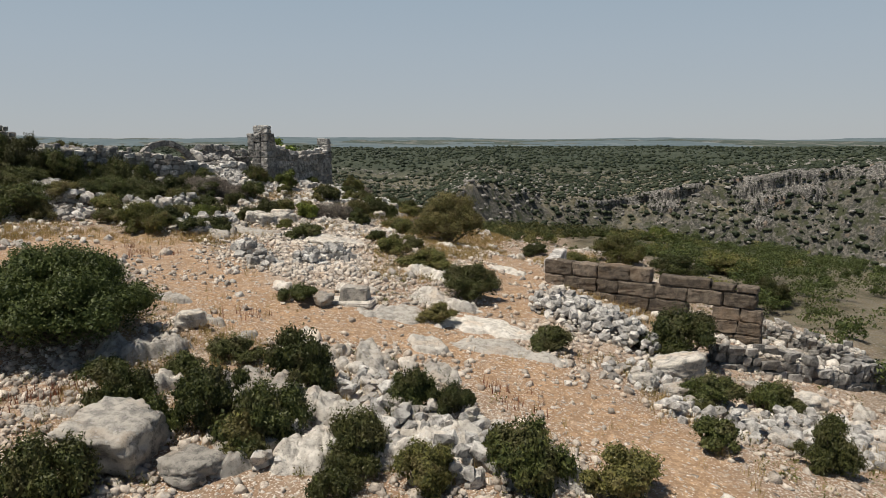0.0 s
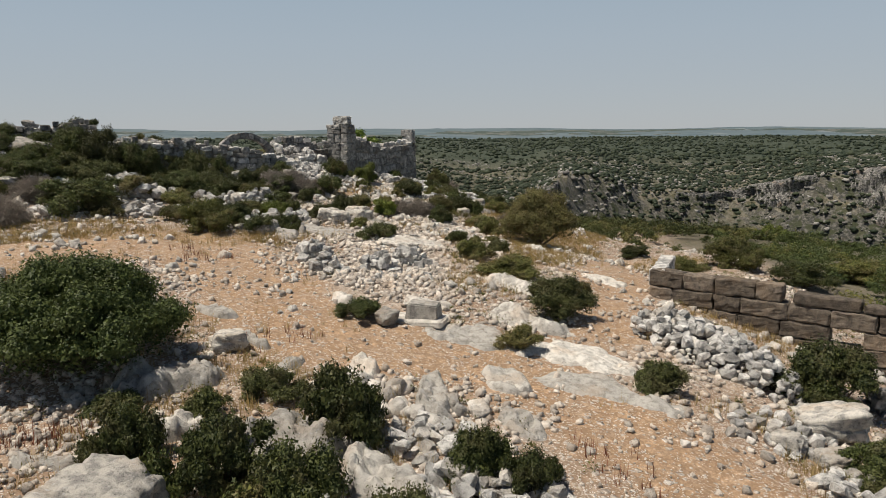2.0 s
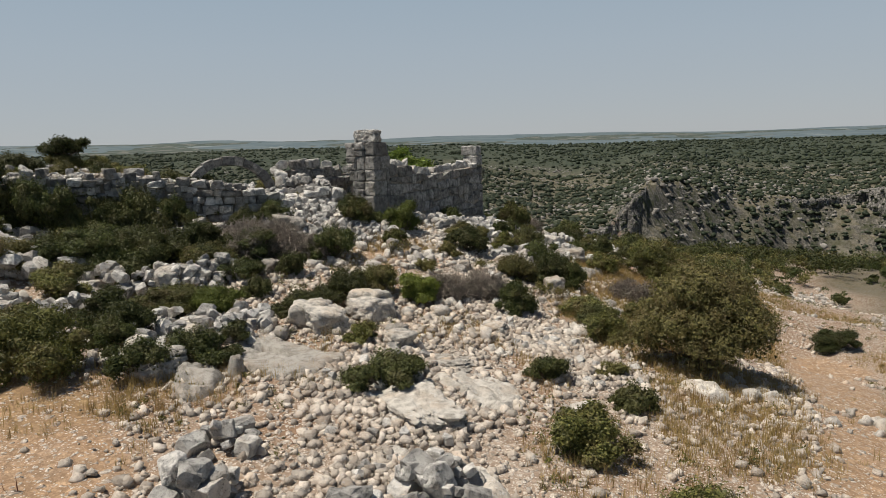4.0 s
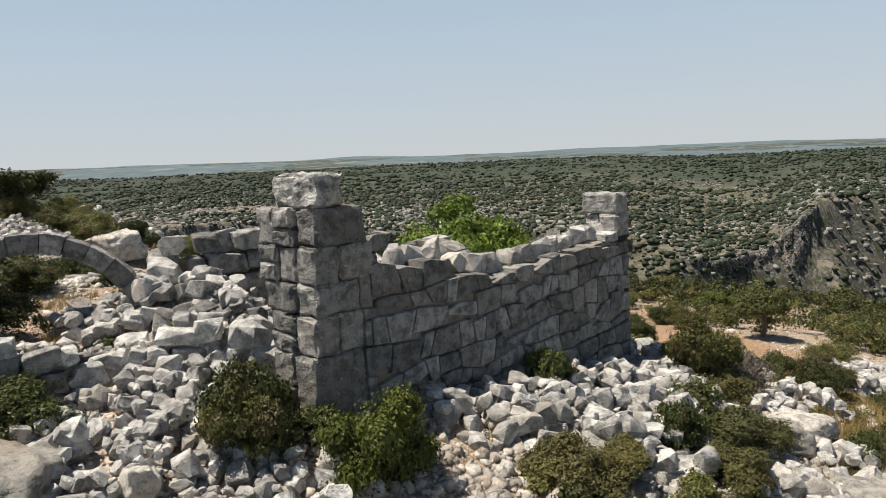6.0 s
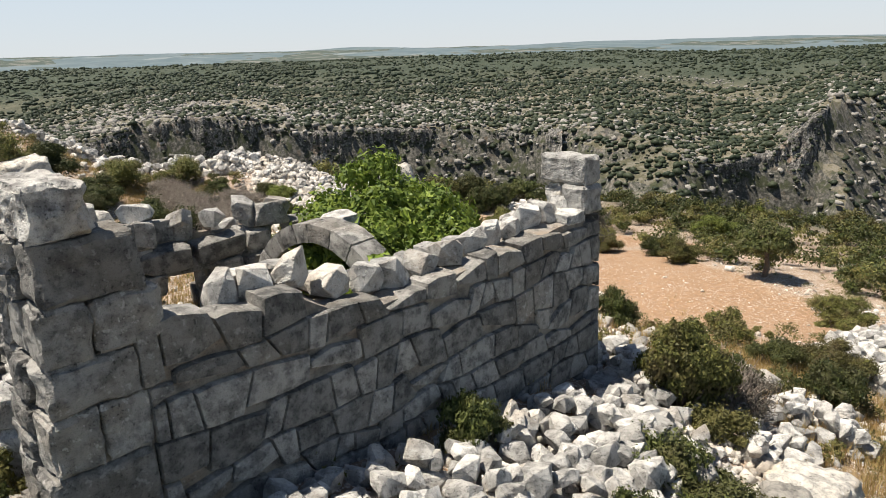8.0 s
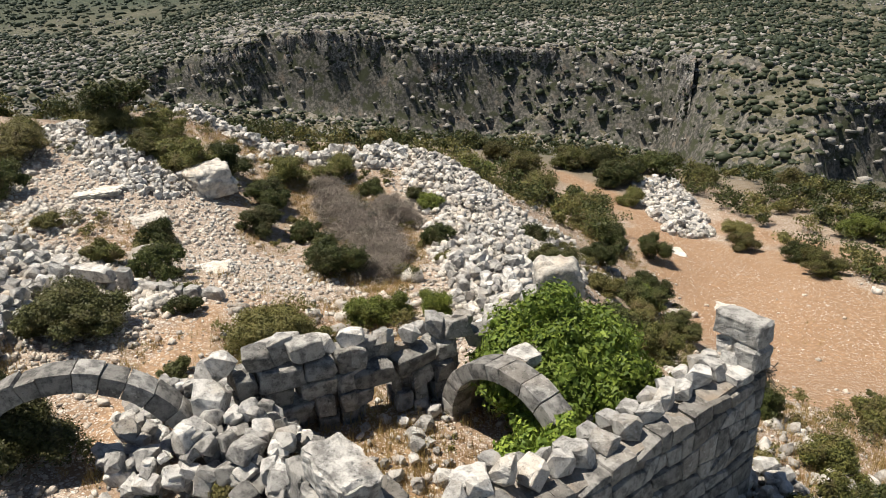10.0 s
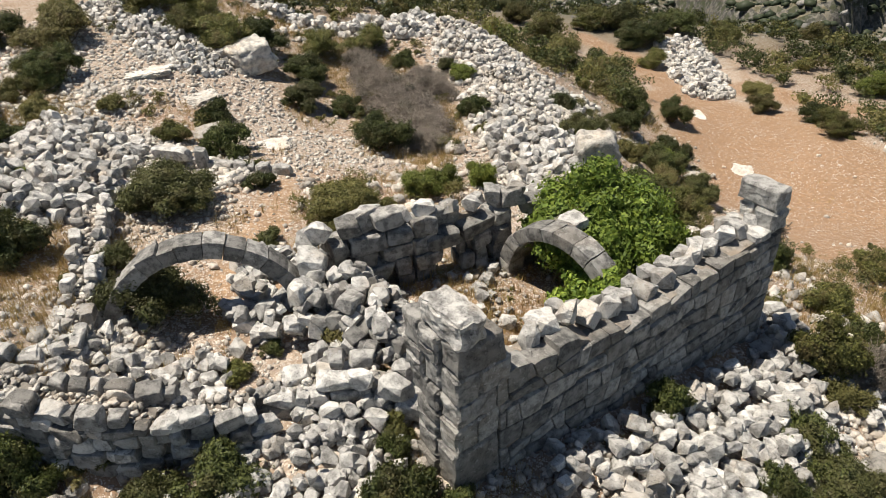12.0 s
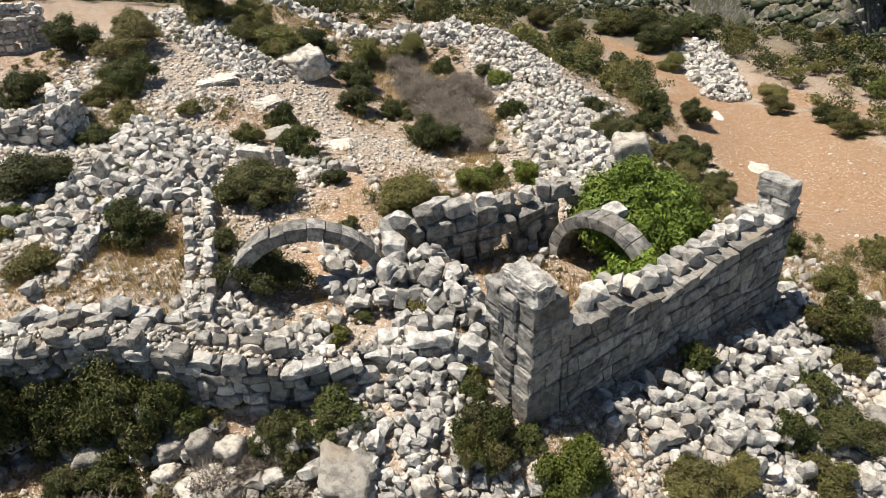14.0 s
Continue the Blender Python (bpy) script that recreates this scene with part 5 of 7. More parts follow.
def leaf_cloud(rng, lobes, count, size, shell=(0.62, 1.06), floor=0.03, long=1.7):
    """Single leaves, each a pointed blade, spread over the skins of lumpy lobes (cx, cy, cz, rx, ry, rz)."""
    lobes = np.array(lobes)
    area = (lobes[:, 3] * lobes[:, 4] + lobes[:, 5] * lobes[:, 3]) ** 0.9
    which = rng.choice(len(lobes), count, p=area / area.sum())
    d = rng.normal(size=(count, 3))
    d[:, 2] = np.where(rng.random(count) < 0.75, np.abs(d[:, 2]), d[:, 2])
    d /= np.linalg.norm(d, axis=1)[:, None]
    seed = which * 3.1
    lump = 1 + 0.16 * np.sin(d[:, 0] * 6 + seed) * np.sin(d[:, 1] * 7 + seed * 2) + 0.14 * np.sin(d[:, 2] * 9 + seed + d[:, 0] * 5) + 0.08 * np.sin(d[:, 0] * 17 + d[:, 1] * 15 + seed)
    r = rng.uniform(*shell, count) * lump
    sprout = rng.random(count) < 0.10
    r[sprout] *= rng.uniform(1.03, 1.2, sprout.sum())
    c = lobes[which, :3] + d * lobes[which, 3:] * r[:, None]
    keepers = c[:, 2] > floor
    c, d = c[keepers], d[keepers]
    n = d + rng.normal(0, 0.55, c.shape)
    n /= np.linalg.norm(n, axis=1)[:, None]
    a = np.cross(n, rng.normal(size=c.shape))
    a /= np.linalg.norm(a, axis=1)[:, None]
    b2 = np.cross(n, a)
    s = size * rng.uniform(0.65, 1.35, len(c))[:, None]
    tri = np.stack([c - a * s * long / 2 + b2 * s * 0.6, c - a * s * long / 2 - b2 * s * 0.6, c + a * s * long * 0.7], 1)
    return mesh_of("leaves", tri.reshape(-1, 3), np.arange(3 * len(c)).reshape(-1, 3))


def shrub_model(kind, w, seed, count, size):
    """A shrub w wide and 0.62 w high: stems and foliage under one root."""
    rng = np.random.default_rng(seed)
    h = 0.62 * w
    lobes = [(0, 0, h * 0.36, w * 0.26, w * 0.24, h * 0.44)]
    for i in range(11 + seed % 5):
        a, q = i * 2.4 + rng.uniform(-0.6, 0.6), w * rng.uniform(0.12, 0.40)
        s = rng.uniform(0.09, 0.19) * w
        lift = h * rng.uniform(0.12, 0.78) * (1 - 0.9 * (q / w) ** 2 * 4 * 0.7)
        lobes.append((q * math.cos(a), q * math.sin(a), lift, s * rng.uniform(0.9, 1.3), s, s * rng.uniform(0.7, 1.25)))
    root = new("shrub")
    root.empty_display_size = 0.2
    vs, fs = [], []
    for lx, ly, lz, *_ in lobes:
        tip = Vector((lx, ly, lz + 0.1 * h))
        kink = tip * 0.5 + Vector(rng.normal(0, 0.05 * w, 3))
        kink.z = abs(kink.z)
        twig(vs, fs, [Vector((0, 0, -0.05)), kink, tip], 0.022 * w**0.7, 0.006, 5)
    part("branchwork", mesh_of("branchwork", [v[:] for v in vs], fs), M_BARK, root, at=Matrix())
    if kind == "b":
        vs, fs = [], []
        for _ in range(count // 9):
            a, e = rng.uniform(0, 6.283), rng.uniform(0.15, 1.35)
            reach = rng.uniform(0.55, 1.0) * w * 0.5
            tip = Vector((math.cos(a) * math.cos(e) * reach, math.sin(a) * math.cos(e) * reach, math.sin(e) * reach * 1.15))
            foot = tip * rng.uniform(0.1, 0.6)
            foot.x += rng.normal(0, 0.12 * w)
            foot.y += rng.normal(0, 0.12 * w)
            twig(vs, fs, [foot, (foot + tip) / 2 + Vector(rng.normal(0, 0.04 * w, 3)), tip + Vector(rng.normal(0, 0.05 * w, 3))], 0.013, 0.004, 3)
        part("brushwood", mesh_of("brushwood", [v[:] for v in vs], fs), M_TWIG, root, at=Matrix())
        foliage = leaf_cloud(rng, lobes, count // 3, size, (0.4, 0.9))
    else:
        foliage = leaf_cloud(rng, lobes, count, size)
        inner = leaf_cloud(rng, [(q[0], q[1], q[2], q[3] * 0.72, q[4] * 0.72, q[5] * 0.72) for q in lobes], count // 6, size * 2.2, (0.7, 1.0))
        part("inner_foliage", inner, M_LEAF[kind], root, at=Matrix())
    part("foliage", foliage, M_LEAF[kind], root, at=Matrix())
    return root


WORDS = {
    "d": "dense dark green evergreen shrub on stony ground",
    "o": "olive-green maquis shrub among pale stones",
    "l": "bright leafy green shrub in full sun",
    "y": "low dry yellow-green shrub on the slope",
    "b": "withered grey-brown thorny shrub, mostly bare twigs",
}
MODELS = {}
for kind in "dolyb":
    for size, count, leaf in ((0.9, 4600, 0.021), (1.6, 11000, 0.025), (2.8, 21000, 0.032)):
        MODELS[kind, size] = [shrub_model(kind, size, 100 + 7 * i + int(size * 10) + 31 * ord(kind), count, leaf) for i in range(3)]
rng = np.random.default_rng(77)
for kind, some in SHRUBS:
    for i, (x, y, w, h) in enumerate(some):
        size = min((0.9, 1.6, 2.8), key=lambda s: abs(math.log(s / w)))
        model = MODELS[kind, size][i % 3]
        m = Matrix.LocRotScale((x, y, gz_at(x, y) - 0.03), Euler((0, 0, rng.uniform(0, 6.28))), None)
        ob = copy_thing(model, m)
        if some[0] in (THICKET_D[0], THICKET_O[0], THICKET_B[0]):
            w, h = w * 1.15, h * 1.25
        if math.hypot(x + 12, y - 51.5) < 6.5:
            w, h = w * 1.05, h * 1.1
        h = min(h, 1.05 * w)
        ob.scale = (w / size * 1.06, w / size * rng.uniform(0.9, 1.1), max(0.7 * w / size, h / (0.62 * size)) * 0.98)
        tagged(ob, WORDS[kind] if w < 3 else WORDS[kind].replace("shrub", "spreading shrub"), "shrub", {"d": "evergreen shrubs", "o": "maquis shrubs", "l": "leafy shrubs", "y": "dry shrubs", "b": "withered shrubs"}[kind])


# ---- larger bushes and trees ----
def big_bush(name, label, category, x, y, lobes, count, leaf, kind, seed):
    rng = np.random.default_rng(seed)
    root = thing(name, label, category, (x, y, gz_at(x, y)))
    vs, fs = [], []
    for lx, ly, lz, *_ in lobes:
        tip = Vector((lx, ly, lz))
        twig(vs, fs, [Vector((0, 0, -0.1)), tip * 0.45 + Vector(rng.normal(0, 0.12, 3)), tip], 0.05, 0.015, 6)
    part("branchwork", mesh_of("branchwork", [v[:] for v in vs], fs), M_BARK, root, at=Matrix())
    part("foliage", leaf_cloud(rng, lobes, count, leaf), M_LEAF[kind], root, at=Matrix())
    part("inner_foliage", leaf_cloud(rng, [(a, b2, c, d * 0.75, e * 0.75, g * 0.75) for a, b2, c, d, e, g in lobes], count // 7, leaf * 2.2, (0.7, 1)), M_LEAF[kind], root, at=Matrix())
    return root


def lobes_of(w, h, n, seed, wide=1.0, small=1.0):
    rng = np.random.default_rng(seed)
    out = []
    for i in range(n):
        a, q = i * 2.4, 0.38 * w * math.sqrt((i + 0.3) / n)
        s = w * rng.uniform(0.11, 0.19) * small
        out.append((q * math.cos(a) * wide, q * math.sin(a), h * (0.72 - 0.42 * (q / (0.4 * w)) ** 2) * rng.uniform(1 - 0.15 / small**2, 1.08), s, s, s * rng.uniform(0.8, 1.0)))
        if i % 2:
            out.append((q * math.cos(a) * 1.1 * wide, q * math.sin(a) * 1.1, h * 0.28, s * 0.9, s * 0.9, s))
    return out


big_bush("mastic_bush", "very large rounded dark evergreen bush beside the track", "bush", -10.6, 18.0, lobes_of(5.4, 3.0, 44, 5, 1.0, 0.7), 90000, 0.036, "m", 301)
big_bush("mastic_bush", "large round green bush above the stony slope", "bush", 0.3, 40.9, lobes_of(4.2, 3.5, 26, 9), 60000, 0.034, "o", 304)
big_bush("fig_tree", "low spreading fig tree with bright green leaves inside the ruin", "fig tree", -13.9, 58.6, lobes_of(4.8, 4.0, 32, 6, 1.0, 0.75), 27000, 0.062, "f", 302)
big_bush("fig_bush", "bright green fig bush growing out of the broken vault", "fig bush", -12.75, 56.2, lobes_of(2.9, 2.5, 20, 7, 1.0, 0.75), 12000, 0.056, "f", 303)


def tree(name, label, x, y, high, crown, seed, kind="d"):
    """A small tree: bent tapered trunk, limbs and an uneven crown of leaf clumps with gaps."""
    rng = np.random.default_rng(seed)
    root = thing(name, label, "tree", (x, y, gz_at(x, y)))
    vs, fs = [], []
    fork = Vector((rng.normal(0, 0.15), rng.normal(0, 0.15), high * 0.38))
    twig(vs, fs, [Vector((0, 0, -0.2)), fork * 0.5 + Vector((0.1, 0.06, 0)), fork], 0.17, 0.11, 8)
    part("trunk", mesh_of("trunk", [v[:] for v in vs], fs), M_BARK, root, at=Matrix())
    lobes = []
    for i in range(13):
        a, q = i * 2.4, crown * 0.42 * math.sqrt((i + 0.2) / 13)
        tip = Vector((q * math.cos(a), q * math.sin(a), high * rng.uniform(0.55, 0.92) - 0.25 * q))
        vs, fs = [], []
        twig(vs, fs, [fork, fork.lerp(tip, 0.5) + Vector(rng.normal(0, 0.1, 3)), tip], 0.07, 0.02, 5)
        part("limb", mesh_of("limb", [v[:] for v in vs], fs), M_BARK, root, at=Matrix())
        s = crown * rng.uniform(0.12, 0.2)
        lobes.append((tip.x, tip.y, tip.z, s, s, s * 0.8))
    part("crown", leaf_cloud(rng, lobes, 12000, 0.075, (0.35, 1.05)), M_LEAF[kind], root, at=Matrix())
    return root


tree("tree", "small dark evergreen tree with a bare trunk at the clearing", -6.8, 87.4, 3.2, 3.2, 311, "d")
tree("tree", "lone rounded dark evergreen tree on the hilltop skyline", -43.6, 65.6, 2.9, 3.7, 312)

# ---- dry grass, thistles, hanging tufts ----
rng = np.random.default_rng(88)


def blades(name, places, rng, high, count, width=0.014):
    """Tufts of thin bent blades joined into one mesh."""
    n = len(places) * count
    c = np.repeat(places, count, axis=0) + np.c_[rng.normal(0, 0.07, (n, 2)), np.zeros(n)]
    a, lean = rng.uniform(0, 6.283, n), rng.uniform(0.05, 0.55, n)
    tall = np.repeat(high, count) * rng.uniform(0.5, 1.1, n)
    out = np.c_[np.cos(a) * lean, np.sin(a) * lean, np.ones(n)] * tall[:, None]
    side = np.c_[-np.sin(a), np.cos(a), np.zeros(n)] * width
    v = np.stack([c - side, c + side, c + out], 1).reshape(-1, 3)
    return mesh_of(name, v, np.arange(len(v)).reshape(-1, 3))


n = 190000
px, py = rng.uniform(-44, 12, n), rng.uniform(9, 84, n)
grows = on_grass(px, py) + 0.42 * sstep(0.0, 0.45, fractal(px, py, 5, 91, 3)) * (1 - on_grit(px, py)) * (1 - 0.8 * on_track(px, py))
ok = rng.random(n) < grows * (1 - 0.8 * on_track(px, py))
px, py = px[ok], py[ok]
grass = new("dry_grass", blades("dry_grass", np.c_[px, py, ground_z(px, py)], rng, rng.uniform(0.10, 0.42, len(px)), 11, 0.007))
grass.data.materials.append(M_GRASS)
tagged(grass, "tufts of dry straw-coloured grass on the hilltop", "grass", kind="stuff")
spots = np.array([(-9.5, 15.2), (-10.1, 14.9), (-9.0, 15.0), (-11.0, 15.2), (-7.4, 14.2), (-12.5, 27.5), (-13.4, 28.4), (-12.0, 28.6), (-6.2, 21.4), (-7.4, 20.6), (1.4, 17.2), (2.0, 16.2)])
spots = np.repeat(spots, 9, axis=0) + rng.normal(0, 0.35, (108, 2))
stalks = new("dry_thistles", blades("dry_thistles", np.c_[spots, ground_z(spots[:, 0], spots[:, 1])], rng, rng.uniform(0.25, 0.5, 108), 5, 0.01))
stalks.data.materials.append(M_THISTLE)
tagged(stalks, "red-brown dry thistle stalks by the track", "thistles", kind="stuff")
for k, (o, h, s) in enumerate(((-0.5, 4.25, 0.6), (-0.3, 3.5, 0.75))):
    p = on_wall(10.12, o, h)
    tuft = new("hanging_tuft", leaf_cloud(rng, [(0, 0, 0, s * 0.5, s * 0.5, s * 0.6)], 700, 0.02, (0.2, 1.1), -1, 9))
    tuft.data.materials.append(M_LEAF["y" if k == 0 else "b"])
    tuft.location = p
    tagged(tuft, "dry tuft of grass growing from the wall end", "grass tuft", "tufts on the wall")

# ---- shrubs on the flanks of the hill, down to the gorge ----
flank = np.random.default_rng(93)
made = 0
while made < 75:
    a, r = math.radians(flank.uniform(-80, 44)), 48 + 52 * flank.random() ** 0.8
    x, y = -12 + r * math.sin(a), 52 + r * math.cos(a)
    if y < 60 and x > -30 and r < 60 or float(bands(TRACKS)(np.array([x]), np.array([y]))[0]) > 0.05 or float(bands(GRITS)(np.array([x]), np.array([y]))[0]) > 0.1:
        continue
    kind, size = "dooyl"[flank.integers(5)], 2.8 if flank.random() < 0.5 else 1.6
    s = flank.uniform(0.75, 1.5)
    ob = copy_thing(MODELS[kind, size][made % 3], Matrix.LocRotScale((x, y, gz_at(x, y) - 0.05), Euler((0, 0, flank.uniform(0, 6.28))), None))
    ob.scale = (s, s, s * flank.uniform(0.8, 1.15))
    tagged(ob, WORDS[kind], "shrub", "shrubs on the flank of the hill")
    made += 1
for models in MODELS.values():
    for ob in models:
        for o in (*ob.children_recursive, ob):
            bpy.data.objects.remove(o)

def leafy_field(name, label, x, y, w, kind, rng, leaves, leaf):
    """Many far shrubs of single leaves joined into one mesh."""
    tris = []
    for px, py, pw in zip(x, y, w):
        lobes = [(rng.normal(0, 0.2) * pw, rng.normal(0, 0.2) * pw, pw * rng.uniform(0.12, 0.5), pw * 0.22, pw * 0.22, pw * 0.2) for _ in range(8)]
        me = leaf_cloud(rng, lobes, leaves, leaf, (0.5, 1.05))
        co = np.empty(len(me.vertices) * 3, np.float32)
        me.vertices.foreach_get("co", co)
        tris.append(co.reshape(-1, 3) + np.array([px, py, gz_at(px, py)], np.float32))
        bpy.data.meshes.remove(me)
    v = np.concatenate(tris)
    ob = new(name, mesh_of(name, v, np.arange(len(v)).reshape(-1, 3)))
    ob.data.materials.append(M_LEAF[kind])
    return tagged(ob, label, "scrub", kind="stuff")


for kind, count, label in (("d", 1250, "dark evergreen scrub on the flank of the hill"), ("o", 600, "olive-green scrub on the flank of the hill")):
    a, r = np.radians(flank.uniform(-82, 46, count)), 50 + 75 * flank.random(count) ** 0.85
    x, y = -12 + r * np.sin(a), 52 + r * np.cos(a)
    ok = (bands(TRACKS)(x, y) < 0.05) & (bands(GRITS)(x, y) < 0.1) & ~((y < 60) & (x > -28) & (r < 60))
    leafy_field("flank_scrub", label, x[ok], y[ok], flank.uniform(0.9, 3.2, ok.sum()), kind, flank, 300, 0.12)

for kind, count, label in (("m", 650, "dark evergreen scrub on the slope behind the ashlar wall"), ("o", 60, "olive-green scrub on the slope behind the ashlar wall")):
    x, y = flank.uniform(6, 62, count), flank.uniform(4, 110, count)
    ok = (bands(TRACKS)(x, y) < 0.05) & (x > 15.5 + 0.12 * np.abs(y - 36)) & (np.hypot(x + 12, y - 52) < 105)
    leafy_field("flank_scrub", label, x[ok], y[ok], flank.uniform(1.0, 3.2, ok.sum()), kind, flank, 700, 0.07)

for kind, count, label in (("d", 210, "dark evergreen scrub round the bare clearing"), ("o", 110, "olive-green scrub round the bare clearing")):
    x, y = flank.uniform(-34, 16, count), flank.uniform(76, 106, count)
    ok = (bands(TRACKS)(x, y) < 0.05) & (bands(GRITS)(x, y) < 0.1) & (y > 86 - 0.3 * np.abs(x + 8))
    leafy_field("clearing_scrub", label, x[ok], y[ok], flank.uniform(1.0, 2.9, ok.sum()), kind, flank, 420, 0.09)

for kind, count, label in (("o", 330, "low olive-green scrub between the ruins of the hilltop"), ("d", 170, "low dark scrub between the ruins of the hilltop"), ("y", 200, "low half-dry scrub between the ruins of the hilltop")):
    x, y = flank.uniform(-48, -4, count), flank.uniform(44, 84, count)
    ok = (bands(TRACKS)(x, y) < 0.05) & (bands(GRITS)(x, y) < 0.35) & ~((np.abs(x + 13.5) < 4.5) & (np.abs(y - 54) < 6))
    leafy_field("hilltop_scrub", label, x[ok], y[ok], flank.uniform(0.35, 1.1, ok.sum()), kind, flank, 420, 0.035)

# low herbs between the stones
herbs = np.random.default_rng(94)
for kind, count, label in (("o", 4200, "low olive-green herbs between the stones"), ("y", 4200, "low half-dry yellow herbs between the stones")):
    x, y = herbs.uniform(-46, 14, count), herbs.uniform(9, 92, count)
    ok = (herbs.random(count) < np.clip(0.55 + 0.9 * fractal(x, y, 4, 97 + ord(kind), 3), 0, 1)) & (bands(TRACKS)(x, y) < 0.3) & (bands(GRITS)(x, y) < 0.5)
    x, y = x[ok], y[ok]
    n = 34
    w = np.repeat(herbs.uniform(0.10, 0.42, len(x)) ** 1.3 * 1.3, n)
    d = herbs.normal(size=(len(x) * n, 3)) * 0.45
    c = np.stack([np.repeat(x, n), np.repeat(y, n), np.repeat(ground_z(x, y), n)], -1) + np.stack([d[:, 0], d[:, 1], np.abs(d[:, 2]) * 0.9], -1) * w[:, None]
    e = herbs.normal(size=(len(c), 3))
    g = herbs.normal(size=(len(c), 3)) + np.array([0, 0, 1.0])
    e, g = e / np.linalg.norm(e, axis=1)[:, None], g / np.linalg.norm(g, axis=1)[:, None]
    tri = np.stack([c - e * 0.02, c + e * 0.02, c + g * 0.075], 1).reshape(-1, 3)
    ob = new("herbs", mesh_of("herbs", tri, np.arange(len(tri)).reshape(-1, 3)))
    ob.data.materials.append(M_LEAF[kind])
    tagged(ob, label, "herbs", kind="stuff")

# ---- scrub and rocks of the gorge, the cliffs and the plateau ----
rng = np.random.default_rng(99)


def blob(rng, level):
    bm = bmesh.new()
    bmesh.ops.create_icosphere(bm, subdivisions=level, radius=0.5)
    off = Vector(rng.uniform(-50, 50, 3))
    for v in bm.verts:
        v.co *= 1 + 0.55 * noise.noise(v.co * 4.2 + off) + 0.3 * noise.noise(v.co * 9 + off)
        v.co.z = max(v.co.z, -0.2)
    bm.verts.index_update()
    out = np.array([v.co[:] for v in bm.verts]), np.array([[v.index for v in q.verts] for q in bm.faces])
    bm.free()
    return out


def field(count, r0, r1, az0, az1, power=1.0):
    r = (r0**power + (r1**power - r0**power) * rng.random(count)) ** (1 / power)
    az = np.radians(rng.uniform(az0, az1, count))
    return -10 + r * np.sin(az), 50 + r * np.cos(az), r


FINE, COARSE, LOW = [blob(rng, 3) for _ in range(8)], [blob(rng, 2) for _ in range(10)], [blob(rng, 1) for _ in range(10)]
for name, count, r0, r1, lo, hi, shapes, power in (("gorge_scrub", 8000, 92, 260, 0.9, 3.8, COARSE, 1.7), ("gorge_scrub", 46000, 250, 800, 1.4, 6.5, LOW, 1.5), ("plateau_scrub", 34000, 760, 2200, 2.6, 9.5, LOW, 1.25)):
    x, y, r = field(count, r0, r1, -78, 40, power)
    z = ground_z(x, y)
    e = 2.0
    slope = np.hypot(ground_z(x + e, y) - ground_z(x - e, y), ground_z(x, y + e) - ground_z(x, y - e)) / (2 * e)
    ok = (slope < 2.4) & (rng.random(count) < np.clip(0.85 + 0.6 * fractal(x, y, 45, 95, 3) + 0.5 * fractal(x, y, 170, 98, 2), 0.06, 1)) & (bands(CLEARING)(x, y) < 0.2) & (bands(GRITS)(x, y) < 0.3)
    x, y, z = x[ok], y[ok], z[ok]
    s = lo + (hi - lo) * rng.random(len(x)) ** 2.3
    me = scatter(name, rng, np.c_[x, y, z + 0.12 * s], s, M_FAR, 0.62, 0.1, shapes)
    scrub = new(name, me)
    me.polygons.foreach_set("use_smooth", np.ones(len(me.polygons), bool))
    tagged(scrub, "dense dark green maquis scrub over pale limestone", "scrub", kind="stuff")
x, y, r = field(70000, 62, 900, -78, 40, 1.5)
az_at = np.degrees(np.arctan2(x + 10, y - 50))
rim_at = gorge_line(az_at)[1]
near_rim = sstep(rim_at - 170, rim_at - 20, r) * (1 - sstep(rim_at + 60, rim_at + 330, r))
ok = rng.random(len(x)) < np.clip(0.16 + 0.6 * fractal(x, y, 45, 96, 3) + 0.6 * near_rim * (1 - 0.9 * sstep(-22, -8, az_at)), 0.04, 0.95)
ok &= bands(CLEARING)(x, y) < 0.2
x, y, near_rim = x[ok], y[ok], near_rim[ok]
s = (0.5 + (2.6 + 2.2 * near_rim) * rng.random(len(x)) ** 2.2) * sstep(20, 260, np.hypot(x + 10, y - 50)) + 0.12
crags = new("crags", scatter("crags", rng, np.c_[x, y, ground_z(x, y) + 0.05 * s], s, M_CRAG, 0.6, 0.25, FLAKES))
tagged(crags, "pale limestone crags breaking through the scrub", "rocks", kind="stuff")
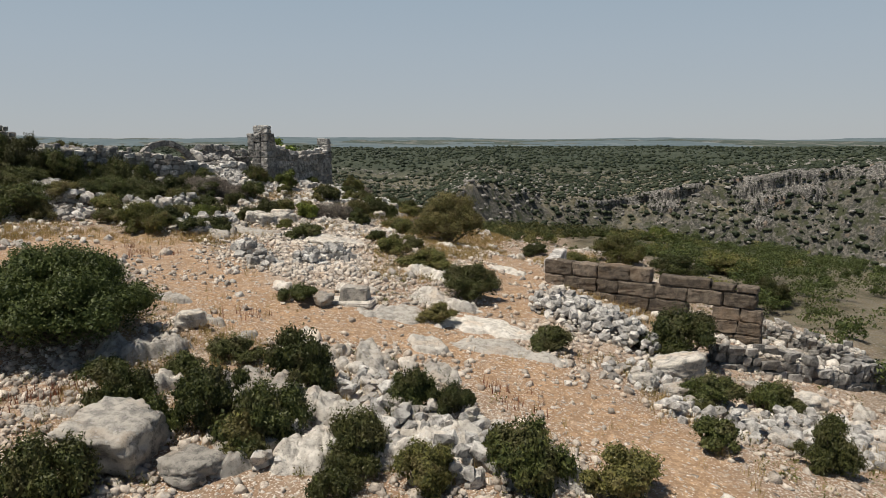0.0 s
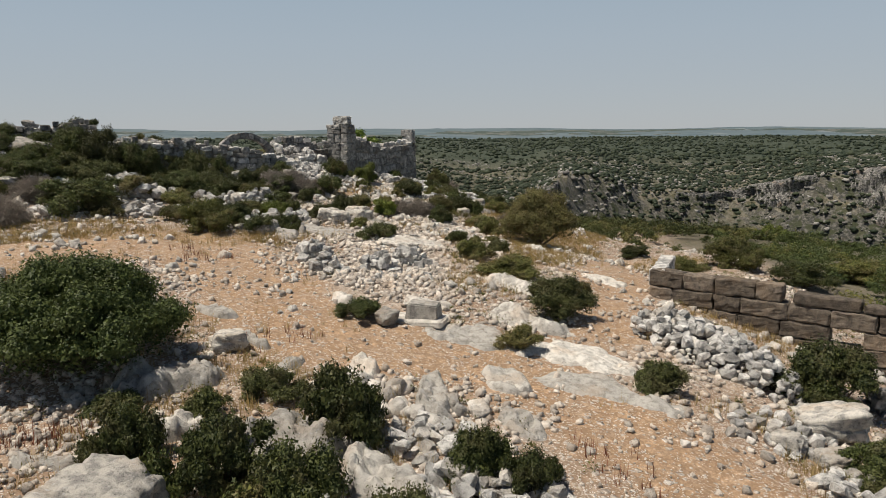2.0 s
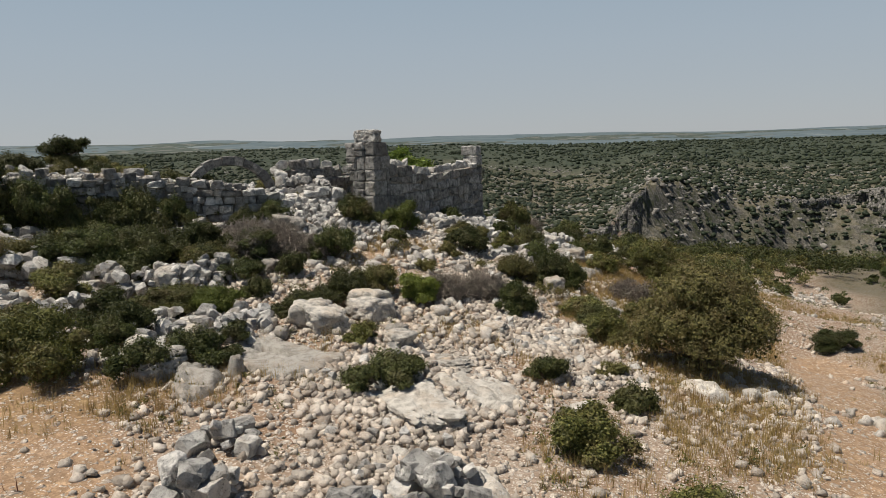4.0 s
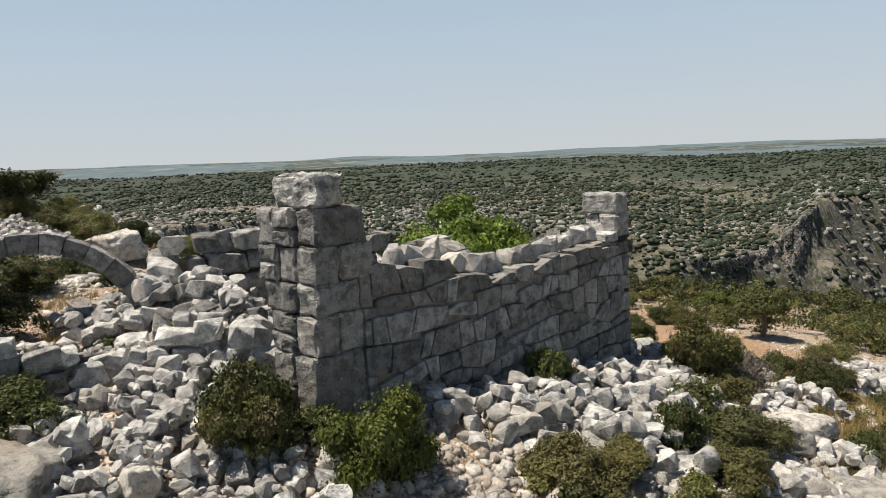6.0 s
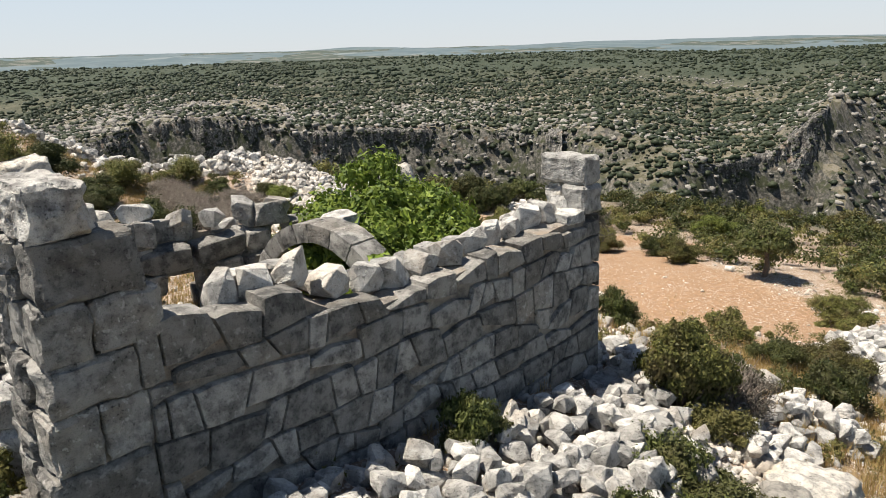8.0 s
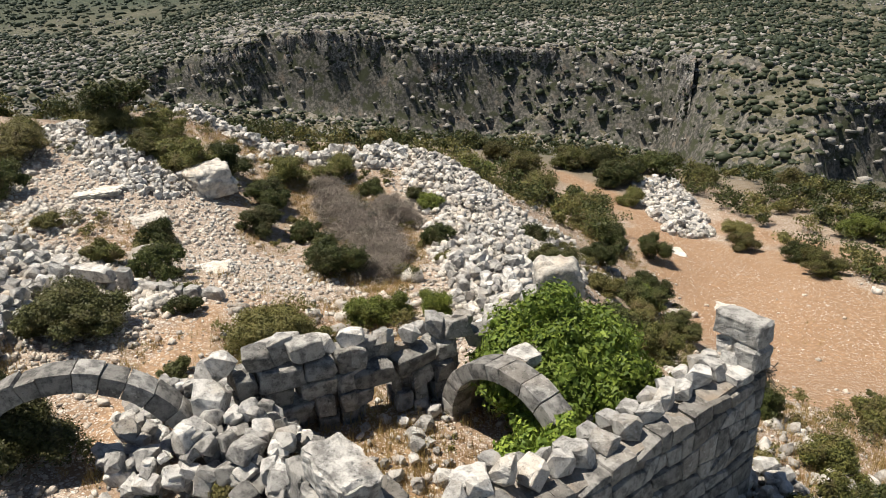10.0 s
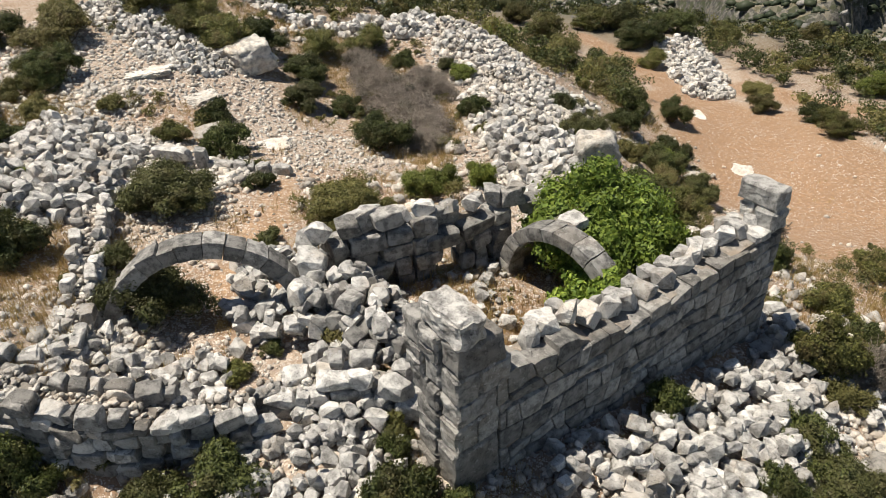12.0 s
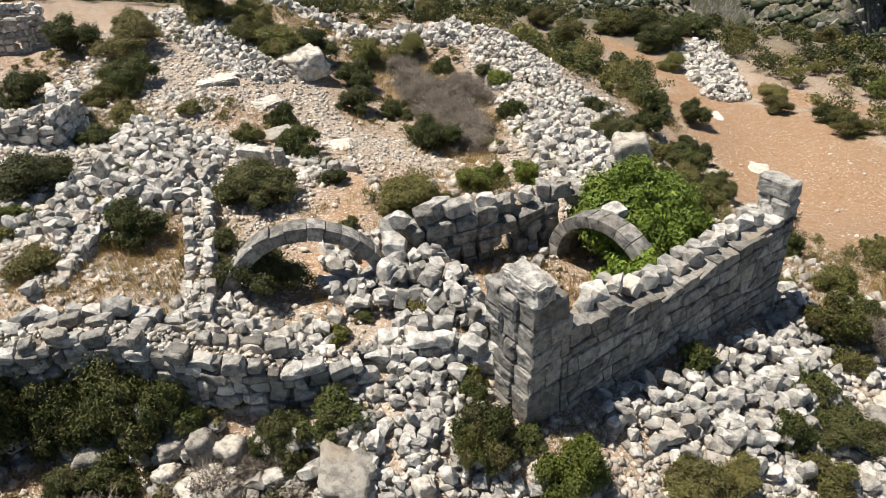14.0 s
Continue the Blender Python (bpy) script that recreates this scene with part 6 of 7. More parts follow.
# walls of the gorge: a strip of rock along each steep stretch of the rim, fluted and stepped
for a0, a1 in ((-62, -16), (-6.5, 3.4), (13, 41)):
    az = np.linspace(a0, a1, int((a1 - a0) * 11))
    v = np.linspace(0, 1, 30)
    aa, vv = np.meshgrid(az, v, indexing="ij")
    top, rim, steep, foot = gorge_line(aa)
    rx, ry = -10 + rim * np.sin(np.radians(aa)), 50 + rim * np.cos(np.radians(aa))
    along_rim = np.radians(aa) * rim
    rim = rim + fractal(rx, ry, 70, 3, 4) * 13
    zz = foot - 4 + (top - foot + 4.5) * vv + 1.2 * fractal(along_rim, vv * 0, 14, 73, 3) * vv
    shelf = vv * 4 + 0.9 * wave(along_rim, vv * 0, 30, 74)
    shelf = (np.floor(shelf) + sstep(0.55, 1.0, shelf - np.floor(shelf))) / 4
    rad = rim - (150 - 130 * steep) * (0.45 - 0.45 * shelf) - 2.5
    rad = rad + 3.2 * fractal(along_rim, zz * 0.35, 16, 75, 4) + 1.1 * np.abs(fractal(along_rim, zz * 0.12, 3.5, 76, 3))
    rad = np.where(vv > 0.99, rad + 9, rad)
    co = np.stack([-10 + rad * np.sin(np.radians(aa)), 50 + rad * np.cos(np.radians(aa)), zz], -1).reshape(-1, 3)
    i, j = np.meshgrid(np.arange(len(az) - 1), np.arange(len(v) - 1), indexing="ij")
    k = i * len(v) + j
    cliff = new("cliff", mesh_of("cliff", co, np.stack([k, k + len(v), k + len(v) + 1, k + 1], -1).reshape(-1, 4)))
    cliff.data.materials.append(M_CLIFF)
    at = rng.choice(len(co), int((a1 - a0) * 70))
    at = co[at] + rng.normal(0, 0.8, (len(at), 3))
    ob = new("cliff_scrub", scatter("cliff_scrub", rng, at, 0.9 + 2.4 * rng.random(len(at)) ** 2, M_FAR, 0.8, 0.2, LOW))
    tagged(ob, "dark green bushes rooted in the clefts of the cliff", "scrub", kind="stuff")
    tagged(cliff, "grey limestone cliff of the gorge streaked with dark stains", "cliff", kind="structure")


# ---- boulders and outcrops: (x, y, width, height) ----
rng = np.random.default_rng(55)
BOULDERS_TRACK = [
    (-6.8, 12.9, 1.9, 1.2), (-5.1, 12.3, 1.1, 0.5), (-7.8, 19.9, 0.9, 0.6), (7.3, 20.4, 1.7, 0.9), (5.8, 18.9, 0.7, 0.5), (6.6, 18.5, 0.8, 0.5),
    (-4.3, 23.1, 0.7, 0.5), (-9.8, 40.7, 1.3, 0.8), (-10.7, 38.5, 1.3, 0.9), (-9.2, 40.1, 1.0, 0.7), (-7.9, 37.9, 0.8, 0.5), (-4.5, 47.2, 0.9, 0.8),
    (11.2, 19.9, 1.2, 0.7), (10.2, 20.5, 1.0, 0.6),
]
BOULDERS_SLOPE = [
    (-10.1, 38.2, 1.2, 0.8), (-8.1, 38.4, 0.7, 0.5), (-9.5, 39.9, 1.1, 0.7), (-16.3, 39.5, 0.9, 0.9), (-15.7, 40.3, 0.8, 0.6),
    (-15.8, 41.6, 1.1, 0.7), (-18.7, 38.4, 0.8, 0.4), (-18.3, 38.7, 0.6, 0.4), (-18.0, 39.4, 0.8, 0.4), (-13.6, 34.6, 0.6, 0.5),
    (-4.4, 47.5, 0.6, 0.7), (-8.0, 46.9, 0.6, 0.5), (-20.5, 45.1, 0.6, 1.2), (-22.9, 44.6, 0.7, 1.0), (-5.7, 40.7, 0.8, 0.4),
    (-16.9, 39.9, 0.7, 0.6), (-16.6, 40.9, 0.8, 0.6), (-28.4, 39.7, 2.0, 1.3), (-23.0, 39.2, 1.2, 0.9), (-27.0, 35.3, 1.8, 0.8),
]
BOULDERS_RUIN = [
    (-12.0, 49.6, 0.8, 0.55), (-21.0, 44.0, 1.0, 0.9), (-18.9, 45.5, 0.7, 1.1), (-18.3, 45.9, 0.7, 0.8), (-18.1, 44.9, 1.5, 1.0),
    (-35.6, 64.9, 2.4, 1.5), (-15.4, 46.7, 1.4, 0.9), (-14.0, 47.6, 0.5, 0.7), (-5.7, 58.2, 1.4, 0.7),
    (-19.2, 44.6, 0.7, 0.8), (-14.2, 49.2, 0.7, 0.4), (-6.0, 57.4, 1.0, 0.7), (-7.1, 60.3, 0.8, 0.4), (-11.0, 46.8, 0.5, 0.7),
    (-10.1, 47.2, 0.5, 0.5), (-15.3, 46.0, 1.0, 0.5), (-6.8, 49.3, 0.8, 0.6), (-7.4, 50.6, 0.9, 0.4), (-8.0, 46.2, 0.5, 0.4),
    (-4.4, 55.8, 1.5, 0.7), (-14.1, 42.4, 0.6, 0.6), (-19.7, 45.2, 1.0, 0.5), (-17.2, 63.3, 1.0, 0.8),
]
for group, some in (("boulders by the track", BOULDERS_TRACK), ("boulders on the slope", BOULDERS_SLOPE), ("boulders round the ruin", BOULDERS_RUIN)):
    for i, (x, y, w, h) in enumerate(some):
        ob = new("boulder", ROCKS[i % 7])
        deep = w * rng.uniform(0.75, 0.95)
        ob.matrix_basis = Matrix.LocRotScale((x, y, gz_at(x, y) + h * 0.36), Euler((rng.uniform(-0.2, 0.2), rng.uniform(-0.2, 0.2), rng.uniform(0, 6.28))), (w, deep, h * 1.15))
        tagged(ob, "large pale grey limestone boulder" if w > 1 else "angular grey limestone boulder half set in the soil", "boulder", group)
# the lone boulder that tops the broken end of the ridge
ob = new("boulder", ROCKS[2])
ob.matrix_basis = Matrix.LocRotScale((-15.55, 61.75, 3.62), Euler((0.1, -0.15, 0.6)), (1.35, 1.1, 1.75))
tagged(ob, "tall pale boulder standing on the broken end of a stone ridge", "boulder", "boulders round the ruin")
OUTCROPS = [
    (-6.2, 34, 2.2, 0.5), (-12.6, 33.8, 1.8, 0.7), (-6.3, 37.6, 1.6, 0.3), (-37, 60.2, 2.2, 0.3), (-33.6, 60.4, 1.8, 0.3), (-27.6, 59, 1.6, 0.3), (-20.2, 89, 1.5, 0.22),
    (-15.2, 82.6, 1.7, 0.22), (-30.2, 58.2, 1.5, 0.5), (-13.5, 37, 1.6, 0.4),
]
for i, (x, y, w, h) in enumerate(OUTCROPS):
    ob = new("rock_outcrop", LEDGES[i % 4])
    ob.matrix_basis = Matrix.LocRotScale((x, y, gz_at(x, y) + (h * 0.12 if h > 0.3 else -h * 0.25)), Euler((rng.uniform(-0.1, 0.1), rng.uniform(-0.1, 0.1), rng.uniform(0, 6.28))), (w, w * rng.uniform(0.6, 0.85), h * 1.5))
    tagged(ob, "weathered pale bedrock ledge rising from the soil", "rock", "bedrock ledges")


def karst(x, y, a, b2, turn, rise, seed, label):
    """Bare limestone breaking through the soil: a rugged sheet with clefts and runnels, dipping under the ground at its edge."""
    n, m = (min(84, max(24, int(q * 1.5 / 0.05))) for q in (a, b2))
    u, v = np.meshgrid(np.linspace(-0.75, 0.75, n) * a, np.linspace(-0.75, 0.75, m) * b2, indexing="ij")
    px, py = x + u * math.cos(turn) - v * math.sin(turn), y + u * math.sin(turn) + v * math.cos(turn)
    d = 1 - np.hypot(u / (0.5 * a), v / (0.5 * b2)) + 0.4 * fractal(px, py, 0.9, seed, 3)
    body = sstep(-0.1, 0.4, d)
    cleft = 1 - sstep(0.0, 0.13, np.abs(wave(px, py, 0.62, seed + 13))) * sstep(0.0, 0.1, np.abs(wave(px, py, 0.35, seed + 17)))
    high = rise * (0.55 + 0.45 * (1 - np.abs(fractal(px, py, 0.9, seed + 9, 3)))) + 0.16 * min(1.0, rise * 2.2) * fractal(px, py, 0.4, seed + 5, 4)
    z = ground_z(px, py) - 0.22 * (1 - body) + body * (high - min(0.16, 0.4 * rise) * cleft)
    zc = float(ground_z(x, y))
    k = np.arange(n * m).reshape(n, m)
    ob = new("rock_outcrop", mesh_of("rock_outcrop", np.stack([px - x, py - y, z - zc], -1).reshape(-1, 3), np.stack([k[:-1, :-1], k[1:, :-1], k[1:, 1:], k[:-1, 1:]], -1).reshape(-1, 4)))
    ob.location = (x, y, zc)
    ob.data.materials.append(M_SLAB)
    ob.data.polygons.foreach_set("use_smooth", np.ones(len(ob.data.polygons), bool))
    return tagged(ob, label, "rock", "bedrock ledges")


RUGGED = [
    (-8.3, 17.6, 2.1, 0.45), (-4.5, 15.7, 2.3, 0.5), (-2.1, 18.6, 2.6, 0.4), (-2.5, 14.8, 2.4, 0.5), (-0.3, 13.6, 2.4, 0.45), (-7.0, 15.6, 1.4, 0.4), (-6.0, 19.3, 1.4, 0.25),
    (-0.3, 18.2, 2.0, 0.25), (-9.3, 22.2, 1.4, 0.2), (-2.7, 13.0, 1.6, 0.4), (13.4, 20.4, 2.2, 0.3), (-4.3, 19.9, 1.3, 0.25), (2.5, 12.4, 1.2, 0.35), (-8.9, 14.3, 1.4, 0.25),
    (-4.5, 12.6, 1.3, 0.3), (-11.3, 33.4, 1.8, 0.25), (-11.0, 34.8, 1.4, 0.45), (0.2, 38.4, 1.8, 0.3), (-5.3, 55.6, 2.2, 0.4), (-3.4, 52.8, 2.0, 0.3), (-0.6, 20.4, 1.5, 0.2),
    (-7.4, 20.6, 1.2, 0.2), (-6.2, 45.6, 1.4, 0.3), (-3.2, 42.6, 1.4, 0.25),
]
FLAT = [(-1.8, 23.2, 3.6, 0.12), (1.2, 22.8, 4.0, 0.12), (1.8, 20.4, 4.4, 0.10), (-0.7, 29.1, 3.0, 0.35), (-0.4, 25.0, 3.0, 0.35), (-5.0, 31.8, 2.6, 0.15), (3.1, 32.5, 2.6, 0.15), (-5.3, 36.0, 3.2, 0.15), (-3.4, 25.4, 2.4, 0.2)]
for i, (x, y, w, h) in enumerate(RUGGED):
    karst(x, y, w * 1.15, w * (0.6 + 0.25 * math.sin(i * 2.3)), 0.4 + i * 0.7, h, 201 + i, "rugged pale karst limestone breaking through the soil")
for i, (x, y, w, h) in enumerate(FLAT):
    karst(x, y, w, w * 0.55, -0.35 + 0.25 * math.sin(i * 1.7), h, 261 + i, "flat worn sheet of bare bedrock beside the track")

# rock-cut grave: a flat rock with a sunken slot
grave = thing("rock_grave", "flat pale rock with a rectangular grave cut into it", "grave", (-10.6, 35.95, gz_at(-10.6, 35.95)))
gu, gw = np.meshgrid(np.linspace(-2.0, 1.7, 75), np.linspace(-1.35, 1.15, 61), indexing="ij")
gxx, gyy = -10.6 + 0.952 * gu + 0.305 * gw, 35.95 - 0.305 * gu + 0.952 * gw
edge = np.maximum(np.abs(gu + 0.15) / 1.85, np.abs(gw + 0.1) / 1.25) + 0.16 * fractal(gu, gw, 0.9, 87, 3)
high = 0.16 - 0.5 * sstep(0.72, 1.0, edge) - 0.5 * sstep(0.95, 1.1, edge) + 0.07 * fractal(gu, gw, 1.1, 88, 4) + 0.012 * fractal(gu, gw, 0.16, 90, 2)
slot = sstep(0.74, 0.70, np.abs(gu)) * sstep(0.23, 0.19, np.abs(gw - 0.05))
high = high * (1 - slot) + (high - 0.42) * slot
gq = np.arange(75 * 61).reshape(75, 61)
slab = mesh_of("slab", np.stack([gxx, gyy, 0.22 - 0.085 * (gxx + 10.6) + high], -1).reshape(-1, 3), np.stack([gq[:-1, :-1], gq[1:, :-1], gq[1:, 1:], gq[:-1, 1:]], -1).reshape(-1, 4))
part("slab", slab, M_SLAB, grave)

# cut stone with a flat top, lying on bare rock
cut_stone = thing("cut_stone", "squared grey stone block with a slanting side lying on bedrock", "stone block", (-3.25, 23.7, gz_at(-3.25, 23.7)))
bm = bmesh.new()
bmesh.ops.create_cube(bm, size=1)
for v in bm.verts:
    v.co.x *= 0.95 if v.co.z > 0 else 1.05
    v.co.y *= 0.5 if v.co.z > 0 else 0.62
    v.co.z *= 0.52
bmesh.ops.bevel(bm, geom=bm.edges[:], offset=0.035, segments=2, affect="EDGES")
part("block", bm, M_ROCK, cut_stone, at=pose(0, 0, 0.36, 4, 3, -8))
part("slab", box_stone(lambda u, o, z: Vector((u, o, z)), -1.3, 0.7, -0.5, 0.4, -0.1, 0.12, rng, 0.05, 0.03, 6), M_SLAB, cut_stone, at=pose(0, 0, 0.05, 0, 0, -6))


# ---- heaps of fallen stones ----
PATHWAY = [(-14.2, 46.8), (-14.7, 47.4), (-16.1, 49.0), (-17.6, 50.3), (-18.6, 51.5), (-19.5, 53)]


def heap(name, label, spots, count, lo, hi, rise, rng, shapes, keep=300, group="heaps of fallen stone"):
    """A heap over round spots (x, y, radius): the larger stones as pieces, the rest joined."""
    x0, y0 = spots[0][:2]
    base = thing(name, label, "rubble", (x0, y0, gz_at(x0, y0)), group)
    weight = np.array([s[2] ** 2 for s in spots])
    which = rng.choice(len(spots), count, p=weight / weight.sum())
    sizes = lo + (hi - lo) * rng.random(count) ** (2.8 if count > 1500 else 1.8)
    sizes = np.sort(sizes)[::-1]
    rows, laid = [], np.empty((0, 3))
    for i, (k, size) in enumerate(zip(which, sizes)):
        x, y, r = spots[k]
        on_top = 0.0
        for attempt in range(10):
            a, q = rng.uniform(0, 6.283), r * math.sqrt(rng.random())
            px, py = x + q * math.cos(a), y + q * math.sin(a)
            if float(along(px, py, PATHWAY, 0.3, 0.1)) > 0.5:
                continue
            if i >= keep or not len(laid):
                break
            near = np.hypot(laid[:, 0] - px, laid[:, 1] - py) - 0.5 * (laid[:, 2] + size)
            if near.min() > -0.04:
                break
            if attempt == 9:
                on_top = 0.55 * laid[near.argmin(), 2]
        if i < keep and on_top == 0:
            laid = np.vstack([laid, (px, py, size)])
        lift = rise * max(0.0, 1 - (q / r) ** 2) * (0.75 + 0.25 * rng.random() if i < keep else rng.random() ** 0.6) + on_top
        rows.append((px, py, gz_at(px, py) + lift + size * 0.16, size))
    order = np.argsort(-sizes)
    for i in order[:keep]:
        x, y, z, s = rows[i]
        set_stone("stone", shapes[int(rng.integers(len(shapes)))], base, (x, y, z), (s * rng.uniform(0.9, 1.3), s * rng.uniform(0.75, 1.05), s * rng.uniform(0.62, 1.0)), rng.uniform(0, 6.28), rng.uniform(-0.5, 0.5), rng.uniform(-0.5, 0.5))
    rest = np.array([rows[i] for i in order[keep:]])
    if len(rest):
        me = scatter("gravel", rng, rest[:, :3], rest[:, 3], M_PEBBLE if name == "stone_spill" else M_STREWN, 0.75, 0.6, FLAKES if len(rest) > 500 else CHIPS)
        part("gravel", me, None, base)["kind"] = "stuff"
    return base


rng = np.random.default_rng(66)
heap("rubble_heap", "heap of fallen pale wall blocks below the tall wall", [(-10.9, 52.6, 1.1), (-10.1, 53.6, 1.3), (-9.4, 55.2, 1.5), (-8.7, 57.0, 1.5), (-8.4, 58.8, 1.3), (-9.0, 60.2, 1.1), (-8.4, 54.4, 1.2), (-7.6, 56.6, 1.3)], 640, 0.16, 0.56, 0.15, rng, STONES)
heap("rubble_heap", "scree of pale blocks tumbled out of the gateway", [(-15.6, 49.0, 1.3), (-15.0, 47.9, 1.1), (-15.9, 50.4, 1.2), (-14.5, 49.8, 0.9), (-16.6, 50.8, 1.0), (-14.3, 48.4, 0.8)], 330, 0.14, 0.5, 0.15, rng, STONES)
heap("rubble_heap", "tumbled grey blocks between the arch and the inner wall", [(-18.0, 52.3, 0.9), (-17.6, 53.0, 0.9), (-18.5, 51.6, 0.7), (-16.9, 52.6, 0.9), (-16.2, 52.0, 0.8)], 190, 0.22, 0.62, 1.0, rng, GREYS + BLOCKS)
heap("rubble_heap", "loose blocks on the floor of the ruined room", [(-15.9, 55.0, 1.1), (-14.8, 54.0, 1.2), (-16.3, 56.2, 0.8), (-13.9, 53.0, 0.9)], 55, 0.12, 0.5, 0.1, rng, STONES)
heap("stone_heap", "pale heap of small stones against the ashlar wall", [(5.4, 25.2, 1.5), (6.2, 24.2, 1.3), (4.6, 26.3, 1.2), (6.8, 23.0, 0.8)], 900, 0.1, 0.42, 0.75, rng, STONES)
heap("stone_ridge", "long ridge of heaped white field stones", [(-31.8, 77.6, 2.6), (-29, 76, 2.9), (-26.2, 74, 3.0), (-23.8, 71.4, 3.0), (-21.8, 68.6, 2.8), (-24.6, 75.6, 2.0), (-21.4, 72.4, 2.0)], 6500, 0.09, 0.44, 0.55, rng, STONES, 200)
heap("stone_ridge", "broken end of the ridge with larger tumbled blocks", [(-20.2, 66.4, 2.3), (-18.6, 64.6, 2.2), (-17.4, 63.2, 1.9), (-16.2, 62.2, 1.6)], 2200, 0.12, 0.5, 0.9, rng, STONES, 220)
heap("stone_ridge", "mound of blocks under the standing boulder", [(-15.6, 61.8, 1.5), (-16.4, 60.9, 1.0)], 420, 0.2, 0.6, 1.7, rng, BLOCKS, 220)
heap("stone_ridge", "bank of grey stones above the gritty path", [(-46, 63.6, 1.8), (-43.4, 63.6, 1.8), (-41, 63.4, 1.8), (-38.6, 62.8, 1.8), (-36.6, 62.8, 1.5)], 2600, 0.09, 0.42, 0.4, rng, STONES, 200)
heap("stone_ridge", "tumbled bank of stones beyond the thicket", [(-45, 71.8, 1.8), (-42, 73, 1.8), (-39.4, 73.8, 1.8), (-36.8, 74.8, 1.8), (-34.4, 76, 1.8)], 2600, 0.14, 0.6, 0.7, rng, STONES, 200)
heap("stone_heap", "white heap of cleared stones by the bare clearing", [(-26.6, 104, 2.3), (-25, 101.4, 2.5), (-23, 98, 2.3), (-21.2, 95, 1.9)], 2600, 0.16, 0.6, 0.6, rng, STONES, 120)
heap("stone_heap", "long white heap of cleared stones on the slope", [(-4.0, 67.5, 1.3), (-3.4, 70.2, 1.5), (-2.6, 73, 1.6), (-1.6, 76, 1.7)], 1500, 0.12, 0.5, 0.45, rng, STONES, 140)
heap("stone_spill", "spill of white stones down the slope", [(-7.2, 45.4, 1.1), (-6.0, 43.4, 1.2), (-5.0, 41.6, 1.2), (-3.8, 40.0, 1.2), (-2.4, 38.6, 1.2), (-6.8, 47.6, 1.0)], 2600, 0.07, 0.30, 0.1, rng, STONES, 50)
heap("stone_spill", "spill of pale stones beside the track", [(-7.6, 36.0, 1.6), (-6.2, 33.2, 1.6), (-5.6, 30.4, 1.7), (-6.2, 28.0, 1.2), (-4.6, 28.8, 1.2)], 1500, 0.06, 0.28, 0.1, rng, STONES, 50)
heap("rubble_heap", "rubble of collapsed rooms beyond the arch", [(-29.6, 49.0, 1.6), (-28.0, 50.4, 1.4), (-27.4, 47.8, 1.2), (-29.4, 46.6, 1.5), (-30.8, 51.4, 1.5), (-28.6, 52.4, 1.4), (-31.6, 48.6, 1.3), (-32.4, 53.0, 1.6), (-30.4, 54.0, 1.4), (-34.0, 54.6, 1.4)], 2300, 0.12, 0.52, 0.45, rng, STONES)
heap("rubble_heap", "small rubble in front of the stone arch", [(-20.9, 47.6, 0.9), (-19.9, 48.3, 0.9), (-19.0, 49.0, 0.8), (-21.6, 48.6, 0.8)], 420, 0.08, 0.4, 0.1, rng, STONES, 90)
heap("rubble_heap", "stones strewn under the shade of the arch", [(-19.7, 51.6, 0.8), (-20.8, 52.6, 0.9), (-19.2, 50.8, 0.6), (-20.0, 54.0, 1.0)], 110, 0.15, 0.6, 0.1, rng, STONES)
heap("stone_pile", "pile of grey stones gathered under the shrubs", [(-16.0, 40.6, 1.0), (-16.6, 39.6, 0.8), (-15.4, 41.4, 0.8), (-17.8, 39.0, 0.8)], 120, 0.2, 0.6, 0.4, rng, BLOCKS)
heap("stone_pile", "piles of dark grey stones on the ochre soil", [(-7.6, 28.2, 0.7), (-8.6, 29.6, 0.6), (-6.0, 29.6, 0.7), (-5.0, 31.2, 0.7), (-9.2, 31.4, 0.6)], 150, 0.15, 0.55, 0.3, rng, BLOCKS)
heap("stone_pile", "tumbled stones between the near boulders", [(-1.0, 14.4, 1.1), (0.6, 14.2, 0.9), (-1.8, 16.6, 1.0), (-3.6, 13.4, 0.9), (0.3, 13.0, 0.8), (-1.6, 13.6, 0.8)], 420, 0.08, 0.45, 0.15, rng, STONES, 200)
heap("stone_pile", "stones strewn below the track", [(7.4, 17.0, 1.6), (9.4, 16.4, 1.7), (6.0, 19.6, 1.2), (10.6, 18.2, 1.5)], 450, 0.08, 0.45, 0.1, rng, STONES, 160)
heap("stone_pile", "blocks strewn below the terrace wall", [(-19.5, 45.2, 1.0), (-17.6, 46.2, 0.9), (-21.2, 44.0, 1.0), (-23.2, 42.8, 1.0), (-16.6, 46.8, 0.8)], 150, 0.2, 0.6, 0.15, rng, BLOCKS)
heap("stone_pile", "pale blocks below the gateway", [(-13.0, 48.6, 0.8), (-12.6, 47.4, 0.7), (-14.6, 46.6, 0.9), (-11.6, 48.8, 0.7)], 160, 0.1, 0.45, 0.1, rng, STONES)
heap("stone_pile", "pale stones on the flank of the ruin", [(-6.6, 50.4, 1.0), (-6.4, 52.2, 1.1), (-5.4, 54.6, 1.2), (-4.2, 57.2, 1.2), (-6.6, 59.6, 1.0), (-5.4, 61.6, 1.0)], 420, 0.1, 0.55, 0.1, rng, STONES, 200)

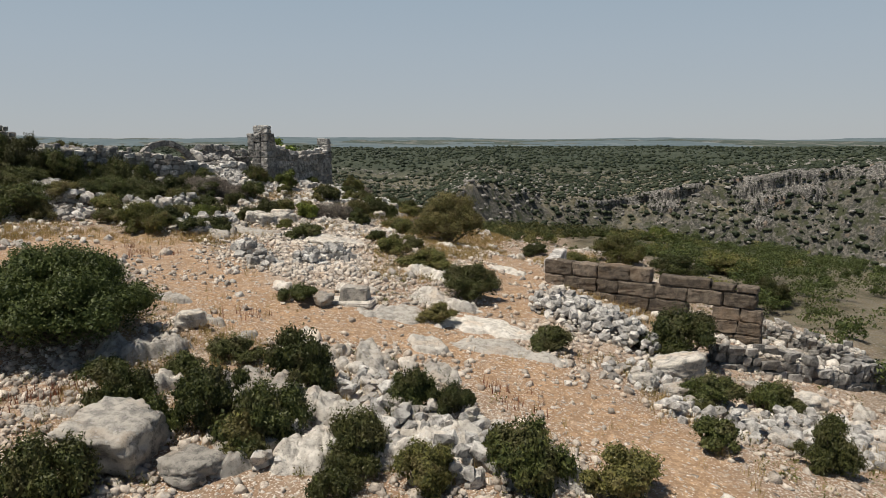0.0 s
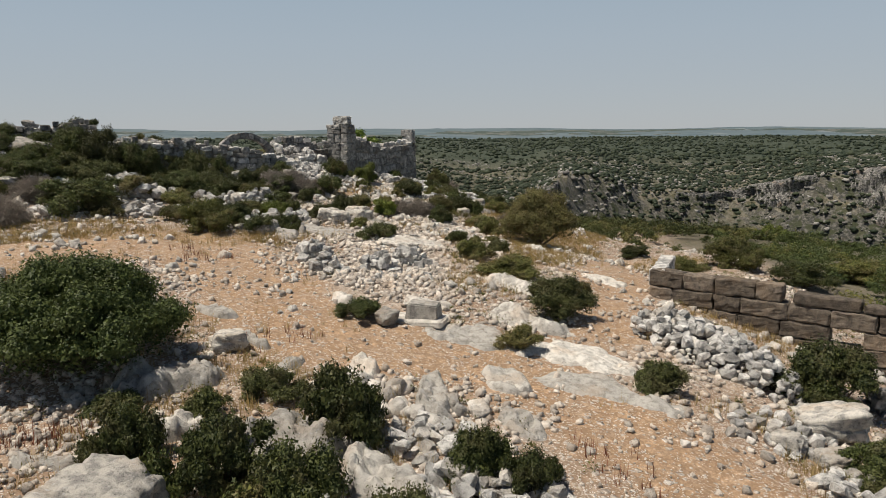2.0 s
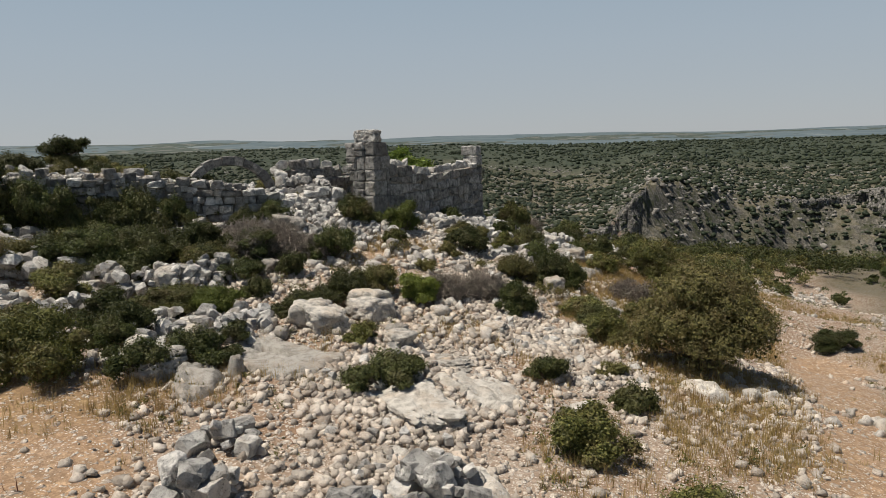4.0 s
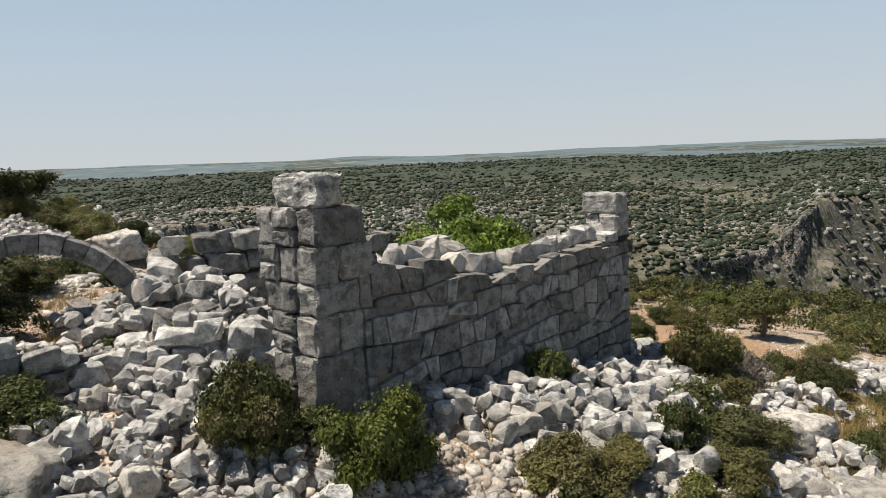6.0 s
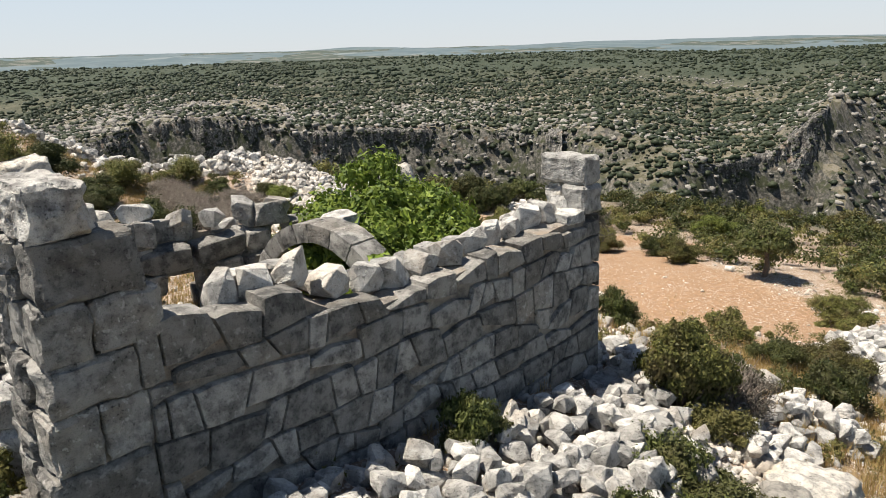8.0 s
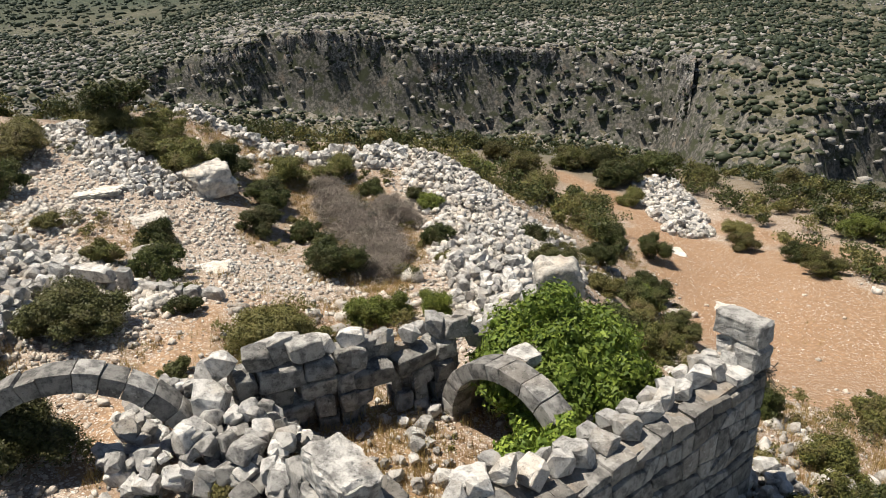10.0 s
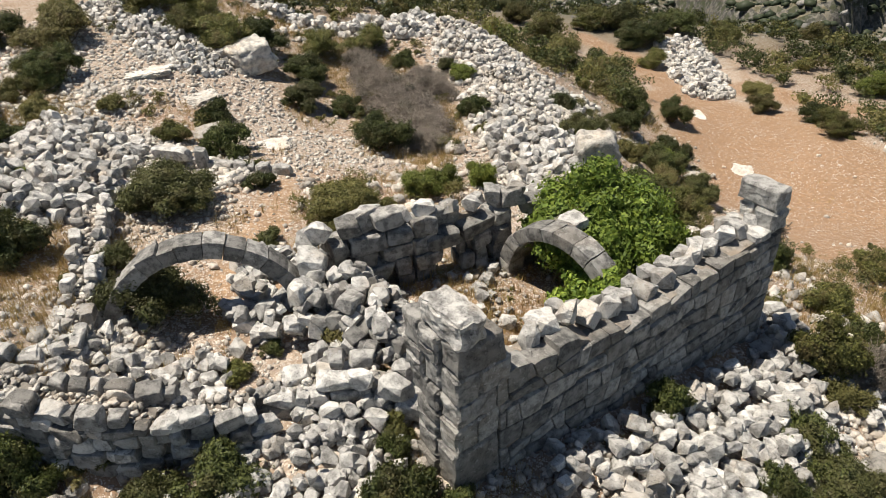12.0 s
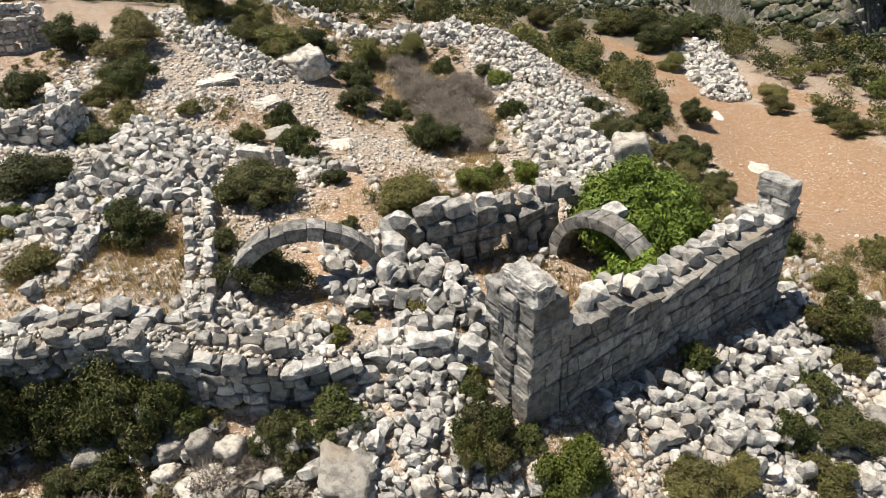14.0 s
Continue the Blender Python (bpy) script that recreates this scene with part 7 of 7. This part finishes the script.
heap("stone_pile", "pale stones strewn over the hillside", [(-24.5, 40.4, 1.6), (-27, 40.6, 1.6), (-22, 38.6, 1.4), (-29.6, 37.8, 1.6), (-31.5, 41.4, 1.6), (-25.6, 36.6, 1.4), (-20, 39.4, 1.2)], 420, 0.2, 0.8, 0.25, rng, STONES, 200)
heap("stone_pile", "pale stones along the foot of the hillside", [(-14, 36, 1.2), (-17, 36.6, 1.3), (-20, 35.6, 1.3), (-12.4, 37.2, 1.0), (-22.6, 33.6, 1.3)], 260, 0.12, 0.6, 0.15, rng, STONES, 160)

# ---- loose stones everywhere on the hilltop ----
n = 170000
px, py = rng.uniform(-46, 16, n), -3 + 89 * rng.random(n) ** 1.05
lush = fractal(px, py, 6, 81, 3)
keepers = rng.random(n) < np.clip(0.34 + 0.75 * lush + 0.5 * fractal(px, py, 1.6, 83, 2), 0.06, 0.95) * (1 - 0.85 * on_track(px, py)) * (1 - 0.5 * sstep(46, 56, py)) + 0.25 * on_grit(px, py)
keepers &= rng.random(n) > 0.7 * on_clearing(px, py)
keepers &= np.hypot(px + 14, py - 45) < 48
px, py = px[keepers], py[keepers]
sz = 0.04 + 0.26 * rng.random(len(px)) ** 3.6
stones = new("loose_stones", scatter("loose_stones", rng, np.c_[px, py, ground_z(px, py) + sz * 0.14], sz, M_PEBBLE, 0.65, 0.35, FLAKES))
tagged(stones, "loose pale limestone pebbles and cobbles strewn over the soil", "stones", kind="stuff")

n = 52000
px, py = rng.uniform(-15, 4, n), rng.uniform(11, 52, n)
ok = rng.random(n) < np.clip(0.5 + 0.7 * fractal(px, py, 3, 104, 3) + 0.4 * on_grit(px, py) - 0.8 * on_track(px, py), 0.03, 1)
px, py = px[ok], py[ok]
sz = 0.04 + 0.22 * rng.random(len(px)) ** 3.0
ob = new("slope_stones", scatter("slope_stones", rng, np.c_[px, py, ground_z(px, py) + sz * 0.16], sz, M_PEBBLE, 0.75, 0.5, FLAKES))
tagged(ob, "angular pinkish-white stones strewn down the slope", "stones", kind="stuff")
n = 90000
px, py = rng.uniform(-48, -4, n), rng.uniform(44, 92, n)
ok = rng.random(n) < on_grit(px, py) * 0.9 + 0.06 * (1 - on_clearing(px, py))
px, py = px[ok], py[ok]
sz = 0.035 + 0.17 * rng.random(len(px)) ** 3.0
ob = new("grit_stones", scatter("grit_stones", rng, np.c_[px, py, ground_z(px, py) + sz * 0.16], sz, M_STREWN, 0.7, 0.4, FLAKES))
tagged(ob, "pale grey stones covering the gritty banks of the hilltop", "stones", kind="stuff")

# fallen wall stones over the floors of the ruin, and clumps of field stones
FLOORS = [(-27.6, 45.2, 1.8), (-30.5, 46.8, 3.2), (-33.5, 50.5, 3.0), (-28.4, 52.8, 2.2), (-20.7, 47.8, 1.4), (-36.8, 48.6, 2.6), (-39.5, 52.4, 3.0), (-33.6, 46.4, 2.4), (-26.6, 55.4, 1.6), (-31.8, 54.4, 2.0), (-8.6, 49.8, 2.0), (-6.8, 52.6, 2.2), (-6.0, 57.0, 2.4), (-36.0, 57.2, 2.0), (-42.0, 57.4, 2.4), (-31.0, 54.6, 2.2), (-34.6, 53.4, 2.2), (-28.6, 50.6, 2.0)]
area = np.array([q[2] ** 2 for q in FLOORS])
pick = rng.choice(len(FLOORS), 10500, p=area / area.sum())
fl = np.array(FLOORS)[pick]
a, q = rng.uniform(0, 6.283, len(fl)), np.sqrt(rng.random(len(fl))) * fl[:, 2] * rng.uniform(0.8, 1.2, len(fl))
px, py = fl[:, 0] + q * np.cos(a), fl[:, 1] + q * np.sin(a)
sz = 0.08 + 0.26 * rng.random(len(px)) ** 2
ob = new("floor_rubble", scatter("floor_rubble", rng, np.c_[px, py, ground_z(px, py) + sz * 0.2], sz, M_STREWN, 0.75, 0.5, FLAKES))
tagged(ob, "grey rubble of fallen wall stones covering the ruin floor", "rubble", kind="stuff")
n = 60000
px, py = rng.uniform(-46, 16, n), -3 + 92 * rng.random(n)
clump = fractal(px, py, 3.2, 86, 3) + 0.6 * fractal(px, py, 11, 89, 2)
ok = (clump > 0.42) & (on_grit(px, py) < 0.3) & (rng.random(n) < 0.75 - 0.6 * on_track(px, py) - 0.3 * on_clearing(px, py))
px, py = px[ok][:14000], py[ok][:14000]
sz = 0.12 + 0.42 * rng.random(len(px)) ** 2.6
ob = new("field_stones", scatter("field_stones", rng, np.c_[px, py, ground_z(px, py) + sz * 0.15], sz, M_STREWN, 0.75, 0.5))
tagged(ob, "clumps of weathered pale field stones on the hilltop", "stones", kind="stuff")
